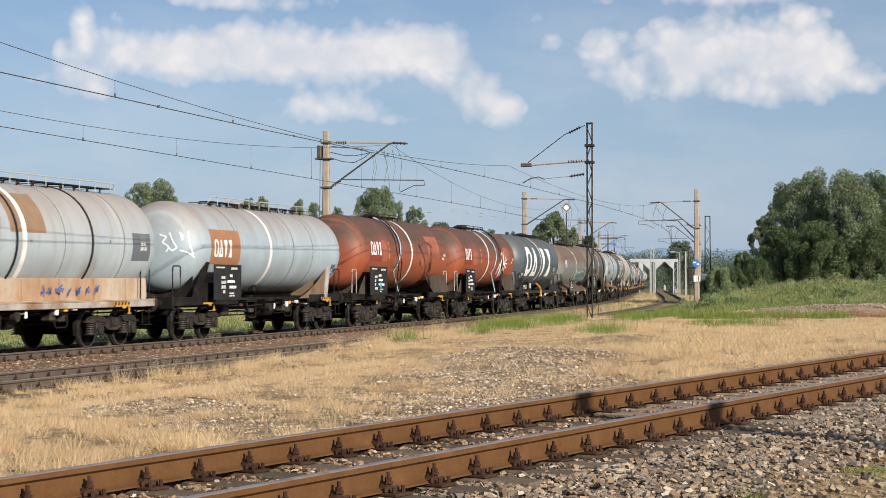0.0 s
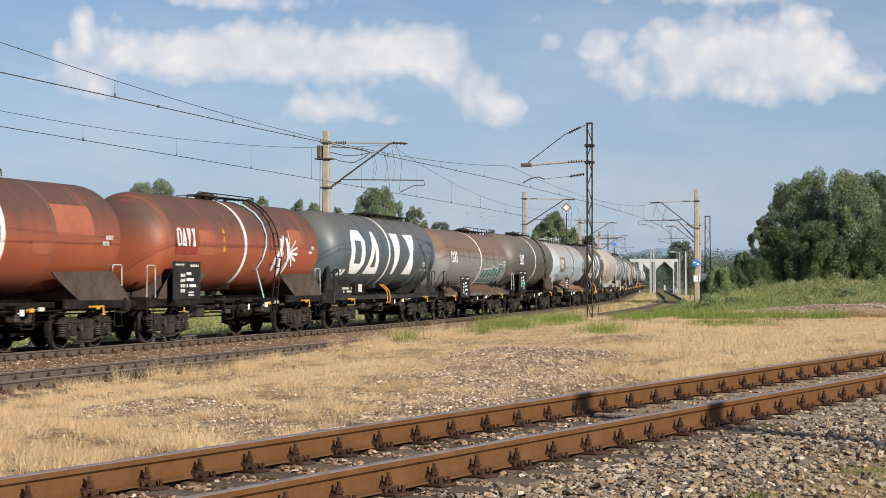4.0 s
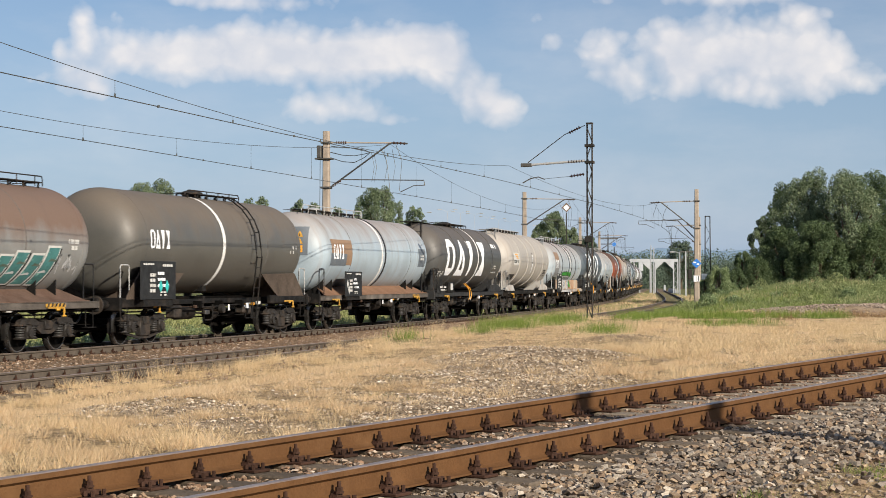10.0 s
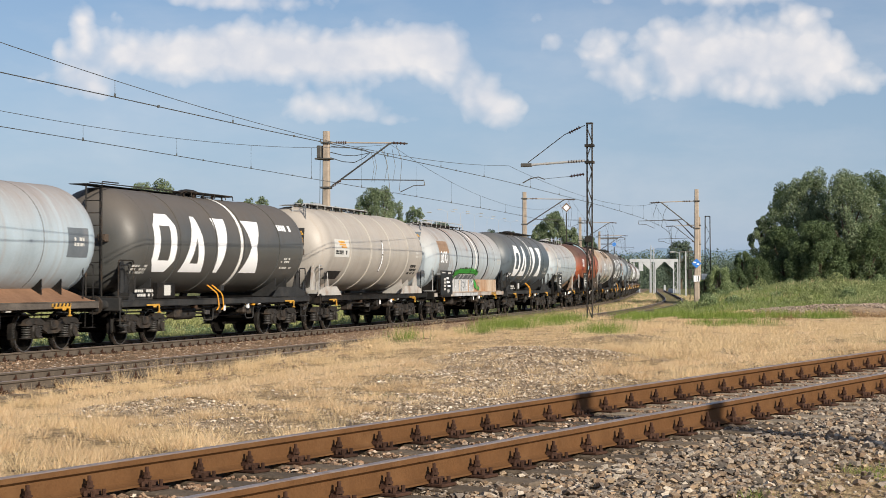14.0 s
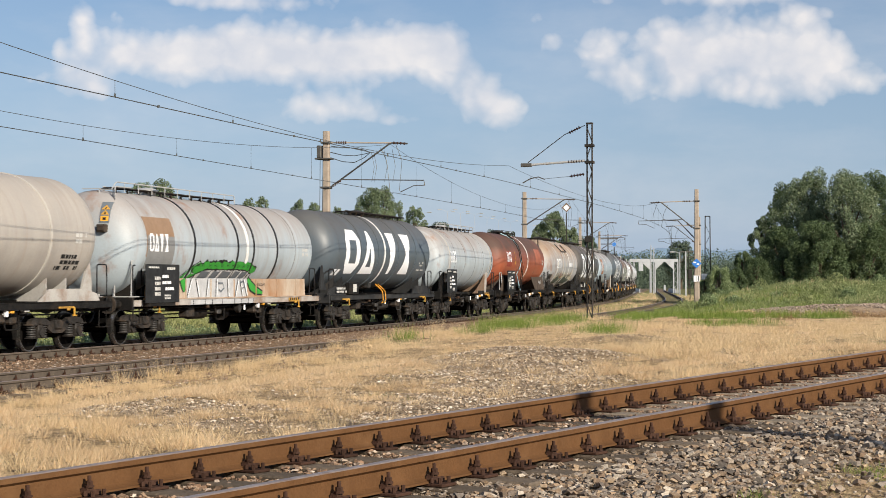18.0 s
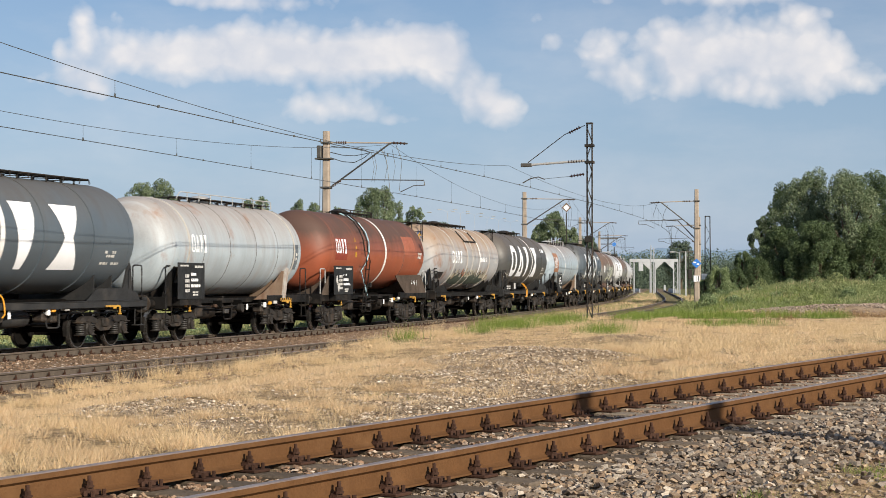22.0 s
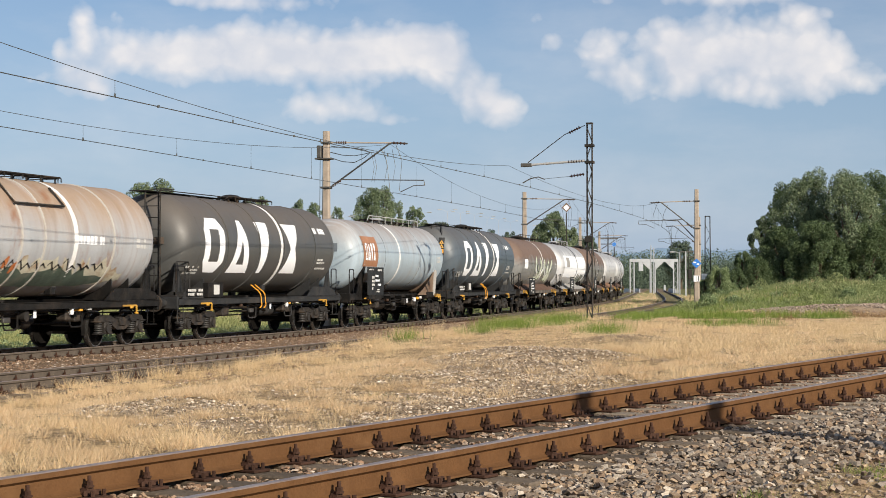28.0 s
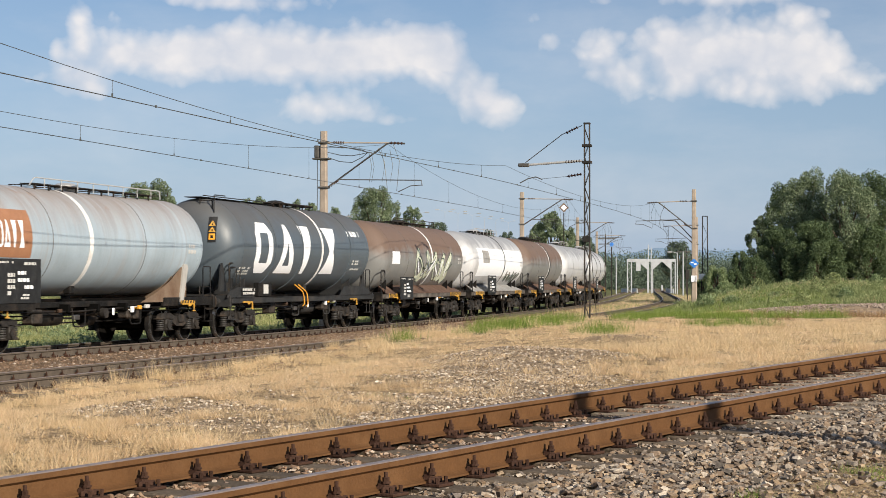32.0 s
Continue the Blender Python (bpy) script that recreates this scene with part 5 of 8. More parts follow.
def saddle_mesh(e, pivot, half, zc, R, kind):
    """Plates that carry the tank over the bogie."""
    g = Geo()
    arc = lambda y: zc - math.sqrt(max(0.0, R * R - y * y)) - 0.004
    for x in (e * pivot - 0.5, e * pivot + 0.45):
        poly = [(-1.05, 1.18)] + [(-1.05 + 2.1 * i / 10, arc(-1.05 + 2.1 * i / 10)) for i in range(11)] + [(1.05, 1.18)]
        v = [(x - 0.02, y, z) for y, z in poly] + [(x + 0.02, y, z) for y, z in poly]
        n = len(poly)
        g.add(v, [tuple(range(n)), tuple(range(2 * n - 1, n - 1, -1))] + [(i, n + i, n + (i + 1) % n, (i + 1) % n) for i in range(n)])
    for y in (-1.24, 1.24):
        if kind == "cradle":
            g.prism([(e * (pivot - 2.1), 1.88), (e * (pivot - 1.75), 1.66), (e * (pivot - 0.75), 1.19), (e * (half + 0.95), 1.19), (e * (half + 0.75), 1.40), (e * (half + 0.1), 1.92)], y - 0.015, y + 0.015)
        elif kind == "low":
            g.prism([(e * (pivot - 1.25), 1.18), (e * (half + 0.9), 1.18), (e * (half + 0.75), 1.36), (e * (half + 0.1), 1.48), (e * (pivot - 0.7), 1.48)], y - 0.015, y + 0.015)
        elif kind == "strut" and e > 0:
            g.prism([(half - 3.5, 1.10), (half - 1.0, 1.10), (half - 0.78, 2.02), (half - 0.98, 2.05), (half - 1.7, 1.66), (half - 2.6, 1.34)], y - 0.03 if y > 0 else y + 0.015, y - 0.015 if y > 0 else y + 0.03)
        elif kind == "strut":
            g.prism([(e * pivot - 1.0, 1.18), (e * pivot + 1.0, 1.18), (e * pivot + 0.62, 1.62), (e * pivot - 0.62, 1.62)], y - 0.015, y + 0.015)
    if kind == "low":
        for y in (-1.0, 1.0):
            g.prism([(e * (half + 0.35), 1.36), (e * (half + 0.95), 1.36), (e * (half + 0.82), 2.05), (e * (half + 0.74), 2.2)], y - 0.03, y + 0.03)
    if kind == "strut" and e < 0:
        for y in (-1.2, 1.2):
            g.add(*strut(e * (half + 0.7), e * (half - 0.15), y))
    return g.mesh("saddle", 30)


def strut(xa, xb, y):
    p = [(xa, 1.15), (xa - 0.25 * (1 if xa > 0 else -1), 1.15), (xb - 0.12 * (1 if xb > 0 else -1), 2.25), (xb + 0.1 * (1 if xb > 0 else -1), 2.35)]
    g = Geo().prism(p, y - 0.06, y + 0.06)
    return g.v, g.f


def walkway_mesh(x0, x1, top):
    g = Geo()
    for y in (-0.42, -0.32, -0.22, -0.12):
        g.box(x0, x1, y - 0.035, y + 0.035, top + 0.07, top + 0.09)
    x = x0 + 0.15
    while x < x1:
        for y in (-0.4, -0.05):
            g.box(x - 0.015, x + 0.015, y - 0.02, y + 0.02, top - 0.08, top + 0.07)
        g.box(x - 0.02, x + 0.02, -0.5, 0.3, top + 0.05, top + 0.07)
        x += 0.7
    return g.mesh("walkway", 0)


def railing_mesh(x0, x1, top, rise):
    g = Geo()
    y = -0.48
    g.tube(round_bend([(x0 - 0.25, y, top + 0.02), (x0, y, top + rise), (x1, y, top + rise), (x1 + 0.02, y, top - 0.02)]), 0.017, 6)
    x = x0 + 0.5
    while x < x1:
        g.cyl((x, y, top - 0.03), (x, y, top + rise), 0.013, 6)
        x += 0.85
    return g.mesh("railing", 30)


def ladder_mesh(x, R, zc):
    """Ladder bent over the tank's shoulder."""
    g = Geo()
    path = [(-1.42, 0.55), (-1.62, zc - 0.35)] + [(-(R + 0.16) * math.cos(a), zc + (R + 0.16) * math.sin(a)) for a in [radians(d) for d in (0, 15, 30, 45, 60, 72)]]
    for dx in (-0.2, 0.2):
        g.tube([(x + dx, y, z) for y, z in path], 0.022, 6)
    pts = [Vector((0, y, z)) for y, z in path]
    for a, b in zip(pts, pts[1:]):
        n = max(1, round((b - a).length / 0.32))
        for i in range(n):
            p = a.lerp(b, i / n)
            g.cyl((x - 0.2, p.y, p.z), (x + 0.2, p.y, p.z), 0.014, 6)
    return g.mesh("ladder")


def end_ladder_mesh(xe, top):
    g = Geo()
    x = xe + 0.18
    for y in (-0.62, -0.22):
        g.tube([(x, y, 1.2), (x, y, top - 0.02)], 0.022, 6)
    z = 1.5
    while z < top:
        g.cyl((x, -0.62, z), (x, -0.22, z), 0.014, 6)
        z += 0.32
    g.tube(round_bend([(x - 0.06, -0.7, 1.2), (x - 0.06, -0.7, top + 0.07), (x + 1.3, -0.5, top + 0.10)]), 0.018, 6)
    g.box(xe - 0.05, xe + 0.75, -1.25, 1.25, 1.24, 1.27, 0.005)
    g.tube(round_bend([(xe + 0.02, -1.22, 1.25), (xe + 0.02, -1.22, 2.2), (xe + 0.9, -1.22, 2.2), (xe + 0.9, -1.22, 1.25)]), 0.02, 6)
    return g.mesh("end_ladder")


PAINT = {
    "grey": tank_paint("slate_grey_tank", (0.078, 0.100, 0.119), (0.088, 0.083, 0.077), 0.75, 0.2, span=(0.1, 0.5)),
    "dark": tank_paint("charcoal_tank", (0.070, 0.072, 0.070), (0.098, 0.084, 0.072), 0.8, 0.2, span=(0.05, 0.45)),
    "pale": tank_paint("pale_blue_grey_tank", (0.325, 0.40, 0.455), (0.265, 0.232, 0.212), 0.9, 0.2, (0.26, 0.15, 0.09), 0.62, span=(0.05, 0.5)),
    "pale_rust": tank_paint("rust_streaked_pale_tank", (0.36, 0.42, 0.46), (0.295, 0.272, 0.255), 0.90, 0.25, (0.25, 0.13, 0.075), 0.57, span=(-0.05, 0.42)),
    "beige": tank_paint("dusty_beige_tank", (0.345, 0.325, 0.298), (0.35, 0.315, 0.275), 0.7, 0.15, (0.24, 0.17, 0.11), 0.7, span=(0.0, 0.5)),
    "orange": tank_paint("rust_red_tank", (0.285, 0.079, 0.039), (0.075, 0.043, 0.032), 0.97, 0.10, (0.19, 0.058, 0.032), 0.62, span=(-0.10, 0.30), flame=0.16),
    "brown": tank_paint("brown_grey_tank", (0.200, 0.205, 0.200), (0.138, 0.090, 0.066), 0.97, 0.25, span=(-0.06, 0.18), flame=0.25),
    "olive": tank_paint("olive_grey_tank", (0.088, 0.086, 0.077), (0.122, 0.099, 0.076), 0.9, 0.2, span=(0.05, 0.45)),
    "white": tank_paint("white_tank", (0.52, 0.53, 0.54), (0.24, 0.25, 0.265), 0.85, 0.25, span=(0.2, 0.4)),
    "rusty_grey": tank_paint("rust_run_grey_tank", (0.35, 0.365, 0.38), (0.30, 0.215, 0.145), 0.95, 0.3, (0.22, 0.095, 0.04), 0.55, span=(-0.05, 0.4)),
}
SKIRT = material("rusty_brown_skirt", (0.215, 0.125, 0.078), 0.75, 0.0, 0.25, 1.5, 0.2, 30.0, (0.20, 0.105, 0.062), (0.45, 0.75))
SKIRT_PALE = material("rusty_cream_skirt", (0.41, 0.345, 0.275), 0.75, 0.0, 0.2, 1.2, 0.2, 30.0, (0.30, 0.165, 0.085), (0.42, 0.68), stretch=(1.2, 1.0, 0.55))
SILL_PALE = material("stained_silver_sill", (0.36, 0.34, 0.315), 0.7, 0.0, 0.25, 1.6, 0.2, 30.0, (0.21, 0.125, 0.075), (0.46, 0.66))
SKIRT_BROWN = material("brown_skirt", (0.13, 0.085, 0.065), 0.75, 0.0, 0.3, 2.5, 0.2, 30.0, (0.09, 0.05, 0.035), (0.45, 0.75))
SKIRT_GREY = material("grey_skirt", (0.30, 0.30, 0.29), 0.7, 0.0, 0.2, 2.5, 0.2, 30.0, (0.22, 0.16, 0.12), (0.5, 0.8))
PANEL_BROWN = material("brown_panel", (0.30, 0.145, 0.075), 0.6, 0.0, 0.15, 3.0)
PANEL_TAN = material("tan_panel", (0.24, 0.155, 0.095), 0.6, 0.0, 0.15, 3.0)
PANEL_RED = material("dark_red_panel", (0.22, 0.040, 0.022), 0.6, 0.0, 0.15, 3.0)
SPRAY_GREEN = material("green_spray", (0.03, 0.26, 0.03), 0.6, 0.0, 0.2, 4.0)
SPRAY_SILVER = material("silver_spray", (0.45, 0.46, 0.47), 0.55, 0.1, 0.25, 4.0)
SPRAY_TEAL = material("teal_spray", (0.045, 0.15, 0.145), 0.6, 0.0, 0.4, 2.0)
SPRAY_LIGHT_TEAL = material("light_teal_spray", (0.16, 0.34, 0.31), 0.6, 0.0, 0.3, 3.0)
SPRAY_BLUE = material("blue_spray", (0.06, 0.12, 0.36), 0.6, 0.0, 0.3, 4.0)
SPRAY_DARK = material("dark_green_spray", (0.060, 0.085, 0.066), 0.6, 0.0, 0.4, 2.0, 0, 40, (0.16, 0.16, 0.13), (0.55, 0.75))
SPRAY_CREAM_RUST = material("cream_rust_spray", (0.44, 0.42, 0.33), 0.6, 0.0, 0.3, 3.0, 0, 40, (0.25, 0.14, 0.07), (0.5, 0.66))
SPRAY_RUST = material("orange_brown_spray", (0.36, 0.12, 0.04), 0.6, 0.0, 0.3, 3.0)
SPRAY_CREAM = material("cream_spray", (0.52, 0.56, 0.44), 0.6, 0.0, 0.25, 3.0)


# front and rear end of each wagon along the track when the clip starts
NORTH = (-3.56, -1.42, 1.28, 3.75)
SOUTH = (-3.5, -1.0, 1.1, 4.0)
ROW_A = ((-5.34, -3.67), (-3.3, -1.65), (-0.22, 1.15), (1.62, 3.3))
ROW_B = ((-5.2, -3.75), (-3.2, -1.62), (-1.23, 0.05), (1.0, 2.69))


def thin_tag(w, x0, x1, a0, a1, n, R, zc, rng, mat, label, width=0.02, flat=None, lift=0.012):
    """Quick handwriting-like loops and strokes of one thin line each."""
    d, h = (x1 - x0) / n, a1 - a0
    for i in range(n):
        cx, m = x0 + (i + 0.5) * d, 5
        pts = [(cx + d * rng.uniform(-0.5, 0.5), a0 + h * ((0.05, 0.95)[k % 2] + rng.uniform(-0.2, 0.2))) for k in range(m)]
        line = [((1 - u) ** 2 * p[0] + 2 * u * (1 - u) * q[0] + u * u * r[0], (1 - u) ** 2 * p[1] + 2 * u * (1 - u) * q[1] + u * u * r[1]) for p, q, r in zip(pts, pts[1:], pts[2:]) for u in (0.15, 0.4, 0.6, 0.85)]
        part("graffiti", swash(line, [width * (0.7 + 0.3 * math.sin(1.3 * k)) for k in range(len(line))], R, zc, lift + 0.001 * (i % 3), flat), mat, w, label)


def blue_tag(w, t, R, zc, half, rng):
    thin_tag(w, 0.9, 4.3, 1.25, 1.66, 7, R, zc, rng, SPRAY_BLUE, "thin blue spray-painted tag", 0.026, -1.15)
    part("rust_panel", decal([rect(-0.6, 1.0, 0.18, 1.25)], R, zc, 0.004, 8), PANEL_TAN, w, "tan painted panel")


def saddle_tag(w, t, R, zc, half, rng):
    thin_tag(w, 4.3, 5.3, 1.45, 1.78, 4, R, zc, rng, MAT["white"], "small white sprayed tag on the cradle plate", 0.022, -1.26)


def white_burst(w, t, R, zc, half, rng):
    scrawl(w, "graffiti", 2.3, 3.5, -1.0, 0.35, R, zc, rng, MAT["white"], SPRAY_SILVER, 3, "white sprayed scrawl")
    q = []
    for i in range(7):
        a = radians(-50 + i * 22)
        q.append([(3.4 + 0.1 * math.cos(a), 0.1 * math.sin(a) - 0.2), (3.45 + 0.1 * math.cos(a), 0.1 * math.sin(a) - 0.14), (3.4 + 0.8 * math.cos(a), 0.6 * math.sin(a) - 0.12), (3.36 + 0.8 * math.cos(a), 0.6 * math.sin(a) - 0.2)])
    part("graffiti", decal(q, R, zc, 0.008, 3), MAT["white"], w, "white sprayed rays")


def teal_piece(w, t, R, zc, half, rng):
    """Slanted block shapes in teal with white outlines, thin pale tags at both sides."""
    for i in range(6):
        x, k = 0.35 + i * 0.70, 0.42
        lo, hi = -1.14 + rng.uniform(0, 0.05), -0.12 - rng.uniform(0, 0.30)
        slab = lambda g, up: [(x - g, lo - g), (x + 0.52 + g, lo - g), (x + 0.52 + k * up + g, hi + g), (x + k * up - g, hi + g)]
        part("graffiti", decal([[(u + 0.07, v - 0.05) for u, v in slab(0.03, 1.0)]], R, zc, 0.006 + 0.0004 * i, 6), MAT["black"], w, "black sprayed shadow")
        part("graffiti", decal([slab(0.045, 1.0)], R, zc, 0.010 + 0.0004 * i, 6), MAT["mark"], w, "pale sprayed outline")
        part("graffiti", decal([slab(-0.008, 1.0)], R, zc, 0.014 + 0.0004 * i, 6), SPRAY_TEAL, w, "teal spray-painted block")
        for j in range(2):
            a = lo + (hi - lo) * (0.36 + 0.3 * j)
            u = x + k * (a - lo) / (hi - lo)
            part("graffiti", swash([(u + (0.20 if j else 0.02), a), (u + 0.30, a + 0.04), (u + (0.58 if j else 0.36), a + 0.01)], [0.012, 0.034, 0.018], R, zc, 0.019 + 0.0004 * i), SPRAY_DARK if j else SPRAY_SILVER, w, "thin sprayed stroke")
        part("graffiti", swash([(x + 0.10, lo + 0.08), (x + 0.26, lo + 0.34), (x + 0.44, hi - 0.1)], [0.02, 0.05, 0.02], R, zc, 0.019), SPRAY_LIGHT_TEAL, w, "lighter teal sprayed streak")
    thin_tag(w, -2.6, 0.2, -1.05, -0.25, 6, R, zc, rng, SPRAY_SILVER, "thin pale sprayed tag")
    thin_tag(w, 4.75, 5.8, -0.95, -0.15, 4, R, zc, rng, SPRAY_SILVER, "thin pale sprayed tag")
    ring = [(-0.1 + 0.3 * math.cos(k * 0.45), -0.6 + 0.3 * math.sin(k * 0.45)) for k in range(13)]
    part("graffiti", swash(ring, [0.025] * 13, R, zc, 0.02), SPRAY_SILVER, w, "pale sprayed curl")


def field(x0, x1, lo, hi, n, rng, jag_lo, jag_hi, R, zc, lift, flat=None, narrow=True):
    """A sprayed area with uneven upper and lower edges; lo and hi are arcs (or heights on a plane)."""
    v = []
    for i in range(n + 1):
        x = x0 + (x1 - x0) * i / n
        taper = min(1.0, 0.35 + 4.0 * min(i, n - i) / n) if narrow else 1.0
        a, b = lo + rng.uniform(0, jag_lo), hi - rng.uniform(0, jag_hi)
        m = (a + b) / 2
        for k in range(5):
            q = m + (a + (b - a) * k / 4 - m) * taper
            v.append((x, flat - lift, q) if flat is not None else (x, -(R + lift) * math.cos(q / R), zc + (R + lift) * math.sin(q / R)))
    return Geo().add(v, [(i * 5 + k, i * 5 + k + 1, i * 5 + k + 6, i * 5 + k + 5) for i in range(n) for k in range(4)])


def green_piece(w, t, R, zc, half, rng):
    """A bubbling green cloud over broad silver shapes, from the tank down over the side panel and the sill."""
    part("graffiti", field(-3.2, 1.55, -0.95, -0.36, 44, rng, 0.05, 0.10, R, zc, 0.006), MAT["black"], w, "black spray-painted outline")
    part("graffiti", field(-3.1, 1.50, -0.92, -0.41, 44, rng, 0.05, 0.09, R, zc, 0.010), SPRAY_GREEN, w, "green spray-painted cloud")
    for edge, mat, label, lift in ((0.05, MAT["black"], "black spray-painted outline", 0.008), (0.0, SPRAY_GREEN, "green spray-painted tail", 0.012)):
        part("graffiti", swash([(-2.7, -0.62), (-3.15, -0.78), (-3.5, -0.98), (-3.65, -1.12)], [0.17 + edge, 0.19 + edge, 0.17 + edge, 0.12 + edge], R, zc, lift), mat, w, label)
        part("graffiti", swash([(-3.55, 1.72), (-3.5, 1.55), (-3.45, 1.36)], [0.16 + edge, 0.13 + edge, 0.02 + edge], R, zc, lift + 0.004, -1.105), mat, w, label)
        part("graffiti", swash([(1.22, 1.72), (1.5, 1.52), (1.9, 1.38), (2.45, 1.30)], [0.06 + edge, 0.13 + edge, 0.10 + edge, 0.03 + edge], R, zc, lift + 0.004, -1.105), mat, w, label)
    for k in range(11):
        x = -3.0 + k * 0.42 + rng.uniform(-0.08, 0.08)
        d = rng.uniform(0.05, 0.12)
        part("graffiti", swash([(x, -0.50), (x + 0.05, -0.50 - d), (x + 0.13, -0.53), (x + 0.19, -0.51 - d)], [0.008, 0.016, 0.014, 0.006], R, zc, 0.015), MAT["black"], w, "black spray-painted line")
    part("graffiti", field(-2.85, 1.32, -1.14, -0.64, 40, rng, 0.01, 0.05, R, zc, 0.016), MAT["black"], w, "black spray-painted outline")
    part("graffiti", field(-2.80, 1.27, -1.14, -0.68, 40, rng, 0.01, 0.05, R, zc, 0.019), SPRAY_SILVER, w, "silver spray-painted ground")
    part("graffiti", field(-3.3, 1.2, 1.185, 1.745, 24, rng, 0.004, 0.004, R, zc, 0.0, -1.118, False), SPRAY_SILVER, w, "silver spray paint over the side panel")
    part("graffiti", field(-3.5, 1.15, 1.005, 1.145, 24, rng, 0.004, 0.004, R, zc, 0.0, -1.345, False), SPRAY_SILVER, w, "silver spray paint over the sill")
    for x, wide, lean in ((-2.62, 0.62, 0.10), (-1.80, 0.44, 0.16), (-1.12, 0.66, 0.12), (-0.22, 0.40, 0.18), (0.36, 0.42, 0.14)):
        part("graffiti", decal([[(x, -1.10), (x + wide, -1.10), (x + wide + lean, -0.76), (x + lean, -0.72)]], R, zc, 0.024, 6), MAT["patch_grey"], w, "grey sprayed shadow")
        part("graffiti", swash([(x + wide + 0.04, -1.12), (x + wide + 0.10, -0.92), (x + wide + lean + 0.05, -0.70)], [0.014, 0.022, 0.016], R, zc, 0.028), MAT["black"], w, "black spray-painted stroke")
        part("graffiti", swash([(x + wide + 0.10, -1.12), (x + wide + 0.16, -0.92), (x + wide + lean + 0.11, -0.72)], [0.02, 0.03, 0.015], R, zc, 0.026), MAT["white"], w, "white sprayed highlight")
    for x, lean in ((-3.28, 0.30), (-2.45, -0.22), (-1.95, 0.16), (-1.22, 0.03), (-0.30, -0.05), (0.22, 0.24), (0.80, -0.20), (1.16, -0.30)):
        part("graffiti", swash([(x, 1.19), (x + lean * 0.5, 1.46), (x + lean, 1.74)], [0.016, 0.028, 0.018], R, zc, 0.020, -1.105), MAT["black"], w, "black spray-painted stroke")
        part("graffiti", swash([(x - 0.06, 1.006), (x - 0.05, 1.07), (x - 0.04, 1.144)], [0.022, 0.016, 0.020], R, zc, 0.004, -1.345), MAT["black"], w, "black spray-painted stroke")
        part("graffiti", swash([(x + 0.07, 1.22), (x + lean * 0.5 + 0.08, 1.48), (x + lean + 0.07, 1.72)], [0.012, 0.03, 0.012], R, zc, 0.018, -1.105), MAT["white"], w, "white sprayed highlight")
    for loop in ([(-1.05, 1.60), (-0.72, 1.60), (-0.62, 1.46), (-0.85, 1.36), (-1.02, 1.42)], [(0.62, 1.62), (0.85, 1.66), (0.98, 1.50), (0.78, 1.44)]):
        part("graffiti", swash(loop, [0.03] * len(loop), R, zc, 0.022, -1.105), MAT["patch_grey"], w, "grey spray-painted stroke")
    for k in range(5):
        x = 1.95 + k * 0.14
        part("graffiti", swash([(x, 1.50), (x + 0.05, 1.62), (x + 0.09, 1.52), (x + 0.14, 1.60)], [0.006, 0.012, 0.012, 0.006], R, zc, 0.018, -1.105), MAT["black"], w, "thin black tag")


def rust_top(w, t, R, zc, half, rng):
    part("graffiti", field(-3.5, 4.6, -1.32, -0.42, 46, rng, 0.05, 0.42, R, zc, 0.006), SPRAY_CREAM_RUST, w, "cream and rust flame edge")
    part("graffiti", field(-3.3, 3.6, -1.36, -0.66, 34, rng, 0.04, 0.30, R, zc, 0.010), SPRAY_DARK, w, "dark green spray-painted field")
    for i in range(9):
        x = -3.1 + i * 0.72
        q = [(x, -0.72 + rng.uniform(-0.1, 0.1)), (x + 0.16, -0.58 + rng.uniform(-0.08, 0.08)), (x + 0.34, -0.80), (x + 0.5, -0.64 + rng.uniform(-0.1, 0.1)), (x + 0.7, -0.76)]
        part("graffiti", swash(q, [0.01, 0.028, 0.035, 0.028, 0.01], R, zc, 0.016), MAT["black"], w, "black jagged sprayed line")
    for x, z in ((-1.5, -0.62), (-1.1, -0.75)):
        part("graffiti", swash([(x, z - 0.16), (x + 0.08, z), (x + 0.16, z + 0.14)], [0.04, 0.10, 0.03], R, zc, 0.016), SPRAY_RUST, w, "orange-brown sprayed flame")
    hf = part("hatch_frame", Geo().tube([(x, -math.sqrt((R + 0.06) ** 2 - (z - zc) ** 2), z) for x, z in ((-1.0, 3.9), (-1.0, 3.45), (1.3, 3.45), (1.3, 3.9))], 0.03, 6), MAT["mast"], w, "bent frame on the tank side")
    part("dark_panel", decal([rect(-6.0, -4.9, arc_of(1.78, zc, R), arc_of(2.06, zc, R))], R, zc, 0.006, 3), MAT["black"], w, "black painted patch")
    put_bars(w, 1.6, 3.1, arc_of(2.5, zc, R), arc_of(2.8, zc, R), 1, R, zc, rng, MAT["white"])


def cream_piece(w, t, R, zc, half, rng):
    scrawl(w, "graffiti", -1.9, 3.9, -1.1, 0.35, R, zc, rng, SPRAY_CREAM, SPRAY_DARK, 6, "cream spray-painted shapes", MAT["white"], None, 0.42)
    part("white_panel", decal([rect(-5.6, -4.5, arc_of(2.33, zc, R), arc_of(2.82, zc, R))], R, zc, 0.006, 4), MAT["white"], w, "white painted patch")


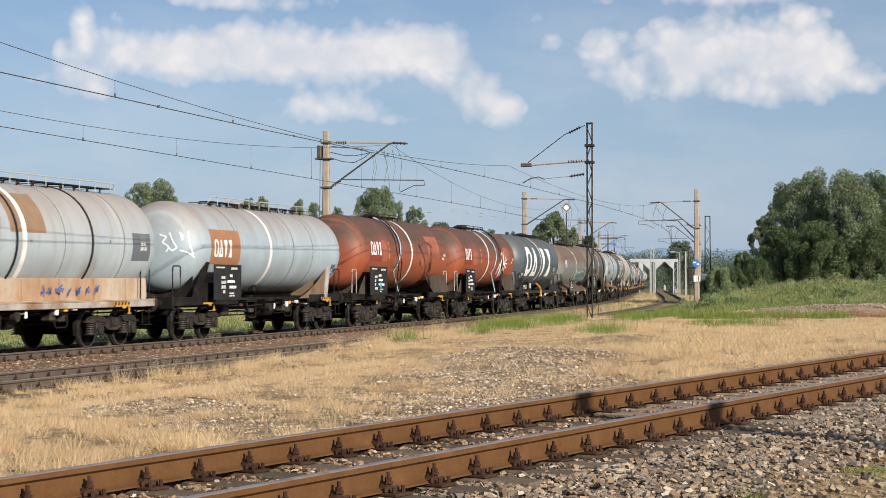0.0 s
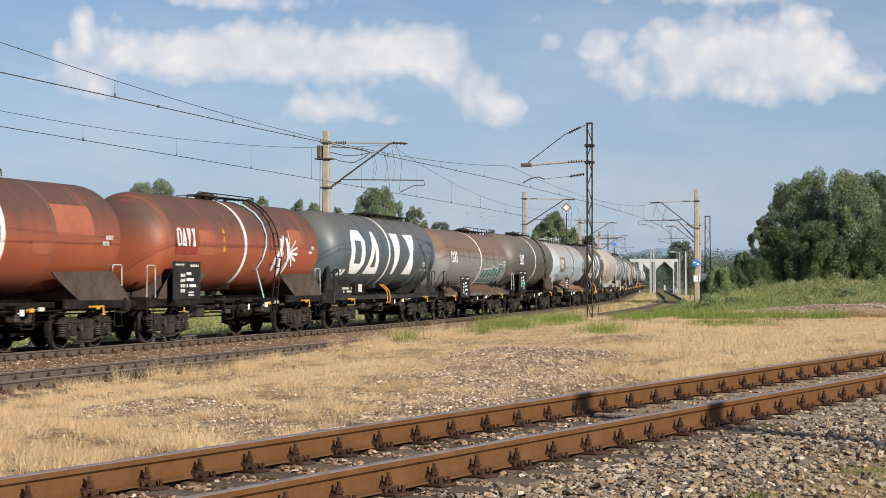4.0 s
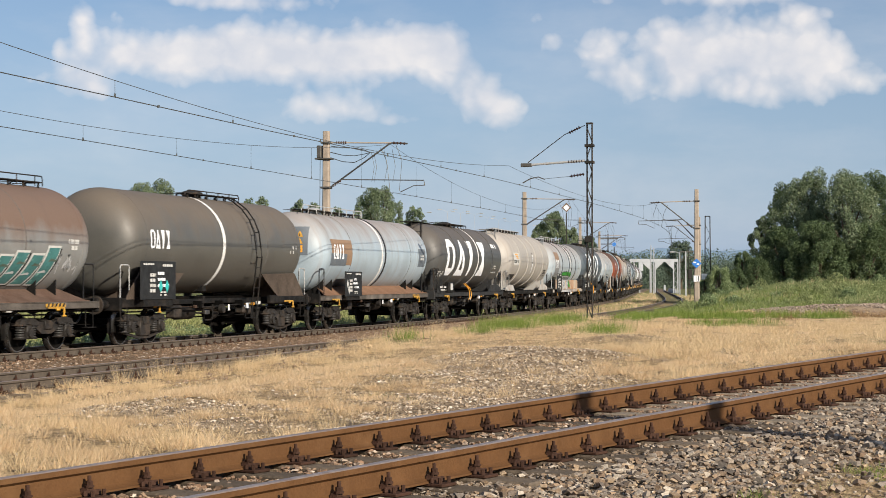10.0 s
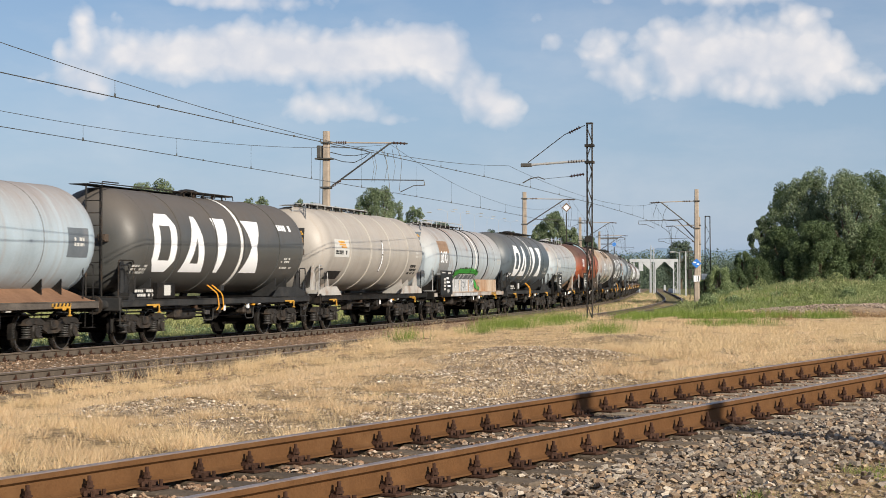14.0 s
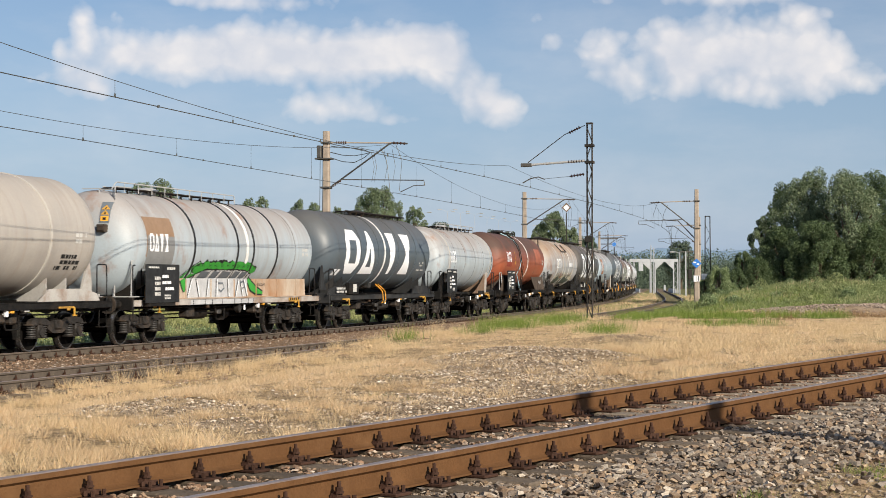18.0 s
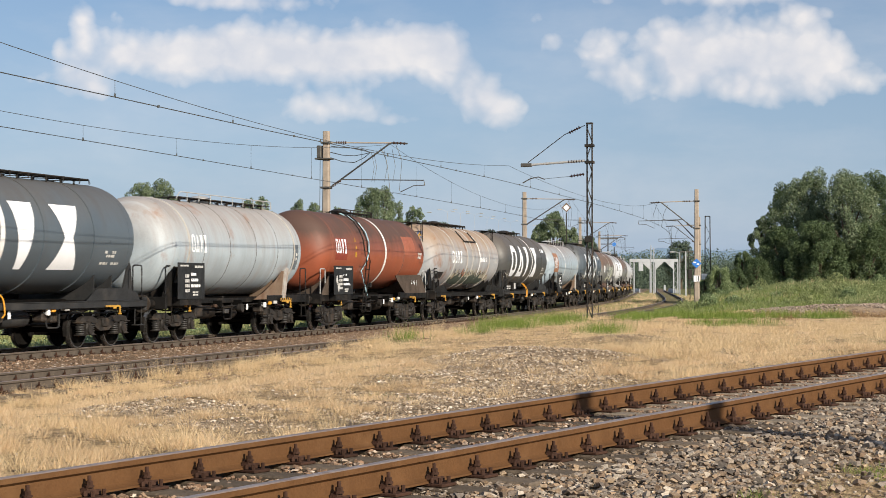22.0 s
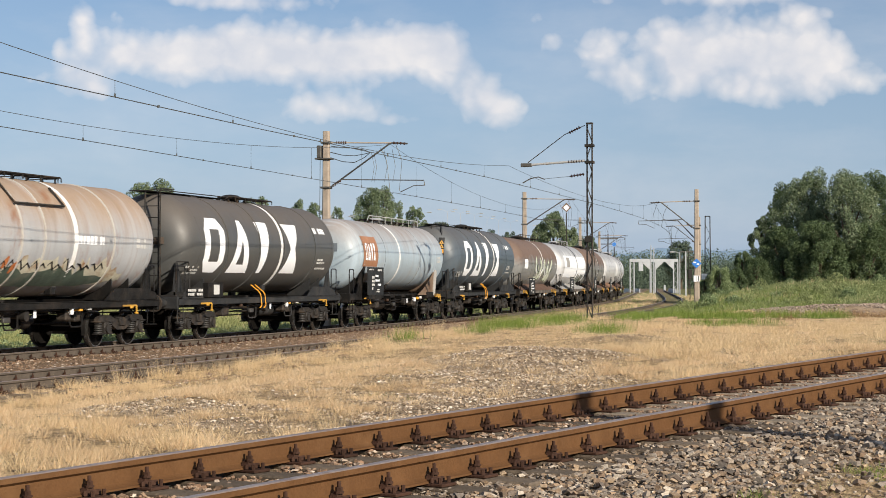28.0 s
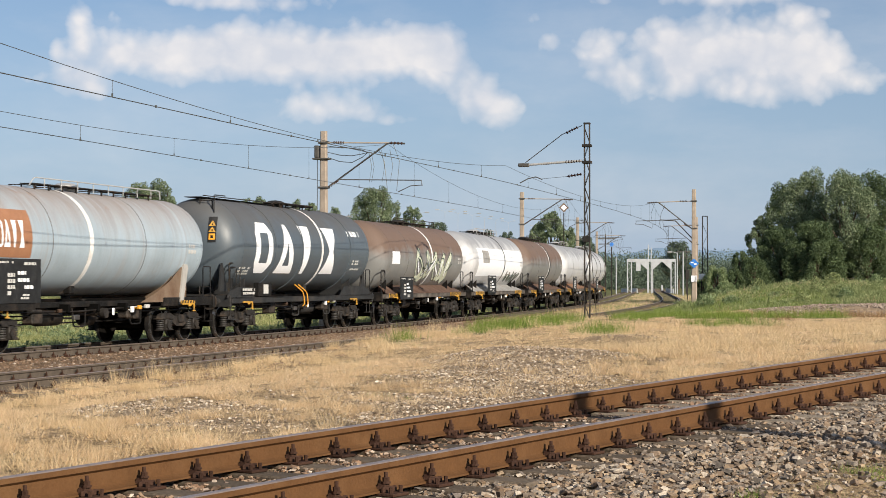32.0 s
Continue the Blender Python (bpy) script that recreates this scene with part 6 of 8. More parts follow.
def white_lower(w, t, R, zc, half, rng):
    part("white_panel", decal([rect(-half + 0.3, 0.75, -0.75, 0.62), rect(1.05, half - 0.2, -0.75, 0.62)], R, zc, 0.005, 10), MAT["white"], w, "clean white painted side")
    part("grey_panel", decal([rect(-4.4, -2.9, -0.1, 0.5)], R, zc, 0.008, 5), SKIRT_GREY, w, "grey painted patch")
    scrawl(w, "graffiti", 1.7, 5.2, -1.1, -0.45, R, zc, rng, SPRAY_DARK, SKIRT_GREY, 5, "dark scrawl low on the tank")


def beige_marks(w, t, R, zc, half, rng):
    part("white_panel", decal([rect(-5.75, -4.1, arc_of(2.5, zc, R), arc_of(3.1, zc, R))], R, zc, 0.006, 4), MAT["mark"], w, "pale painted panel")
    part("emblem", decal([rect(-5.2, -4.5, arc_of(2.9, zc, R), arc_of(2.96, zc, R)), rect(-5.3, -4.6, arc_of(2.99, zc, R), arc_of(3.05, zc, R)), rect(-5.0, -4.4, arc_of(2.82, zc, R), arc_of(2.87, zc, R))], R, zc, 0.010, 2), MAT["orange"], w, "orange striped emblem")
    put_bars(w, -5.6, -4.3, arc_of(2.55, zc, R), arc_of(2.75, zc, R), 1, R, zc, rng, MAT["board"])
    part("dark_panel", decal([rect(-6.0, -4.5, arc_of(1.74, zc, R), arc_of(2.02, zc, R))], R, zc, 0.006, 3), MAT["board"], w, "dark stained patch")
    put_bars(w, 3.9, 5.0, -0.9, -0.45, 3, R, zc, rng, MAT["board"])
    part("gauge_strip", decal([rect(-0.16, 0.02, -0.78, 0.42)], R, zc, 0.006, 10), MAT["seam"], w, "grey rim of the gauge strip")
    part("gauge_strip", decal([rect(-0.13, -0.01, -0.74, -0.14), rect(-0.13, -0.01, -0.08, 0.34)], R, zc, 0.010, 6), MAT["white"], w, "white upright gauge strip")


def dish_point(R, zc, x0, y, z, lift):
    """A place on the near dished end; y and z from the tank's axis."""
    r = min(math.hypot(y, z), R * 0.999)
    c = math.cos(math.asin((r / R) ** (1 / 0.72)))
    return (x0 - DISH * c ** 0.80 - lift, y - lift * 0.5, zc + z)


def dish_quad(R, zc, x0, quad, lift, n=5):
    """A painted patch of four (y, z) corners on the near dished end."""
    v = []
    for i in range(n + 1):
        for k in range(n + 1):
            u, t = i / n, k / n
            y, z = (sum(c * q[j] for c, q in zip(((1 - u) * (1 - t), u * (1 - t), u * t, (1 - u) * t), quad)) for j in (0, 1))
            v.append(dish_point(R, zc, x0, y, z, lift))
    return Geo().add(v, [(i * (n + 1) + k, i * (n + 1) + k + 1, (i + 1) * (n + 1) + k + 1, (i + 1) * (n + 1) + k) for i in range(n) for k in range(n)])


def dish_scrawl(w, t, R, zc, half, rng):
    """Thin white sprayed loops on the near dished end."""
    for line in ([(-0.20, 0.35), (-0.42, 0.28), (-0.30, 0.12), (-0.50, 0.00), (-0.42, -0.15)], [(-0.50, 0.40), (-0.60, 0.15), (-0.72, -0.02), (-0.58, -0.12), (-0.45, 0.02)], [(-0.78, 0.42), (-0.86, 0.18), (-0.84, 0.36)],
                 [(-0.98, 0.45), (-1.02, 0.20), (-1.06, -0.02), (-1.12, -0.22)], [(-0.80, -0.10), (-1.00, -0.16), (-1.14, -0.30)]):
        for (ya, za), (yb, zb) in zip(line, line[1:]):
            d = math.hypot(yb - ya, zb - za)
            ny, nz = -(zb - za) / d * 0.022, (yb - ya) / d * 0.022
            part("graffiti", dish_quad(R, zc, -half, [(ya - ny, za - nz), (yb - ny, zb - nz), (yb + ny, zb + nz), (ya + ny, za + nz)], 0.010, 3), MAT["white"], w, "thin white sprayed loop")


def end_plate(y0, y1, z0, z1, signs=True, back="patch_grey", box=None):
    """A dark patch on the tank end with two warning triangles over an orange disc; box: a small lamp bracket."""
    def make(root, t, R, zc, half, rng):
        put = lambda name, quad, mat, lift, label: part(name, dish_quad(R, zc, -half, quad, lift), mat, root, label)
        if back:
            put("end_patch", [(y0, z0), (y1, z0), (y1, z1), (y0, z1)], MAT[back], 0.010, "dark patch painted on the tank end")
        if signs:
            m, h, wd = (y0 + y1) / 2, z1 - z0, min(0.12, abs(y1 - y0) * 0.42)
            for a in (0.64, 0.40):
                z = z0 + h * a
                put("warning_triangle", [(m - wd, z), (m + wd, z), (m + 0.005, z + h * 0.21), (m - 0.005, z + h * 0.21)], MAT["yellow"], 0.018, "yellow warning triangle")
                put("sign_mark", [(m - 0.02, z + h * 0.03), (m + 0.02, z + h * 0.03), (m + 0.01, z + h * 0.12), (m - 0.01, z + h * 0.12)], MAT["black"], 0.024, "")
            z = z0 + h * 0.10
            put("warning_disc", [(m - wd * 0.9, z), (m + wd * 0.9, z), (m + wd * 0.9, z + h * 0.24), (m - wd * 0.9, z + h * 0.24)], MAT["orange"], 0.018, "orange warning plate")
            put("sign_mark", [(m - wd * 0.4, z + h * 0.06), (m + wd * 0.4, z + h * 0.06), (m + wd * 0.4, z + h * 0.17), (m - wd * 0.4, z + h * 0.17)], MAT["black"], 0.024, "")
        if box:
            y, z = box
            p = Vector(dish_point(R, zc, -half, y, z, 0.0))
            part("lamp_bracket", Geo().box(p.x - 0.16, p.x + 0.05, p.y - 0.12, p.y + 0.12, p.z - 0.10, p.z + 0.10, 0.015).box(p.x - 0.18, p.x - 0.155, p.y - 0.09, p.y + 0.09, p.z - 0.07, p.z + 0.07, 0.01), MAT["dusty_frame"], root, "small box bracket on the tank end")
    return make


def side_hose(w, x, R, zc, mat, label):
    pts = [(x - 0.15, -(R + 0.06) * math.cos(a), zc + (R + 0.06) * math.sin(a)) for a in [radians(d) for d in (75, 60, 45, 30, 15, 0, -15, -30)]]
    pts = [(p[0] + 0.35 * math.sin(i * 0.5), p[1], p[2]) for i, p in enumerate(pts)] + [(x + 0.02, -1.38, 1.15)]
    part("fill_hose", Geo().tube(pts, 0.026, 6), mat, w, label)


def red_marks(x_hose, tri, patch):
    def make(w, t, R, zc, half, rng):
        side_hose(w, x_hose, R, zc, MAT["pale_hose"], "pale blue hose down the tank side")
        for i, z in enumerate((3.05, 2.8)):
            a = arc_of(z, zc, R)
            part("warning_triangle", decal([[(tri - 0.1, a), (tri + 0.1, a), (tri + 0.01, a + 0.17), (tri - 0.01, a + 0.17)]], R, zc, 0.007, 2), MAT["yellow"], w, "yellow warning triangle")
        part("warning_disc", decal([rect(tri - 0.09, tri + 0.09, arc_of(2.52, zc, R), arc_of(2.7, zc, R))], R, zc, 0.007, 2), MAT["yellow"], w, "yellow warning plate")
        for x0, x1, z0, z1 in patch:
            part("repaint_patch", decal([rect(x0, x1, arc_of(z0, zc, R), arc_of(z1, zc, R))], R, zc, 0.004, 5), PATCH_RED, w, "lighter red repainted patch")
    return make


def panel_foot(x0, x1, z0, z1, mat):
    """The slate-grey lower part of a two-tone painted panel."""
    def make(w, t, R, zc, half, rng):
        part("panel", decal([rect(x0, x1, arc_of(z0, zc, R), arc_of(z1, zc, R))], R, zc, 0.007, 6), MAT[mat], w, "slate-grey lower part of the painted panel")
    return make


def both(f, g):
    def make(*a):
        f(*a)
        g(*a)
    return make


PATCH_RED = material("faded_red_patch", (0.30, 0.095, 0.050), 0.6, 0.0, 0.2, 1.5, 0, 40, (0.20, 0.07, 0.04), (0.5, 0.8))
MAT["pale_hose"] = material("pale_blue_hose", (0.30, 0.47, 0.55), 0.5, 0.0, 0.15, 6.0)
WAGONS = [
    (15.0, 30.0, dict(seams=(1.9, 5.0), shell=(-6.3, 6.5), zc=2.60, R=1.40, kind="skirt", tank=PAINT["pale_rust"], label="pale tank wagon with rusty skirt and blue graffiti", hoops=(-3.4, -0.35, 3.27), hoop_mat=MAT["black"], fine_hoop=0.08, frame_mat=SKIRT_PALE, sill="tall", walkway=(-3.0, 6.2), white_rails=True, boards=((-5.0, -3.0, 1.1, 2.1),), band=0.0, dark_patch=(-0.42, 0.30, 1.05), extras=blue_tag)),
    (30.0, 45.4, dict(sill="open", piv=(-4.75, 5.3), shell=(-4.75, 6.5), zc=2.63, R=1.33, kind="strut", tank=PAINT["pale"], label="pale blue-grey tank wagon with brown panel and white band", seams=(-2.6, 2.2, 4.0), band=0.16, plate=(-4.55, -2.35, 2.15, 3.15, PANEL_BROWN), small=(-4.35, -2.95, 2.36, 2.86), boards=((-4.8, -2.75, 1.12, 2.14),), walkway=(-2.6, 5.8), white_rails=True, dark_patch=(-0.92, -0.40, 0.45), extras=dish_scrawl)),
    (45.4, 60.4, dict(piv=(-4.5, 5.2), shell=(-5.1, 6.15), zc=2.74, R=1.38, kind="cradle", tank=PAINT["orange"], label="rust-red tank wagon with dark top and white band", seams=(3.0,), band=0.67, plate=(-5.0, -3.5, 2.40, 3.15, PANEL_RED), small=(-4.94, -3.52, 2.63, 3.12), boards=((-5.48, -3.29, 1.16, 2.2),), walkway=(-1.7, 2.1), ladder=-1.85, sill="open", bogie_kind="diamond", diamonds="teal", extras=red_marks(-1.25, -2.55, ((3.1, 5.0, 2.75, 3.5), (-3.45, -2.75, 2.4, 3.2), (2.0, 2.9, 2.3, 2.6))))),
    (60.4, 75.4, dict(shell=(-5.2, 5.95), zc=2.74, R=1.38, kind="cradle", tank=PAINT["orange"], label="rust-red tank wagon with white scrawl and white band", seams=(2.8,), band=-0.25, plate=(-5.3, -3.8, 2.40, 3.15, PANEL_RED), small=(-5.2, -3.9, 2.63, 3.12), boards=((-5.76, -3.94, 1.16, 2.2),), walkway=(-1.7, 2.6), ladder=1.88, sill="open", bogie_kind="diamond", extras=both(white_burst, red_marks(1.2, -1.9, ((-3.7, -2.6, 2.4, 3.1), (3.4, 4.6, 2.6, 3.3)))))),
    (75.4, 90.4, dict(frame_mat=MAT["grey_frame"], piv=(-5.2, 4.7), shell=(-6.0, 5.9), zc=2.75, R=1.40, kind="low", tank=PAINT["grey"], label="slate grey tank wagon with bold white blocks", hoops=NORTH, band=-0.57, blocks=ROW_A, walkway=(-1.3, 5.2))),
    (90.4, 105.3, dict(piv=(-5.4, 4.7), shell=(-6.05, 5.9), zc=2.60, R=1.38, kind="skirt", tank=PAINT["brown"], label="brown-topped grey tank wagon with teal graffiti", seams=(-3.0, 1.4, 3.2), band=0.19, small=(-5.9, -4.7, 2.48, 2.95), boards=((-4.71, -2.95, 0.95, 1.87),), frame_mat=SKIRT_BROWN, sill="apron", walkway=(0.4, 5.5), extras=teal_piece)),
    (105.3, 120.3, dict(shell=(-5.55, 5.65), zc=2.72, R=1.42, kind="cradle", tank=PAINT["olive"], label="olive-grey tank wagon with white band and teal diamonds", seams=(3.0,), band=-0.43, small=(-5.42, -4.13, 2.53, 3.02), boards=((-6.2, -4.03, 1.18, 2.19),), walkway=(-0.9, 2.9), ladder=1.8, sill="open", bogie_kind="diamond", diamonds="two_teal")),
    (120.3, 135.2, dict(piv=(-5.3, 5.0), shell=(-5.95, 6.2), zc=2.65, R=1.40, kind="skirt", tank=PAINT["pale"], label="pale blue tank wagon with rusty skirt and brown panel", seams=(-3.6, 4.0), hoops=(0.5,), hoop_mat=MAT["black"], fine_hoop=0.12, band=0.1, plate=(-5.9, -3.6, 2.22, 3.1, PANEL_TAN), small=(-5.7, -4.5, 2.43, 2.93), boards=((-4.78, -2.85, 1.13, 2.0),), frame_mat=SKIRT, sill="apron", walkway=(-6.2, 0.4), white_rails=True, dark_patch=(-0.42, 0.30, 1.05), diamonds="grey", extras=both(panel_foot(-5.95, -4.2, 2.2, 2.62, "patch_grey"), end_plate(-0.82, -0.26, -0.11, 0.86)))),
    (135.2, 150.3, dict(frame_mat=MAT["grey_frame"], shell=(-5.5, 5.9), zc=2.73, R=1.42, kind="low", tank=PAINT["dark"], label="charcoal tank wagon with bold white blocks and end ladder", hoops=SOUTH, band=0.88, blocks=ROW_B, walkway=(-1.2, 2.4), end_stand=True, extras=end_plate(0, 0, 0, 0, False, None, (-0.55, 0.05)))),
    (150.3, 165.0, dict(white_rails=True, fine_hoop=0.085, hoop_mat=MAT["pale_hoop"], piv=(-5.6, 4.4), shell=(-6.0, 5.3), zc=2.76, R=1.46, kind="low", tank=PAINT["beige"], label="dusty beige tank wagon with raised hoops", saddle_mat=MAT["pale_saddle"], hoops=(-3.95, -1.5, 0.9, 3.4), walkway=(-6.1, 1.1), end_stand=True, extras=both(beige_marks, end_plate(-0.72, -0.50, 0.06, 0.70, True, "board", (-0.62, -0.12))))),
    (165.0, 180.3, dict(piv=(-5.9, 4.7), shell=(-6.5, 5.95), zc=2.66, R=1.40, kind="skirt", tank=PAINT["pale_rust"], label="pale tank wagon with green and silver graffiti", hoops=(-3.35, -0.2, 1.05, 3.0), hoop_mat=MAT["black"], seams=(4.6,), fine_hoop=0.09, band=0.55, plate=(-6.45, -4.7, 2.3, 3.36, PANEL_TAN), small=(-6.3, -5.05, 2.45, 2.92), boards=((-6.76, -4.66, 1.09, 2.11),), frame_mat=SKIRT_PALE, sill="tall", walkway=(-6.4, 1.7), white_rails=True, end_stand=True, extras=both(both(green_piece, panel_foot(-6.4, -4.7, 2.0, 2.86, "patch_pale")), end_plate(-0.72, -0.46, 0.50, 1.06, True, "patch_grey", (-0.58, 0.37))))),
    (180.3, 195.2, dict(frame_mat=MAT["grey_frame"], piv=(-5.2, 4.9), shell=(-6.1, 5.65), zc=2.75, R=1.40, kind="low", tank=PAINT["grey"], label="slate grey tank wagon with bold white blocks", hoops=NORTH, band=-0.57, blocks=ROW_A, walkway=(-2.6, 5.2))),
    (195.2, 207.6, dict(fine_hoop=0.08, hoop_mat=MAT["pale_hoop"], sill="open", piv=(-4.5, 3.4), shell=(-4.9, 4.4), zc=2.62, R=1.38, kind="strut", tank=PAINT["pale_rust"], label="pale tank wagon with rust patches and struts", hoops=(-4.25, 4.0), seams=(-3.2, -1.3, 0.75, 2.55), small=(-4.1, -3.0, 2.47, 2.96), boards=((-5.31, -3.52, 1.17, 2.17),), walkway=(-2.9, 4.2), white_rails=True, dark_patch=(-0.60, 0.20, 0.50))),
    (207.6, 222.5, dict(piv=(-5.2, 4.3), shell=(-5.7, 5.7), zc=2.74, R=1.38, kind="cradle", tank=PAINT["orange"], label="rust-red tank wagon with white band and ladder", seams=(3.0,), band=0.5, plate=(-5.5, -4.2, 2.40, 3.15, PANEL_RED), small=(-5.49, -4.25, 2.63, 3.12), boards=((-6.1, -4.0, 1.2, 2.19),), walkway=(-2.4, 1.6), ladder=-2.5, sill="open", bogie_kind="diamond", diamonds="grey", extras=both(saddle_tag, red_marks(-1.9, -3.2, ((3.0, 4.6, 2.7, 3.4),))))),
    (222.5, 236.6, dict(fine_hoop=0.07, hoop_mat=MAT["pale_hoop"], piv=(-5.3, 4.7), shell=(-5.55, 5.6), zc=2.70, R=1.42, kind="low", tank=PAINT["rusty_grey"], label="grey tank wagon with rust runs and dark graffiti", hoops=(-3.35, -0.9, 0.15, 3.65), band=1.65, small=(-3.9, -1.9, 2.45, 2.98), walkway=(-4.0, 2.6), end_stand=True, extras=both(rust_top, end_plate(-0.64, -0.44, 0.50, 1.08, True, "blue_sign_dark", (-0.47, -0.02))))),
    (236.6, 251.4, dict(frame_mat=MAT["grey_frame"], shell=(-5.5, 5.65), zc=2.73, R=1.42, kind="low", tank=PAINT["dark"], label="charcoal tank wagon with bold white blocks and end ladder", hoops=SOUTH, band=0.88, blocks=ROW_B, walkway=(-1.2, 2.4), end_stand=True, extras=end_plate(0, 0, 0, 0, False, None, (-0.55, 0.05)))),
    (251.4, 266.5, dict(sill="open", shell=(-5.2, 5.8), zc=2.62, R=1.33, kind="strut", tank=PAINT["pale"], label="pale blue tank wagon with orange-brown panel", seams=(-2.6, 2.4), band=-0.66, plate=(-5.4, -3.59, 2.2, 3.3, PANEL_BROWN), small=(-5.2, -3.9, 2.43, 3.05), boards=((-5.56, -3.53, 1.16, 2.17),), walkway=(-2.0, 5.0), white_rails=True, extras=end_plate(-0.52, 0.05, 0.11, 0.41, False, "patch_grey"))),
    (266.5, 281.6, dict(frame_mat=MAT["grey_frame"], piv=(-5.7, 4.5), shell=(-6.2, 5.9), zc=2.73, R=1.42, kind="low", tank=PAINT["grey"], label="slate grey tank wagon with bold white blocks and end ladder", hoops=SOUTH, band=0.95, blocks=ROW_B, walkway=(-1.2, 2.6), end_stand=True, extras=end_plate(-0.84, -0.60, 0.08, 0.84, True, "board"))),
    (281.6, 296.3, dict(zc=2.62, R=1.38, stripes=True, kind="skirt", tank=PAINT["brown"], label="brown tank wagon with cream graffiti", seams=(-3.2, 3.4), band=0.49, boards=((-4.95, -3.07, 0.95, 1.83),), frame_mat=SKIRT_BROWN, sill="apron", walkway=(-2.2, 4.2), extras=cream_piece)),
    (296.3, 311.0, dict(zc=2.62, R=1.38, stripes=True, kind="skirt", tank=PAINT["white"], label="white and grey tank wagon with dark scrawl", hoops=(0.89,), hoop_mat=MAT["board"], boards=((-3.97, -2.0, 1.07, 1.93),), frame_mat=SKIRT_GREY, sill="apron", walkway=(-2.2, 3.2), white_rails=True, extras=white_lower)),
    (311.0, 325.6, dict(zc=2.62, R=1.38, stripes=True, kind="skirt", tank=PAINT["brown"], label="brown-grey tank wagon with white band", seams=(-3.2, 3.4), hoops=(0.75,), hoop_mat=MAT["black"], fine_hoop=0.12, band=0.4, boards=((-4.4, -2.5, 1.1, 1.95),), frame_mat=SKIRT_BROWN, sill="apron", walkway=(-2.2, 3.2))),
    (325.6, 340.2, dict(zc=2.62, R=1.38, stripes=True, kind="skirt", tank=PAINT["white"], label="white tank wagon with rusty skirt near the train's end", seams=(-3.0, 3.0), boards=((-4.4, -2.5, 1.1, 1.95),), frame_mat=SKIRT, sill="apron", walkway=(-3.2, 1.2), white_rails=True)),
    (340.2, 355.4, dict(zc=2.62, R=1.38, stripes=True, kind="skirt", tank=PAINT["white"], label="white tank wagon with black hoops at the train's end", hoops=(-2.0, 1.4, 5.2), hoop_mat=MAT["black"], fine_hoop=0.08, boards=((-4.4, -2.5, 1.1, 1.95),), frame_mat=SKIRT_BROWN, sill="apron", walkway=(-3.2, 1.2), white_rails=True)),
]


def travel(t):
    """How far the slowing train has come."""
    return 8.1023 * t - 0.050697 * t * t / 2 - 0.00018838 * t ** 3 / 6


def wagon_pose(s, length):
    p = length / 2 - 2.48
    xa, ya, _ = along(LINE, s - p)
    xb, yb, _ = along(LINE, s + p)
    return pose((xa + xb) / 2, (ya + yb) / 2, 0, 0, 0, math.degrees(math.atan2(yb - ya, xb - xa)))


TRAIN = []


def make_train():
    for i, (a, b, kw) in enumerate(WAGONS):
        L = round(b - a, 2)
        w, sets = wagon(L, seed=i + 1, **kw)
        w.matrix_basis = wagon_pose((a + b) / 2, L)
        TRAIN.append((w, (a + b) / 2, L, sets))


make_train()


# ---- overhead line ----
def tapered_pole(w0, w1, z0, z1, d0=None, d1=None):
    d0, d1 = d0 or w0, d1 or w1
    v = []
    for w, d, z in ((w0, d0, z0), (w1, d1, z1)):
        c = w * 0.14
        for sx, sy in ((-1, -1), (1, -1), (1, 1), (-1, 1)):
            a, b = (sx * w / 2, sy * (d / 2 - c)), (sx * (w / 2 - c), sy * d / 2)
            v += [(*p, z) for p in ((a, b) if sx * sy > 0 else (b, a))]
    f = [(i, (i + 1) % 8, 8 + (i + 1) % 8, 8 + i) for i in range(8)] + [tuple(range(8)), tuple(range(8, 16))]
    return Geo().add(v, f)


def insulator(p, q, n=5):
    g = Geo().cyl(p, q, 0.022, 8)
    p, q = Vector(p), Vector(q)
    for i in range(n):
        a, b = p.lerp(q, (i + 0.25) / n), p.lerp(q, (i + 0.6) / n)
        g.cyl(a, b, 0.065, 10, 0.045)
    return g


def line_pose(s, lat):
    """x towards the camera's side of the track, y along it."""
    x, y, h = along(LINE, s, lat)
    z = float(lie([x], [y])[0][0])
    return pose(x, y, 0, 0, 0, -math.degrees(h)), z


def concrete_mast(s, lat, top, side, reach, tie_z, foot_z, reg_z, label, extras=None):
    """A concrete pole with a bracket arm; side: +1 when the arm goes to the camera's side."""
    m, z = line_pose(s, lat)
    w = empty("catenary_mast", m, label=label, category="catenary mast")
    part("pole", tapered_pole(0.36, 0.25, z - 0.3, top), MAT["concrete"], w, "weathered concrete pole")
    a, e = side * 0.16, side
    part("tie_rod", Geo().tube([(a, 0, tie_z), (e * reach, 0, tie_z - 0.06)], 0.032, 6), MAT["concrete"], w, "weathered pale tie tube")
    part("insulator", insulator((e * (reach + 0.02), 0, tie_z - 0.06), (e * (reach + 0.6), 0, tie_z - 0.10), 4), MAT["insulator"], w)
    part("insulator", insulator((a + e * 0.25, 0, tie_z), (a + e * 0.75, 0, tie_z - 0.01)), MAT["insulator"], w)
    part("bracket_tube", Geo().tube([(a, 0, foot_z), (e * (reach - 0.1), 0, tie_z - 0.08), (e * (reach + 0.02), 0, tie_z - 0.06), (e * (reach + 0.65), 0, tie_z - 0.10)], 0.036, 8), MAT["arm"], w)
    part("insulator", insulator((a + e * 0.12, 0, foot_z + 0.07), (a + e * 0.48, 0, foot_z + 0.30)), MAT["insulator"], w)
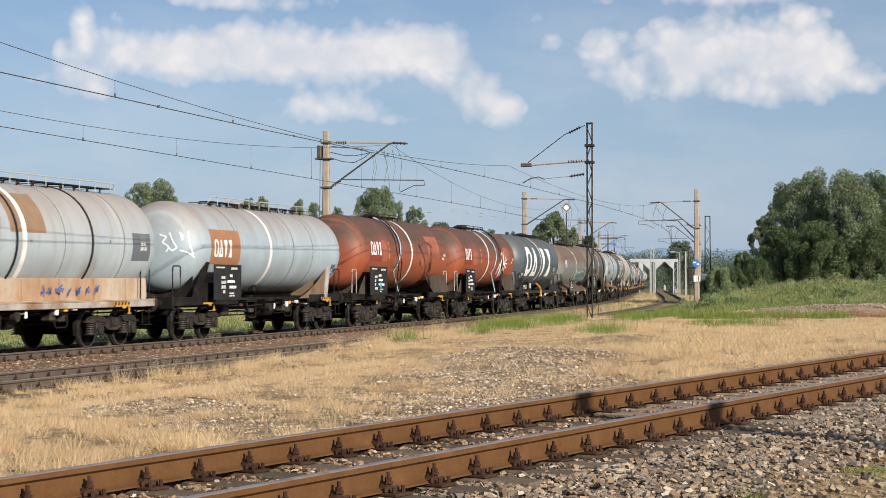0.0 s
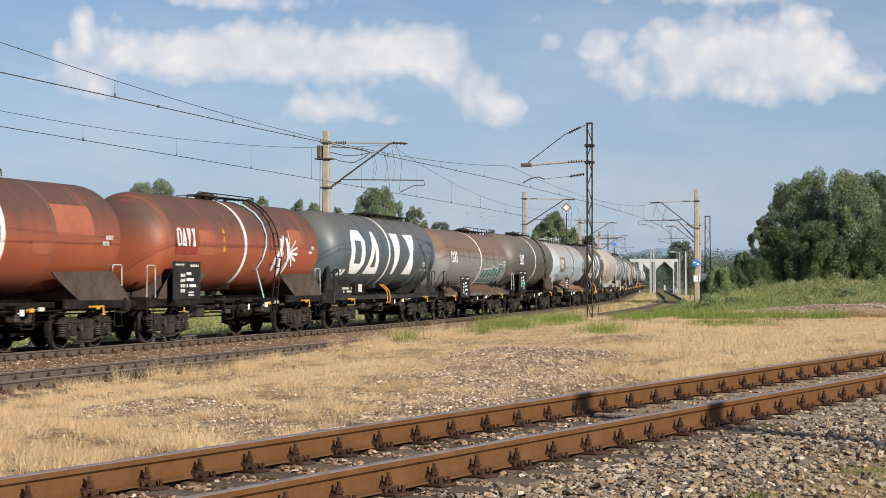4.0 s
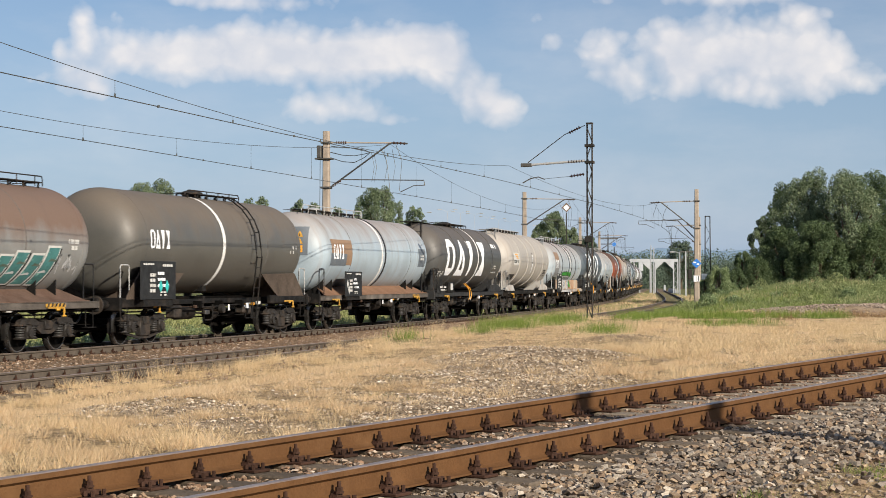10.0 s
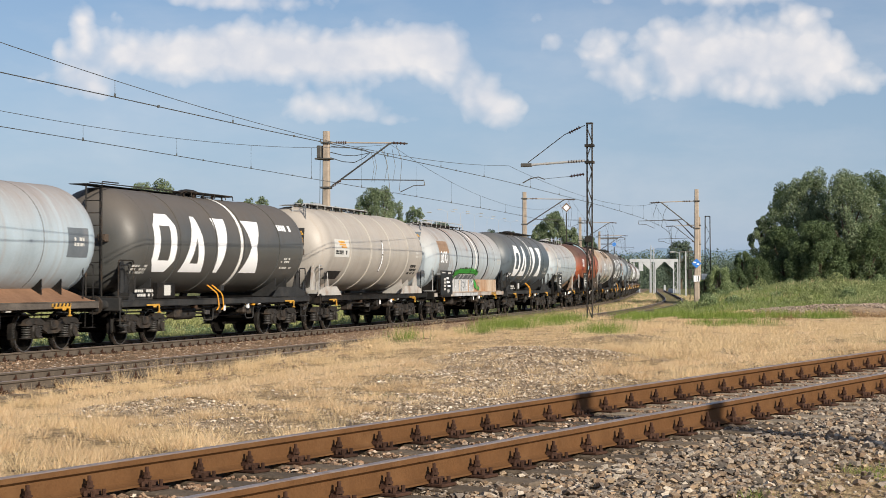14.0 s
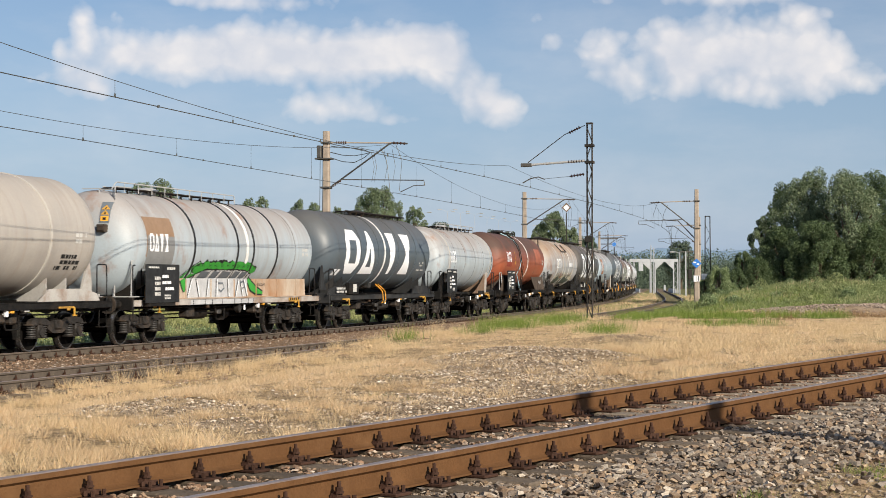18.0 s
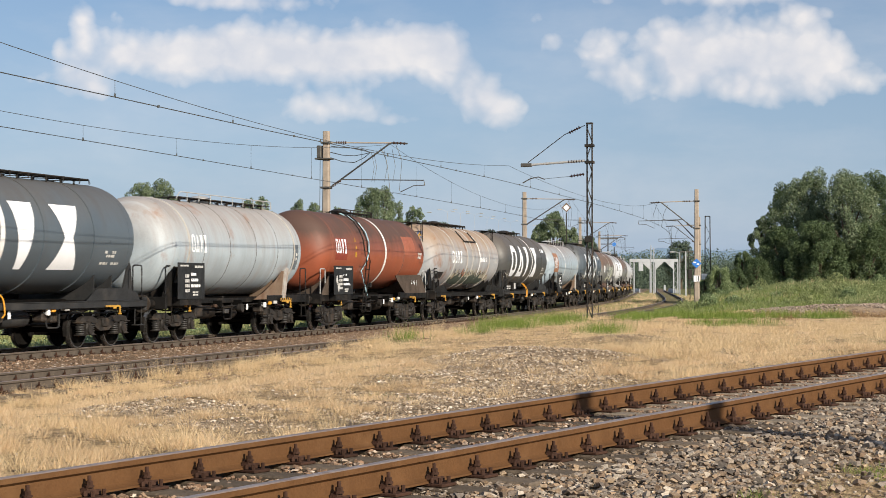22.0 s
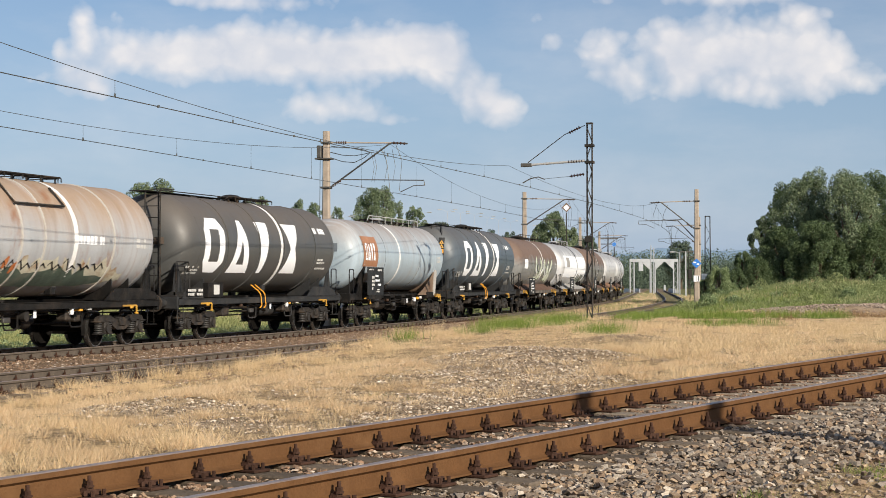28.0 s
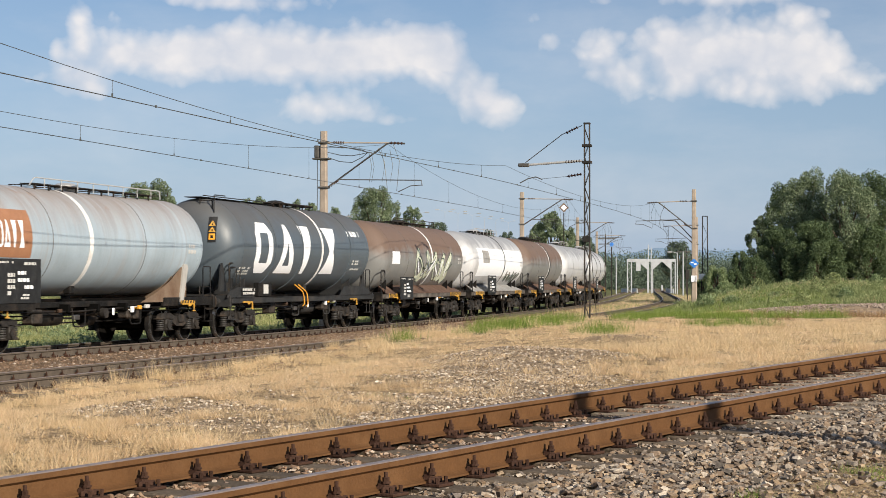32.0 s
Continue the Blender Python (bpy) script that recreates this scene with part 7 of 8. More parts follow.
    k = (reach - 0.1 - 0.16) and (reg_z - foot_z) / (tie_z - 0.08 - foot_z)
    rx = e * (0.16 + (reach - 0.26) * k)
    part("registration_tube", Geo().tube([(rx, 0, reg_z), (e * (reach + 1.35), 0, reg_z - 0.08), (e * (reach + 1.38), 0, reg_z - 0.30)], 0.024, 6), MAT["arm"], w)
    part("steady_arm", Geo().tube([(e * (reach + 1.35), 0, reg_z - 0.28), (e * (reach + 0.9), 0, reg_z - 0.30), (e * (reach + 0.35), 0, reg_z - 0.55)], 0.018, 6), MAT["arm"], w)
    for zz in (tie_z, foot_z):
        part("clamp_band", Geo().box(-0.2, 0.2, -0.2, 0.2, zz - 0.04, zz + 0.04, 0.01), MAT["arm"], w)
    part("jumper", Geo().tube([(e * (reach - 0.5), 0, tie_z - 0.25), (e * (reach - 0.25), 0.05, tie_z - 0.8), (e * (reach - 0.1), 0, reg_z - 0.45)], 0.012, 5), MAT["wire"], w)
    part("jumper", Geo().tube([(e * (reach + 0.15), 0, tie_z - 0.12), (e * (reach + 0.4), 0.05, tie_z - 0.8), (e * (reach + 0.3), 0, reg_z - 0.5)], 0.012, 5), MAT["wire"], w)
    if extras:
        extras(w, z)
    return w


def lattice(g, w, d, z0, z1, w2=None):
    w2 = w2 or w
    for sx in (-1, 1):
        for sy in (-1, 1):
            g.tube([(sx * w / 2, sy * d / 2, z0), (sx * w2 / 2, sy * d / 2, z1)], 0.019 if z1 < 7.6 and w < 0.4 else 0.030, 4)
    return g


def steel_mast(name, m, w0, w1, d, z0, z1, label, step=0.55):
    w = empty(name, m, label=label, category="catenary mast")
    part("mast_legs", lattice(Geo(), w0, d, z0, z1, w1), MAT["mast"], w, smooth=0)
    z, i = max(z0, 0) + 0.2, 0
    while z < z1 - step:
        k0, k1 = (z - z0) / (z1 - z0), (z + step - z0) / (z1 - z0)
        a, b = (w0 + (w1 - w0) * k0) / 2, (w0 + (w1 - w0) * k1) / 2
        s = 1 if i % 2 else -1
        g = Geo()
        for y in (-d / 2, d / 2):
            g.tube([(-s * a, y, z), (s * b, y, z + step)], 0.010, 4)
        part("lacing_bar", g, MAT["mast"], w, smooth=0)
        z, i = z + step, i + 1
    part("top_plate", Geo().box(-w1 / 2 - 0.03, w1 / 2 + 0.03, -d / 2 - 0.03, d / 2 + 0.03, z1 - 0.03, z1 + 0.03, 0.01), MAT["mast"], w)
    return w


def extras_far(w, z):
    part("switch_box", Geo().box(-0.36, -0.18, -0.2, 0.2, 6.78, 7.3, 0.02), MAT["arm"], w, "grey switch box")
    part("switch_bracket", Geo().box(-0.45, 0.26, -0.22, 0.22, 6.72, 6.78, 0.01), MAT["arm"], w)
    for z0, dip in ((7.28, 0.10), (7.02, 0.16), (6.80, 0.22)):
        part("feeder_cable", Geo().tube([(0.18, 0, z0), (0.7, 0, z0 - dip * 0.8), (1.2, 0.06, z0 - dip), (1.65, 0.06, (z0 - dip + 7.0) / 2), (1.9, 0, 6.98)], 0.016, 5), MAT["wire"], w)
    for x in (1.95, 2.05, 2.5, 2.85):
        part("jumper", Geo().tube([(x, 0, 7.0 + 0.1 * (x - 1.95)), (x + 0.12, 0.04, 6.4), (x + 0.02, 0, 5.75)], 0.010, 5), MAT["wire"], w)
    part("down_lead", Geo().tube([(-0.24, -0.1, 6.7), (-0.26, -0.1, 4.0), (-0.27, -0.1, 0.2)], 0.014, 5), MAT["wire"], w)


def extras_sign(w, z):
    g = Geo().prism([(-0.32, 2.80), (0.0, 2.49), (0.32, 2.80), (0.0, 3.11)], -0.24, -0.215)
    part("diamond_sign", g, MAT["blue_sign"], w, "blue diamond sign with white marks", smooth=0)
    part("sign_mark", Geo().box(-0.20, -0.02, -0.247, -0.241, 2.81, 2.90).box(0.0, 0.17, -0.247, -0.241, 2.71, 2.80), MAT["white"], w, smooth=0)
    part("number_plate", Geo().box(-0.19, 0.0, -0.25, -0.22, 1.62, 2.02, 0.005), MAT["white"], w, "white plate", smooth=0)
    part("number_plate", Geo().box(0.02, 0.19, -0.25, -0.22, 1.64, 2.02, 0.005), MAT["white"], w, "white plate", smooth=0)
    part("plate_line", Geo().box(0.10, 0.15, -0.256, -0.251, 1.7, 1.98), MAT["black"], w, smooth=0)
    part("lower_arm", Geo().tube([(0.16, 0.2, 4.1), (-1.2, 0.4, 5.55), (-2.2, 0.4, 5.62)], 0.04, 6), MAT["arm"], w)


FAR_SIDE = "weathered concrete mast with bracket arm beyond the train"
concrete_mast(56.0, -3.0, 7.9, 1, 2.85, 7.42, 5.55, 5.88, FAR_SIDE, extras_far)
for s in (105.0, 154.0, 203.0):
    concrete_mast(s, -3.0, 7.75, 1, 2.85, 7.30, 5.55, 5.88, FAR_SIDE)
concrete_mast(99.6, 8.9, 7.55, -1, 2.35, 6.80, 5.05, 5.62, "weathered concrete mast with blue diamond sign beside the grass mound", extras_sign)
concrete_mast(149.0, 8.2, 7.55, -1, 2.35, 6.80, 5.05, 5.62, "concrete mast with bracket arm beside the second track")


def make_near_mast():
    m, z = line_pose(51.2, 8.9)
    w = steel_mast("lattice_mast", m, 0.19, 0.19, 0.13, z - 0.2, 7.55, "dark steel lattice mast with tie rod and long arm")
    part("tie_rod", Geo().tube([(-0.18, 0, 7.48), (-0.95, 0, 7.15), (-2.35, 0, 6.12)], 0.016, 6), MAT["mast"], w)
    part("insulator", insulator((-0.35, 0, 7.42), (-0.8, 0, 7.2)), MAT["insulator"], w)
    part("arm_tube", Geo().tube([(-0.18, 0, 6.16), (-2.55, 0, 6.02)], 0.045, 8), MAT["grey_rail"], w, "pale grey arm tube")
    part("insulator", insulator((-0.25, 0, 6.15), (-0.85, 0, 6.12), 6), MAT["insulator"], w)
    part("arm_clamp", Geo().box(-2.62, -2.2, -0.06, 0.06, 5.96, 6.10, 0.02), MAT["arm"], w)
    part("insulator", insulator((-0.2, 0, 5.66), (-0.75, 0, 5.58)), MAT["insulator"], w)
    part("registration_wire", Geo().tube([(-0.75, 0, 5.58), (-1.75, 0, 5.50)], 0.008, 5), MAT["wire"], w)
    part("steady_arm", Geo().tube([(-1.70, 0, 5.48), (-1.95, 0, 5.58), (-2.25, 0, 5.52), (-2.55, 0, 5.36)], 0.022, 6), MAT["arm"], w)
    for zz in (6.72, 6.1):
        part("clamp_band", Geo().box(-0.17, 0.17, -0.14, 0.14, zz - 0.05, zz + 0.05, 0.01), MAT["mast"], w)
    part("plate", Geo().box(-0.16, 0.14, -0.14, -0.10, 3.12, 3.34, 0.01), MAT["mast"], w)
    part("stay_wire", Geo().tube([(-0.15, 0.2, 5.3), (-0.85, 6.0, 2.4), (-1.4, 10.5, -0.2)], 0.014, 5), MAT["wire"], w)


make_near_mast()
for x, y, z1, w0 in ((22.6, 152, 7.2, 0.5),):
    steel_mast("lattice_mast", pose(x, y, 0, 0, 0, -12), w0, w0 * 0.8, 0.4, -0.4, z1, "distant steel lattice mast", 0.9)


def wire_run(lat_of, supports, contact, mess, name, label, step=2.0):
    """Contact and messenger wire with droppers between supports of (s, messenger height); mess: sag for each span."""
    root = empty(name, label=label, category="overhead line")
    for (s0, z0), (s1, z1), low in zip(supports, supports[1:], mess):
        n = max(6, round((s1 - s0) / step))
        cp, mp = [], []
        for i in range(n + 1):
            t = i / n
            s = s0 + (s1 - s0) * t
            x, y, _ = along(LINE, s, lat_of(s))
            cp.append((x, y, contact(s)))
            # a parabola through both supports with its lowest point at height low
            a0, a1 = math.sqrt(max(0, z0 - low)), math.sqrt(max(0, z1 - low))
            u = t * (a0 + a1) - a0
            mp.append((x, y, low + u * u))
        part("contact_wire", Geo().tube(cp, 0.0105, 5), MAT["wire"], root)
        part("messenger_wire", Geo().tube(mp, 0.0075, 5), MAT["wire"], root)
        k = 3
        for i in range(2, n, k):
            if mp[i][2] - cp[i][2] > 0.06:
                part("dropper", Geo().tube([cp[i], mp[i]], 0.0045, 4).box(cp[i][0] - 0.015, cp[i][0] + 0.015, cp[i][1] - 0.02, cp[i][1] + 0.02, cp[i][2], cp[i][2] + 0.07), MAT["wire"], root)
        for i in range(1, n, 4):
            part("wire_clip", Geo().box(cp[i][0] - 0.02, cp[i][0] + 0.02, cp[i][1] - 0.03, cp[i][1] + 0.03, cp[i][2] - 0.02, cp[i][2] + 0.03), MAT["wire"], root)


wire_run(lambda s: 0.25 * math.cos(s / 49 * math.pi), [(-6, 7.25), (56, 7.3), (105, 7.2), (154, 7.2), (203, 7.2)], lambda s: 5.33, (5.70, 5.75, 5.8, 5.8), "overhead_wire", "contact wire and messenger over the train's track")
wire_run(lambda s: second_lat(s) + 0.2 * math.cos(s / 49 * math.pi), [(2, 6.55), (51.2, 6.02), (99.6, 6.7), (149, 6.7), (198, 6.7)], lambda s: 5.25 + 0.15 * min(1, max(0, (s - 25) / 25)), (5.34, 5.62, 5.75, 5.75), "overhead_wire", "contact wire and messenger over the second track")


def make_shadow_pole():
    z = float(lie([11.3], [4.2])[0][0])
    w = empty("concrete_pole", pose(11.3, 4.2, 0), label="plain concrete pole beside the siding", category="pole")
    part("pole", tapered_pole(0.30, 0.24, z - 0.2, 9.4), MAT["concrete"], w)
    part("pole_cap", Geo().box(-0.15, 0.15, -0.15, 0.15, 9.4, 9.46, 0.02), MAT["arm"], w)


make_shadow_pole()


# ---- far along the line: bridge portals, posts, signals ----
def make_portals():
    w = empty("bridge_portal", pose(0, 285, 0), label="pale painted steel portals of a bridge over both tracks", category="bridge")
    X = lambda px: (px - 784) * 285 / 3150
    for y in (0.0,):
        for a, b in ((1115, 1122), (1150.5, 1159.5), (1192, 1199.5)):
            for x in (X(a), X(b)):
                part("portal_leg", Geo().box(x - 0.085, x + 0.085, y - 0.1, y + 0.1, -0.6, 4.9, 0.01), MAT["bridge"], w)
            for i in range(7):
                z = -0.2 + i * 0.7
                e = (X(a), X(b)) if i % 2 else (X(b), X(a))
                part("lacing_bar", Geo().tube([(e[0], y, z), (e[1], y, z + 0.7)], 0.035, 4), MAT["bridge"], w)
        part("portal_beam", Geo().box(X(1114), X(1200), y - 0.14, y + 0.14, 4.72, 5.22, 0.02), MAT["bridge"], w)
        for px, e in ((1150, -1), (1160, 1), (1192, -1)):
            part("haunch", Geo().prism([(X(px), 4.74), (X(px) + e * 1.3, 4.74), (X(px) + e * 0.9, 4.3), (X(px), 3.5)], y - 0.12, y + 0.12), MAT["bridge"], w)
        part("hanger", Geo().box(X(1130), X(1138), y - 0.12, y + 0.12, 3.3, 4.75, 0.02), MAT["bridge"], w)
    for px in (1114.5, 1132, 1196):
        part("side_girder", Geo().box(X(px) - 0.1, X(px) + 0.1, 0, 9, -0.4, 0.45, 0.02), MAT["bridge"], w)


make_portals()


def post(px, y, z1, wd, mat, label, head=None):
    x = (px - 784) * y / 3150
    z = float(lie([x], [y])[0][0])
    w = empty("line_post", pose(x, y, 0), label=label, category="post")
    part("shaft", tapered_pole(wd, wd * 0.8, z - 0.2, z1), mat, w)
    if head == "lamp":
        part("arm", Geo().tube([(0, 0, z1 - 0.1), (-0.6, 0, z1 + 0.1), (-1.2, 0, z1 + 0.1)], 0.05, 6), mat, w)
        part("lamp_head", Geo().box(-1.5, -0.8, -0.15, 0.15, z1, z1 + 0.16, 0.04), MAT["lamp"], w)
    elif head == "cross":
        part("cross_arm", Geo().box(-1.3, 1.3, -0.06, 0.06, z1 - 0.7, z1 - 0.55, 0.01), MAT["arm"], w)
        part("cross_arm", Geo().box(-0.9, 0.9, -0.06, 0.06, z1 - 1.4, z1 - 1.28, 0.01), MAT["arm"], w)
    elif head == "board":
        part("board", Geo().box(-0.2, 0.2, -0.08, -0.04, z1 - 0.42, z1, 0.01), MAT["white"], w)
    elif head == "box":
        part("signal_box", Geo().box(-0.22, 0.22, -0.18, 0.1, z1 - 1.0, z1, 0.04), MAT["mast"], w)
    return w


for px, y, z1, wd, mat, label, head in (
        (1152, 262, 7.0, 0.16, "bridge", "tall pale post by the bridge", None), (1157, 262, 6.6, 0.16, "bridge", "tall pale post by the bridge", None), (1213.5, 236, 5.6, 0.20, "bridge", "pale concrete post by the line", None),
        (1219, 250, 6.4, 0.13, "mast", "dark line post with cross arms", "cross"), (1203, 270, 6.0, 0.16, "bridge", "lamp post by the line", "lamp"),
        (1076, 235, 7.9, 0.16, "mast", "distant line post with cross arms", "cross"), (1060, 215, 7.0, 0.22, "concrete", "distant concrete line post", None), (1095, 250, 5.0, 0.16, "bridge", "pale post beyond the train", None), (1221, 190, 2.9, 0.10, "mast", "small dark signal post by the line", "box"),
        (1246, 128, 2.2, 0.07, "mast", "white square board on a short post", "board"), (1176, 330, 0.9, 0.4, "bridge", "pale equipment cabinet far along the line", None)):
    post(px, y, z1, wd, MAT[mat], label, head)


def make_far_signs():
    x, y = (1002 - 784) * 150 / 3150, 149.7
    w = empty("line_sign", pose(x, y, 0), label="brown and white diamond sign on a pole", category="sign")
    part("diamond", Geo().prism([(-0.40, 7.85), (0, 7.45), (0.40, 7.85), (0, 8.25)], -0.02, 0.02), MAT["tan_saddle"], w, smooth=0)
    part("sign_bar", Geo().prism([(-0.26, 7.85), (0, 7.59), (0.26, 7.85), (0, 8.11)], -0.03, -0.021), MAT["white"], w, smooth=0)
    part("shaft", tapered_pole(0.08, 0.08, -0.5, 7.4), MAT["mast"], w)
    x = (1087 - 784) * 215 / 3150
    w = empty("line_sign", pose(x, 215, 0), label="blue sign on a pole beyond the train", category="sign")
    part("disc", Geo().prism([(0.24 * math.cos(i * math.pi / 6), 6.1 + 0.24 * math.sin(i * math.pi / 6)) for i in range(12)], -0.02, 0.02), MAT["blue_sign"], w, smooth=0)
    part("shaft", tapered_pole(0.12, 0.12, -0.5, 5.8), MAT["mast"], w)


make_far_signs()


def street_lamp(px, y, z1, double, label):
    x = (px - 784) * y / 3150
    w = empty("street_lamp", pose(x, y, -0.4), label=label, category="street lamp", group="street lamps behind the train")
    part("pole", Geo().cyl((0, 0, 0), (0, 0, z1), 0.030, 6, 0.018), MAT["lamp"], w)
    for e in ((-1, 1) if double else (1,)):
        part("arm", Geo().tube([(0, 0, z1 - 0.05), (e * 0.5, 0, z1 + 0.22), (e * 1.0, 0, z1 + 0.30)], 0.014, 5), MAT["lamp"], w)
        part("lamp_head", Geo().box(e * 1.2 - 0.32, e * 1.2 + 0.32, -0.14, 0.14, z1 + 0.26, z1 + 0.38, 0.05), MAT["lamp"], w)


for px, y, yy, dbl in ((603, 200, 388, True), (667, 215, 376, True), (708, 230, 380, True), (745, 250, 380, False), (792, 270, 375, True), (815, 290, 378, True), (840, 310, 381, True), (862, 330, 386, True), (882, 350, 390, True), (904, 370, 394, True), (955, 400, 402, True)):
    street_lamp(px, y, 1.663 + (497.8 - yy) * y / 3150 + 0.4, dbl, "pale street lamp with twin heads" if dbl else "pale street lamp with one head")


def km_post():
    x, y, h = along(LINE, 25.3, -2.3)
    z = float(lie([x], [y])[0][0])
    w = empty("distance_post", pose(x, y, z, 0, 0, -12), label="grey concrete distance post with numbers", category="marker post")
    part("slab", Geo().box(-0.16, 0.16, -0.06, 0.06, -0.1, 0.62, 0.02), MAT["concrete"], w)
    for text, zz in (("63", 0.36), ("4", 0.10)):
        cu = bpy.data.curves.new("number", "FONT")
        cu.body, cu.size, cu.align_x, cu.extrude = text, 0.26, "CENTER", 0.002
        ob = new("number", cu)
        me = bpy.data.meshes.new_from_object(ob)
        bpy.data.objects.remove(ob)
        part("number", me, MAT["black"], w, "", pose(0, -0.064, zz, 90, 0, 0), 0)


km_post()


def stake():
    x, y, h = along(LINE, 23.0, -1.9)
    z = float(lie([x], [y])[0][0])
    w = empty("marker_stake", pose(x, y, z, 0, -16, 0), label="short white marker stake leaning beside the track", category="marker post")
    part("stake", Geo().box(-0.05, 0.05, -0.04, 0.04, -0.1, 0.55, 0.012), MAT["white"], w)


stake()


# ---- trees ----
def crown(lobes, n, size, rng, gap=0.25):
    """Small leaf cards spread over the skins of many lobes."""
    lobes = np.array(lobes, float)
    wgt = (lobes[:, 3] * lobes[:, 4]) ** 1.0
    pick = rng.choice(len(lobes), n, p=wgt / wgt.sum())
    d = rng.normal(size=(n, 3))
    d /= np.linalg.norm(d, axis=1)[:, None]
    r = 1.05 - np.abs(rng.normal(0, 0.30, n))
    clump = rng.normal(size=(260, 3))
    clump /= np.linalg.norm(clump, axis=1)[:, None]
    near = (d @ clump.T).max(1)
    r = r * (1 + 0.16 * np.clip((near - 0.93) / 0.07, -1, 1))
    c = lobes[pick]
    p = c[:, :3] + d * r[:, None] * c[:, [3, 3, 4]]
    a = rng.normal(size=(n, 3)) + d * 0.6
    a /= np.linalg.norm(a, axis=1)[:, None]
    b = np.cross(a, rng.normal(size=(n, 3)))
    b /= np.linalg.norm(b, axis=1)[:, None]
    e = np.cross(a, b)
    k = size * rng.uniform(0.6, 1.4, n)[:, None]
    v = np.stack([p - b * k, p + e * k * 0.5, p + b * k, p - e * k * 0.5], 1).reshape(-1, 3)
    return v, np.arange(4 * n).reshape(n, 4)


def tree(x, y, height, width, seed, n, size, mat, label, base=None, tall=0.0, lean=0.0, low=0.18):
    rng = np.random.default_rng(seed)
    z = float(lie([x], [y])[0][0]) if base is None else base
    t = empty("tree", pose(x, y, z), label=label, category="tree")
    g = Geo()
    h = height * 0.55
    g.cyl((0, 0, -0.2), (0.1, 0, h * 0.5), width * 0.035 + 0.08, 9, width * 0.025 + 0.06).cyl((0.1, 0, h * 0.5), (0.0, 0.1, height * 0.8), width * 0.025 + 0.06, 8, 0.04)
    part("trunk", g, MAT["bark"], t)
    lobes = []
    m = 34 + int(width * 7)
    ph = rng.uniform(0, 6.28, 4)
    for i in range(m):
        q = (i + rng.uniform(0, 1)) / m
        a = i * 2.4 + rng.uniform(-0.5, 0.5)
        swell = 1 + 0.20 * math.sin(2 * a + ph[0]) * math.sin(5.0 * q + ph[1]) + 0.14 * math.sin(3 * a + 9.0 * q + ph[2])
        reach = width / 2 * math.sin(math.pi * min(0.97, 0.20 + 0.76 * q)) ** (0.65 + tall) * swell * (0.42 + 0.55 * math.sqrt(rng.uniform(0, 1)))
        rr = width * rng.uniform(0.055, 0.125)
        zz = min(height * (low + (0.95 - low) * q), height - rr * 1.1)
        lobes.append((reach * math.cos(a) + lean * q, reach * math.sin(a), zz, rr, rr * rng.uniform(0.9, 1.5)))
        if i % 4 == 0:
            limb = Geo().tube([(0, 0, zz * 0.55), (lobes[-1][0] * 0.5, lobes[-1][1] * 0.5, zz * 0.8), lobes[-1][:3]], 0.03 + width * 0.005, 5)
            part("limb", limb, MAT["bark"], t)
    v, f = crown(lobes, int(n * 3.6), size * 0.46, rng)
    me = big_mesh("crown", v, f, mat)
    part("crown", me, mat, t)
    return t


def px_x(px, y):
    return (px - 784) * y / 3150


def px_h(py, y):
    """Height above the ground of what shows at that level, y metres off."""
    return 1.663 + (497.8 - py) * y / 3150 + 0.4


RIGHT = "dense green willow beside the grass mound"
for px, y, top, w, seed, n, size, mat in (
        (1432, 142, 300, 6.2, 11, 12000, 0.17, "leaf_pale"), (1500, 138, 302, 6.0, 12, 12000, 0.17, "leaf_pale"), (1560, 146, 300, 6.4, 13, 10000, 0.17, "leaf"), (1392, 150, 322, 4.6, 14, 7000, 0.17, "leaf"),
        # low front willows in darker leaf, which stands in for shade under the crowns
        (1450, 134, 388, 4.4, 15, 7000, 0.16, "leaf"), (1538, 136, 396, 4.6, 16, 7000, 0.16, "leaf"), (1385, 138, 400, 4.4, 17, 6000, 0.16, "leaf"), (1348, 150, 380, 2.4, 18, 3500, 0.16, "leaf_pale"), (1420, 135, 420, 4.6, 19, 5000, 0.16, "leaf"), (1600, 140, 310, 6.5, 20, 6000, 0.17, "leaf"),
        (1314, 133, 440, 2.0, 21, 3000, 0.12, "leaf"), (1274, 127, 470, 2.6, 22, 6500, 0.10, "bush"), (1302, 131, 476, 2.0, 23, 3000, 0.11, "leaf"), (1250, 129, 490, 1.4, 24, 2500, 0.10, "bush"), (1338, 132, 452, 2.6, 25, 3800, 0.11, "leaf")):
    tree(px_x(px, y), y, px_h(top, y) - 0.1, w, seed, n, size, MAT[mat], RIGHT if top < 440 else "round green bush behind the grass mound", base=-0.4, low=0.06)
BEHIND = "green tree rising behind the tank train"
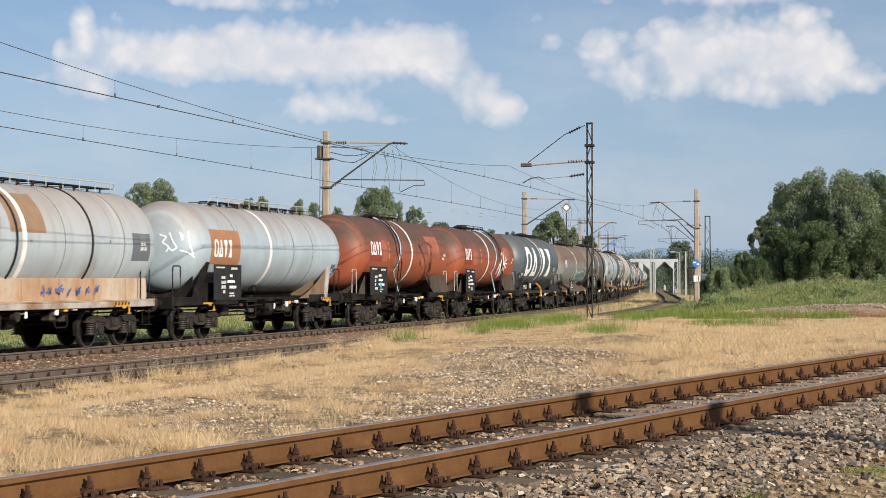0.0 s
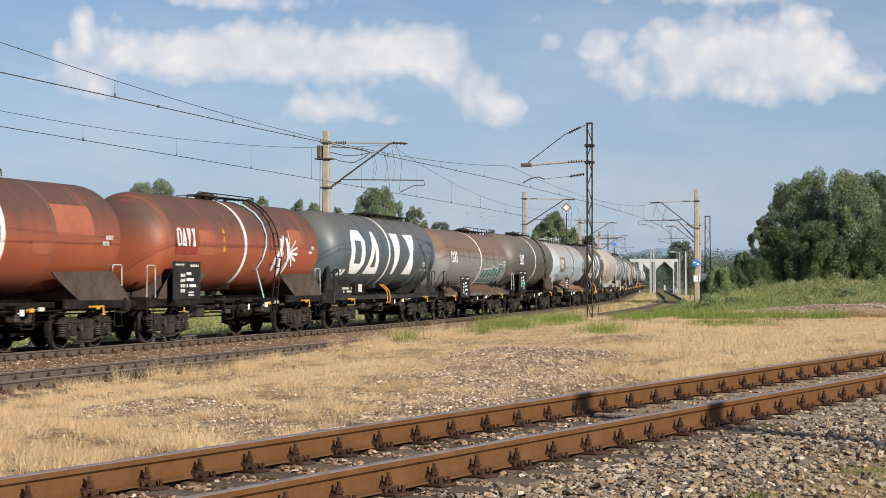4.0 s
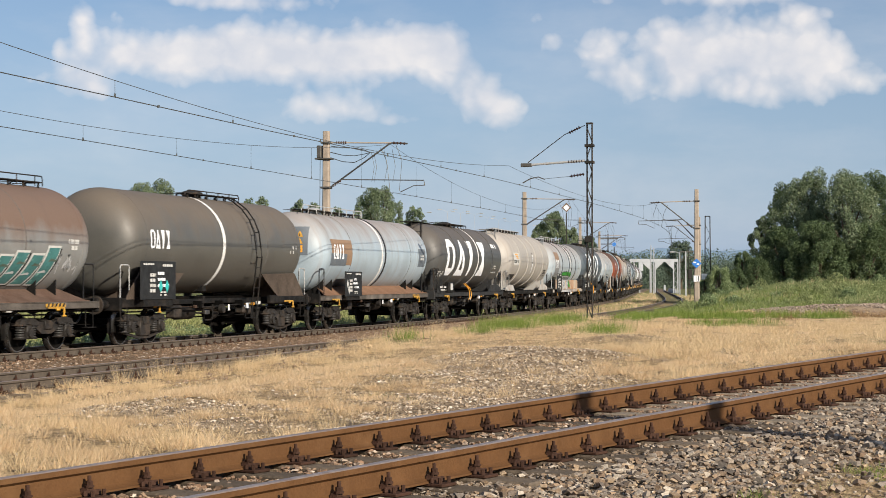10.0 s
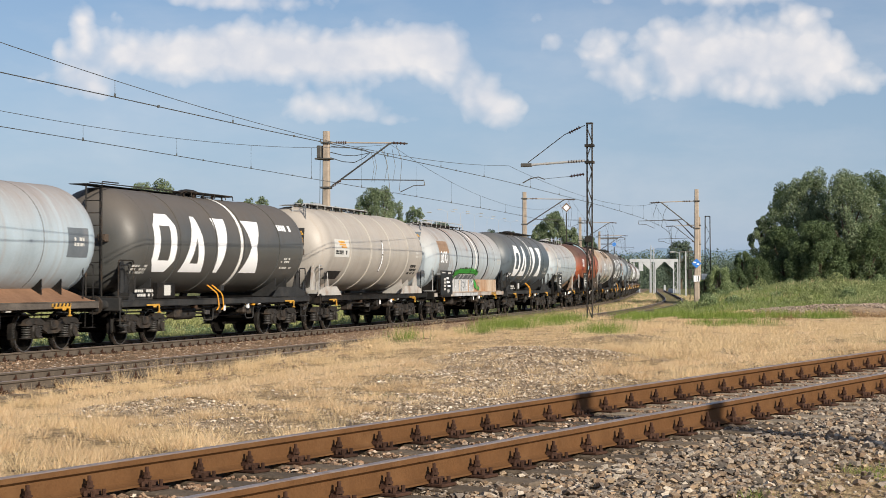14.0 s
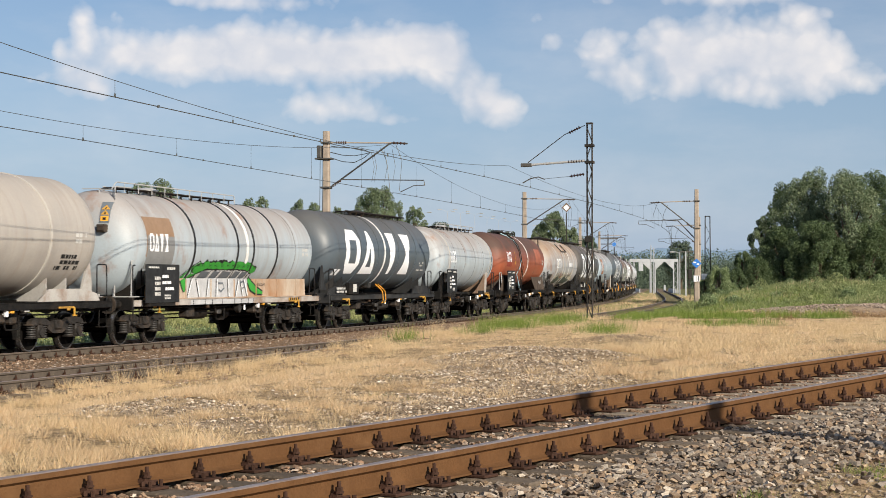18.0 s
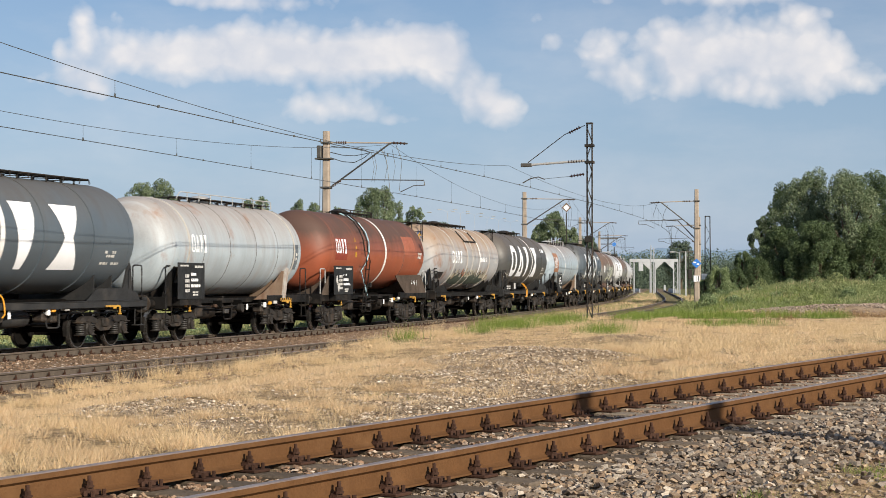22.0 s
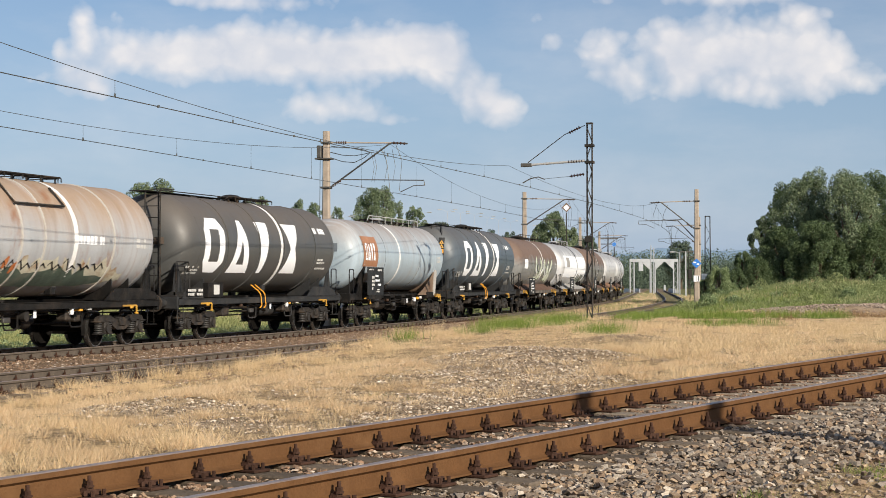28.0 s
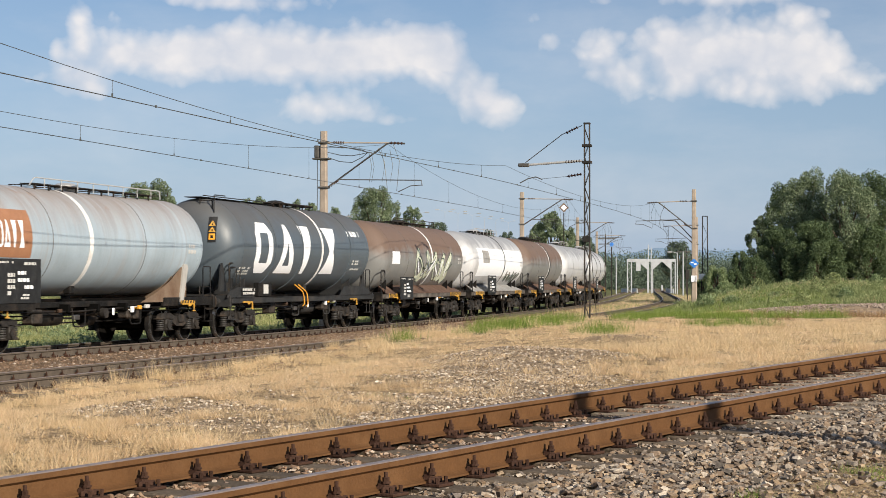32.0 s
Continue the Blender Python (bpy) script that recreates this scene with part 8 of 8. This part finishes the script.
for px, y, top, w, seed, n, size in ((250, 190, 320, 5.0, 31, 4600, 0.2), (285, 192, 318, 4.6, 54, 4200, 0.2), (668, 210, 330, 5.6, 32, 5500, 0.22), (735, 215, 364, 3.4, 33, 2500, 0.22), (700, 225, 356, 4.0, 34, 2500, 0.22), (442, 220, 347, 3.6, 35, 2600, 0.2), (465, 220, 347, 3.0, 36, 2200, 0.2), (527, 225, 352, 3.6, 37, 2600, 0.2), (556, 225, 354, 3.0, 38, 2200, 0.2), (597, 230, 363, 2.6, 53, 1800, 0.2),
                                     (980, 175, 378, 3.6, 39, 4500, 0.19), (955, 185, 396, 2.6, 40, 2500, 0.19), (1010, 190, 404, 2.8, 41, 2500, 0.19), (870, 260, 406, 3.2, 42, 1800, 0.24), (900, 270, 410, 3.4, 43, 1800, 0.24), (1205, 420, 428, 8.0, 44, 2600, 0.38), (640, 220, 350, 3.4, 45, 2000, 0.22), (1040, 260, 420, 4.0, 46, 2200, 0.25), (780, 260, 392, 4.0, 47, 2000, 0.25), (300, 200, 345, 4.0, 48, 2200, 0.22), (220, 200, 346, 4.0, 49, 2200, 0.22), (60, 210, 352, 6.0, 50, 3000, 0.24), (140, 215, 350, 6.0, 51, 3000, 0.24), (380, 230, 362, 5.0, 52, 2500, 0.24)):
    tree(px_x(px, y), y, px_h(top, y) + 0.2, w, seed, n, size, MAT["leaf_haze"] if y > 240 else MAT["leaf_pale"], BEHIND, base=-0.4, low=0.3)


def far_wood():
    """Rows of woodland far along the line, one stuff object."""
    rng = np.random.default_rng(77)
    near, rest = [], []
    for i in range(320):
        y, px, h = rng.uniform(450, 640), rng.uniform(900, 1440), rng.uniform(6.0, 9.6)
        near.append((px_x(px, y), y, h * 0.42, h * 0.5, h * 0.60))
    for i in range(150):
        y, h = rng.uniform(420, 760), rng.uniform(5.5, 9.0)
        px = rng.uniform(-200, 880) if i % 3 else rng.uniform(1450, 1800)
        rest.append((px_x(px, y), y, h * 0.42, h * 0.5, h * 0.62))
    v0, f0 = crown(near, 130000, 0.27, rng)
    v1, f1 = crown(rest, 16000, 0.7, rng)
    v, f = np.concatenate([v0, v1]), np.concatenate([f0, f1 + len(v0)])
    v[:, 2] = np.maximum(v[:, 2], -0.6)
    tagged(new("woodland", big_mesh("woodland", v, f, MAT["leaf_haze"])), "distant green woodland along the horizon", "woodland", kind="stuff")


far_wood()


def hills():
    rng = np.random.default_rng(5)
    # distance haze is mixed into the hills' blue base colour
    m = material("haze_tinted_hill", (0.17, 0.25, 0.34), 0.95, 0.0, 0.12, 0.01)
    for name, y, z0, z1, seed in (("hill", 3000, 46, 60, 3.0), ("hill", 2400, 28, 41, 7.0)):
        px = np.linspace(-1600, 3200, 240)
        x = (px - 784) * y / 3150
        z = z0 + (z1 - z0) * (0.5 + 0.5 * wave(px * 0.011, px * 0.004, 1.0, seed)) + 3.0 * wave(px * 0.12, px * 0.05, 1.0, seed)
        v = np.concatenate([np.c_[x, np.full_like(x, y), np.full_like(x, -5)], np.c_[x, np.full_like(x, y + 60), z], np.c_[x, np.full_like(x, y + 300), z * 0.9]])
        n = len(x)
        i = np.arange(n - 1)
        f = np.concatenate([np.c_[i, i + 1, n + i + 1, n + i], np.c_[n + i, n + i + 1, 2 * n + i + 1, 2 * n + i]])
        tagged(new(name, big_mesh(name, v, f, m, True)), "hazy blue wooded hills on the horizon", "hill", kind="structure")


hills()


# ---- grass, weeds and stones ----
def in_view(x, y, margin=0.6):
    return np.abs(x) < 0.2489 * y + margin


def scatter(n, x0, x1, y0, y1, rng):
    x, y = rng.uniform(x0, x1, n), rng.uniform(y0, y1, n)
    keep = in_view(x, y)
    return x[keep], y[keep]


def blades(x, y, z, h, w, rng, lean=0.35, away=None):
    """One thin leaning blade at each place; away: the direction in which each leans."""
    n = len(x)
    a = rng.uniform(0, 2 * math.pi, n)
    b = rng.uniform(0, 2 * math.pi, n) if away is None else away + rng.normal(0, 0.5, n)
    k = rng.uniform(0.1 if away is None else 0.35, 1.0, n) * lean
    p = np.stack([x, y, z], 1)
    side = np.stack([np.cos(a), np.sin(a), np.zeros(n)], 1) * (w / 2)[:, None]
    up = np.stack([np.cos(b) * k, np.sin(b) * k, np.ones(n)], 1)
    up *= (h / np.linalg.norm(up, axis=1))[:, None]
    v = np.stack([p - side, p + side, p + up], 1).reshape(-1, 3)
    return v, np.arange(3 * n).reshape(n, 3)


def clumped(x, y, rng, spread, per):
    n = len(x)
    i = np.repeat(np.arange(n), per)
    return x[i] + rng.normal(0, 1, n * per) * spread, y[i] + rng.normal(0, 1, n * per) * spread, i


def sward(name, label, mat, n, area, keep, hlo, hhi, w, seed, per=6, spread=0.06, lean=0.45, tussock=False):
    rng = np.random.default_rng(seed)
    x, y = scatter(n, *area, rng)
    z, green, bed, gravel = lie(x, y)
    ok = rng.uniform(0, 1, len(x)) < keep(x, y, green, bed, gravel)
    x, y = x[ok], y[ok]
    tuft_h = rng.uniform(hlo, hhi, len(x)) * (0.75 + 0.35 * wave(x, y, 1.3, seed))
    cx, cy = x, y
    x, y, i = clumped(x, y, rng, spread, per)
    z = lie(x, y)[0]
    away = np.arctan2(y - cy[i], x - cx[i]) if tussock else None
    h = np.maximum(0.04, tuft_h[i] * rng.uniform(0.6, 1.15, len(x)))
    v, f = blades(x, y, z - 0.01, h, np.full(len(x), w) * (1 + y / 60), rng, lean, away)
    tagged(new(name, big_mesh(name, v, f, mat)), label, "grass", kind="stuff")


def clear_of_tracks(x, y):
    ys, yl = to_line(YARD, x, y)
    s, lat = to_line(LINE, x, y)
    two = apart_at(s)
    return smooth(-1.15, -1.45, yl) * smooth(two + 0.90, two + 1.10, lat), lat - two, yl


def keep_straw(x, y, green, bed, gravel):
    c, a, b = clear_of_tracks(x, y)
    return c * (1 - 0.85 * green) * (1 - 0.78 * gravel) * (0.03 + 0.97 * smooth(0.02, 0.4, 0.7 * wave(x, y, 1.4, 4.0) + 0.8 * wave(x, y, 4.1, 2.0) + 0.06 + 0.5 * smooth(28, 45, y) + 0.35 * hump(x, y, -4.2, 17.0, 2.2, 3.0)))


def keep_fringe(x, y, green, bed, gravel):
    c, a, b = clear_of_tracks(x, y)
    edge = smooth(0.92, 1.1, a) * smooth(4.2, 2.2, a) * (0.62 + 0.38 * wave(x, y, 0.9, 8.0))
    left = smooth(0.2, 0.6, hump(x, y, -3.6, 16.5, 1.6, 2.2)) * smooth(-1.3, -2.0, b)
    right = 0.40 * smooth(0.12, 0.4, hump(x, y, 9.5, 46, 6.0, 14)) * smooth(-2.0, -3.0, b)
    return c * (1 - 0.9 * green) * (1 - 0.8 * gravel) * (0.45 + 0.55 * smooth(-0.3, 0.3, wave(x, y, 1.1, 35.0) + 0.5 * wave(x, y, 3.7, 6.0))) * np.clip(edge + left + right + 0.9 * smooth(0.2, 0.5, hump(x, y, 4.6, 29, 1.9, 8.0)) * smooth(-1.6, -2.2, b), 0, 1)


def keep_green(x, y, green, bed, gravel):
    c, a, b = clear_of_tracks(x, y)
    return c * smooth(0.35, 0.8, green) * (0.25 + 0.75 * smooth(-0.35, 0.35, wave(x, y, 0.8, 31.0)))


def behind_line(x, y, g, b, r):
    l = to_line(LINE, x, y)[1]
    return g * (l < -1.95) * (l > -38) * (0.35 + 0.65 * smooth(-0.3, 0.4, wave(x, y, 0.35, 14.0)))


sward("dry_grass", "dry straw-coloured tussocks on the field", MAT["straw"], 15000, (-8, 12, 12, 32), keep_straw, 0.08, 0.26, 0.0040, 101, 56, 0.062, 1.2, True)
sward("dry_grass", "dry straw-coloured tussocks on the field", MAT["straw"], 38000, (-12, 20, 32, 90), keep_straw, 0.05, 0.16, 0.0110, 102, 20, 0.12, 2.4, True)
sward("straw_litter", "flattened straw lying on the soil", MAT["straw_pale"], 30000, (-8, 14, 12, 45), lambda x, y, g, b, r: clear_of_tracks(x, y)[0] * (1 - 0.8 * g) * (1 - 0.5 * r), 0.06, 0.18, 0.0030, 108, 4, 0.06, 9.0)
sward("tall_dry_grass", "taller pale dry grass in thick tufts", MAT["straw_pale"], 18000, (-12, 22, 13, 75), keep_fringe, 0.14, 0.38, 0.0046, 103, 44, 0.075, 1.0, True)
def keep_tufts(x, y, green, bed, gravel):
    c, a, b = clear_of_tracks(x, y)
    return c * smooth(0.95, 1.1, a) * smooth(3.2, 1.6, a) * smooth(-0.2, 0.4, wave(x, y, 0.9, 8.0)) + 0.12 * c * (1 - green) * (1 - gravel) * smooth(0.1, 0.6, wave(x, y, 0.7, 18.0))


sward("tall_dry_grass", "feathery tufts of tall straw beside the track", MAT["straw_pale"], 5200, (-8, 14, 13, 60), keep_tufts, 0.30, 0.52, 0.0022, 115, 90, 0.08, 0.55, True)
sward("green_grass", "fresh green grass on the low bank", MAT["green_grass"], 80000, (-4, 22, 30, 110), keep_green, 0.26, 0.62, 0.0055, 104, 9, 0.10, 0.5, True)
sward("weeds", "tall green weeds on the grass mound", MAT["weed"], 60000, (8, 42, 86, 136), lambda x, y, g, b, r: smooth(0.3, 0.7, g) * (to_line(LINE, x, y)[1] > 8.0), 0.18, 0.62, 0.020, 105, 9, 0.22, 1.1, True)
sward("dry_weeds", "brown dry weeds by the gravel heap", MAT["dry_weed"], 2600, (12, 24, 68, 82), lambda x, y, g, b, r: smooth(0.3, 0.6, wave(x, y, 0.5, 2.0)) * smooth(11, 15, x), 0.25, 0.5, 0.008, 111, 10, 0.16, 0.6)
def keep_between(x, y, green, bed, gravel):
    s, lat = to_line(LINE, x, y)
    two = apart_at(s)
    side = smooth(1.5, 2.0, lat) * smooth(two - 1.5, two - 2.0, lat) + smooth(two + 1.4, two + 1.8, lat) * smooth(two + 6, two + 4, lat)
    return np.clip(side, 0, 1) * smooth(74, 84, s) * (0.35 + 0.65 * smooth(-0.4, 0.4, wave(x, y, 0.35, 13.0)))


sward("dry_grass", "yellowed grass between the two tracks", MAT["straw"], 26000, (4, 34, 78, 260), keep_between, 0.12, 0.4, 0.008, 112, 7, 0.2, 0.7)
sward("green_grass", "green grass between the two tracks", MAT["verge"], 26000, (4, 34, 78, 260), lambda x, y, g, b, r: keep_between(x, y, g, b, r) * smooth(-0.2, 0.3, wave(x, y, 0.28, 5.0)), 0.12, 0.45, 0.008, 113, 7, 0.2, 0.7)
sward("seed_heads", "pale seeding grass on the mound", MAT["straw"], 11000, (8, 42, 86, 136), lambda x, y, g, b, r: smooth(0.3, 0.7, g) * (to_line(LINE, x, y)[1] > 9.5) * smooth(-0.1, 0.5, wave(x, y, 0.5, 21.0)), 0.3, 0.7, 0.006, 110, 6, 0.16, 0.5)
sward("weeds", "green weeds behind the main track", MAT["verge"], 95000, (-28, 6, 22, 90), behind_line, 0.14, 0.55, 0.010, 106, 8, 0.16, 0.7, True)
sward("brown_litter", "brown dead stems lying on the soil", MAT["litter"], 26000, (-7, 11, 13, 42), lambda x, y, g, b, r: clear_of_tracks(x, y)[0] * (0.25 + 0.75 * smooth(-0.1, 0.5, wave(x, y, 1.2, 23.0))), 0.03, 0.12, 0.0032, 116, 9, 0.09, 4.0)
sward("olive_tuft", "thin olive-green tufts among the straw", MAT["moss"], 9000, (-6, 10, 13, 46), lambda x, y, g, b, r: clear_of_tracks(x, y)[0] * smooth(0.35, 0.7, wave(x, y, 0.8, 27.0)) * 0.6, 0.03, 0.11, 0.003, 117, 10, 0.06, 1.4)
sward("green_tuft", "small green tufts among the straw", MAT["green_grass"], 6000, (-6, 10, 12, 50), lambda x, y, g, b, r: clear_of_tracks(x, y)[0] * smooth(0.66, 0.85, wave(x, y, 1.1, 12.0)), 0.05, 0.12, 0.004, 107, 10, 0.05, 0.8)
sward("green_tuft", "small green tufts at the ballast's foot", MAT["green_grass"], 1500, (1.9, 3.7, 10.8, 14.0), lambda x, y, g, b, r: smooth(0.1, 0.6, wave(x, y, 2.3, 3.0)) * (to_line(YARD, x, y)[1] > 2.5), 0.04, 0.13, 0.0035, 109, 22, 0.05, 1.0)
sward("dry_stalks", "thin dry stalks at the ballast's foot", MAT["straw_pale"], 260, (1.6, 3.7, 10.8, 14.0), lambda x, y, g, b, r: (to_line(YARD, x, y)[1] > 2.2) * 0.6, 0.08, 0.22, 0.0022, 118, 4, 0.05, 2.2)


def far_meadow(x, y, g, b, r):
    l = to_line(LINE, x, y)[1]
    return (l < -8) * (l > -75) * (0.3 + 0.7 * smooth(-0.3, 0.4, wave(x, y, 0.22, 33.0)))


sward("green_grass", "rough green meadow beyond the train", MAT["verge"], 60000, (-50, 4, 40, 190), far_meadow, 0.2, 0.6, 0.016, 121, 7, 0.3, 0.8, True)
sward("dry_grass", "pale seeding grass in the meadow", MAT["straw"], 8000, (-50, 4, 40, 190), lambda x, y, g, b, r: far_meadow(x, y, g, b, r) * smooth(0.0, 0.5, wave(x, y, 0.3, 7.0)), 0.25, 0.6, 0.012, 122, 6, 0.25, 0.7, True)


def back_clumps():
    """Low leafy clumps on the level ground behind the train."""
    rng = np.random.default_rng(404)
    x, y = rng.uniform(-30, 6, 2600), rng.uniform(22, 105, 2600)
    z, green, bed, gravel = lie(x, y)
    lat = to_line(LINE, x, y)[1]
    ok = (lat < -2.6) & (lat > -30) & in_view(x, y, 4.0) & (rng.uniform(0, 1, 2600) < 0.15 + 0.6 * (wave(x, y, 0.45, 17.0) > 0.0))
    x, y, z = x[ok], y[ok], z[ok]
    r = rng.uniform(0.15, 0.45, len(x))
    v, f = crown(np.c_[x, y, z + r * 0.35, r, r * rng.uniform(0.5, 0.9, len(x))], 52000, 0.055, rng)
    tagged(new("weeds", big_mesh("weeds", v, f, MAT["bush"])), "leafy green weeds behind the main track", "weeds", kind="stuff")


back_clumps()


def weed_clumps():
    """Leafy clumps of uneven height over the mound."""
    rng = np.random.default_rng(303)
    x, y = rng.uniform(13, 42, 1500), rng.uniform(88, 130, 1500)
    z, green, bed, gravel = lie(x, y)
    lat = to_line(LINE, x, y)[1]
    ok = (green > 0.45) & (lat > 8.6) & in_view(x, y) & (rng.uniform(0, 1, 1500) < 0.06 + 0.22 * (wave(x, y, 0.5, 41.0) > 0.1))
    x, y, z = x[ok], y[ok], z[ok]
    for k, (mat, label) in enumerate(((MAT["weed"], "leafy green weeds in clumps on the mound"), (MAT["bush"], "darker leafy weeds in clumps on the mound"))):
        m = np.arange(len(x)) % 3 == 0 if k else np.arange(len(x)) % 3 != 0
        r = rng.uniform(0.18, 0.50, m.sum())
        v, f = crown(np.c_[x[m], y[m], z[m] + r * 0.5, r, r * rng.uniform(0.6, 1.3, m.sum())], 20000, 0.05, rng)
        tagged(new("weeds", big_mesh("weeds", v, f, mat)), label, "weeds", kind="stuff")


weed_clumps()


def stones(name, label, mat, x, y, z, size, rng, sink=0.25):
    """Broken, sharp-edged pieces: jittered blocks."""
    v0 = np.array([(a, b, c) for c in (-1, 1) for b in (-1, 1) for a in (-1, 1)], float)
    f0 = np.array([(0, 2, 3), (0, 3, 1), (4, 5, 7), (4, 7, 6), (0, 1, 5), (0, 5, 4), (2, 6, 7), (2, 7, 3), (0, 4, 6), (0, 6, 2), (1, 3, 7), (1, 7, 5)])
    n = len(x)
    v = v0[None] * rng.uniform(0.5, 1.0, (n, 8, 3))
    v = v * rng.uniform(0.55, 1.35, (n, 1, 3)) * size[:, None, None]
    q = rng.normal(size=(n, 4))
    q /= np.linalg.norm(q, axis=1)[:, None]
    w, a, b, c = q.T
    R = np.stack([1 - 2 * (b * b + c * c), 2 * (a * b - c * w), 2 * (a * c + b * w), 2 * (a * b + c * w), 1 - 2 * (a * a + c * c), 2 * (b * c - a * w), 2 * (a * c - b * w), 2 * (b * c + a * w), 1 - 2 * (a * a + b * b)], 1).reshape(n, 3, 3)
    v = np.einsum("nij,nkj->nki", R, v) * np.array([1.0, 1.0, 0.62]) + np.stack([x, y, z + size * sink], 1)[:, None]
    f = (f0[None] + (np.arange(n) * 8)[:, None, None]).reshape(-1, 3)
    tagged(new(name, big_mesh(name, v.reshape(-1, 3), f, mat)), label, "gravel", kind="stuff")


MAT["rubble"] = gravel("rubble", [(0.16, 0.12, 0.09), (0.40, 0.31, 0.24), (0.25, 0.19, 0.145), (0.52, 0.44, 0.37), (0.30, 0.22, 0.16)])


def lay_stones():
    rng = np.random.default_rng(201)
    # the siding's ballast
    n = 150000
    s, l = rng.uniform(-9, 20, n), rng.uniform(-1.45, 4.2, n)
    keep = (np.abs(np.abs(l) - GAUGE) > 0.10)
    k = np.mod(s + 0.06, 0.509)
    on_sleeper = ((k < 0.14) | (k > 0.37)) & (np.abs(l) < 1.25)
    keep &= ~(on_sleeper & (rng.uniform(0, 1, n) < 0.78))
    s, l = s[keep], l[keep]
    x, y = np.interp(s, YARD[0], YARD[1]), np.interp(s, YARD[0], YARD[2])
    h = np.interp(s, YARD[0], YARD[3])
    x, y = x + l * np.cos(h), y - l * np.sin(h)
    ok = in_view(x, y, 0.3) & (rng.uniform(0, 1, len(x)) < 1 - 0.78 * smooth(2.36, 2.68, l + 0.12 * wave(x, y, 2.0, 5.0)))
    x, y, l = x[ok], y[ok], l[ok]
    z = lie(x, y)[0] + np.where(np.abs(l) > 1.2, rng.uniform(-0.02, 0.028, len(x)), rng.uniform(-0.012, 0.032, len(x)))
    size = (0.010 + 0.024 * rng.uniform(0, 1, len(x)) ** 2.0) * np.where(np.abs(l) < 1.2, 0.72, 1.0)
    inner = np.abs(l) < 0.7
    for k, mat, label in ((~inner, MAT["stone"], "loose grey and tan ballast stones along the siding"), (inner, MAT["stone_brown"], "small brown stones between the siding's rails")):
        stones("track_ballast", label, mat, x[k], y[k], z[k], size[k], rng)
    # gravel showing through the field, finer and thicker where it is near
    for n, area, lo, hi in ((560000, (-5.5, 7, 14.5, 36), 0.005, 0.024), (260000, (-6, 20, 36, 80), 0.008, 0.026)):
        x, y = scatter(n, *area, rng)
        z, green, bed, gravel = lie(x, y)
        c = clear_of_tracks(x, y)[0]
        ok = rng.uniform(0, 1, len(x)) < c * (gravel * 0.24 + 0.03) * np.clip(30 / y, 0.2, 1)
        x, y, z = x[ok], y[ok], z[ok]
        stones("field_gravel", "pale gravel showing through the dry grass", MAT["stone_pale"], x, y, z, lo + (hi - lo) * rng.uniform(0, 1, len(x)) ** 3.2, rng)
    # the stony heap before the mound
    x, y = rng.uniform(14.5, 27, 9000), rng.normal(83.2, 1.3, 9000)
    ok = in_view(x, y) & (wave(x, y, 0.9, 3.0) > -0.45)
    x, y = x[ok], y[ok]
    stones("field_gravel", "pinkish rubble heaped before the grass mound", MAT["rubble"], x, y, lie(x, y)[0], 0.02 + 0.06 * rng.uniform(0, 1, len(x)) ** 3, rng)
    # brown ballast of the main tracks
    n = 52000
    s, l = rng.uniform(12, 85, n), rng.uniform(-2.4, 8.6, n)
    x, y = np.interp(s, LINE[0], LINE[1]), np.interp(s, LINE[0], LINE[2])
    h = np.interp(s, LINE[0], LINE[3])
    x, y = x + l * np.cos(h), y - l * np.sin(h)
    ok = in_view(x, y, 1.0) & (np.abs(np.abs(l) - GAUGE) > 0.12) & (np.abs(np.abs(l - 6.0) - GAUGE) > 0.12)
    x, y = x[ok], y[ok]
    stones("main_ballast", "brown ballast stones under the main tracks", MAT["stone_brown"], x, y, lie(x, y)[0] - 0.006, 0.010 + 0.022 * rng.uniform(0, 1, len(x)) ** 2, rng)


lay_stones()


# ---- what moves ----
def motions():
    times = [float(t) for t in range(0, 33)]
    roll_times = [i / 15 for i in range(481)]
    for w, s, L, sets in TRAIN:
        walk(w, [(t, wagon_pose(s - travel(t), L)) for t in times])
        for ws in sets:
            x = ws.matrix_basis.translation.x
            walk(ws, [(t, pose(x, 0, 0.462, 0, -math.degrees(travel(t) / 0.462), 0)) for t in roll_times])


motions()
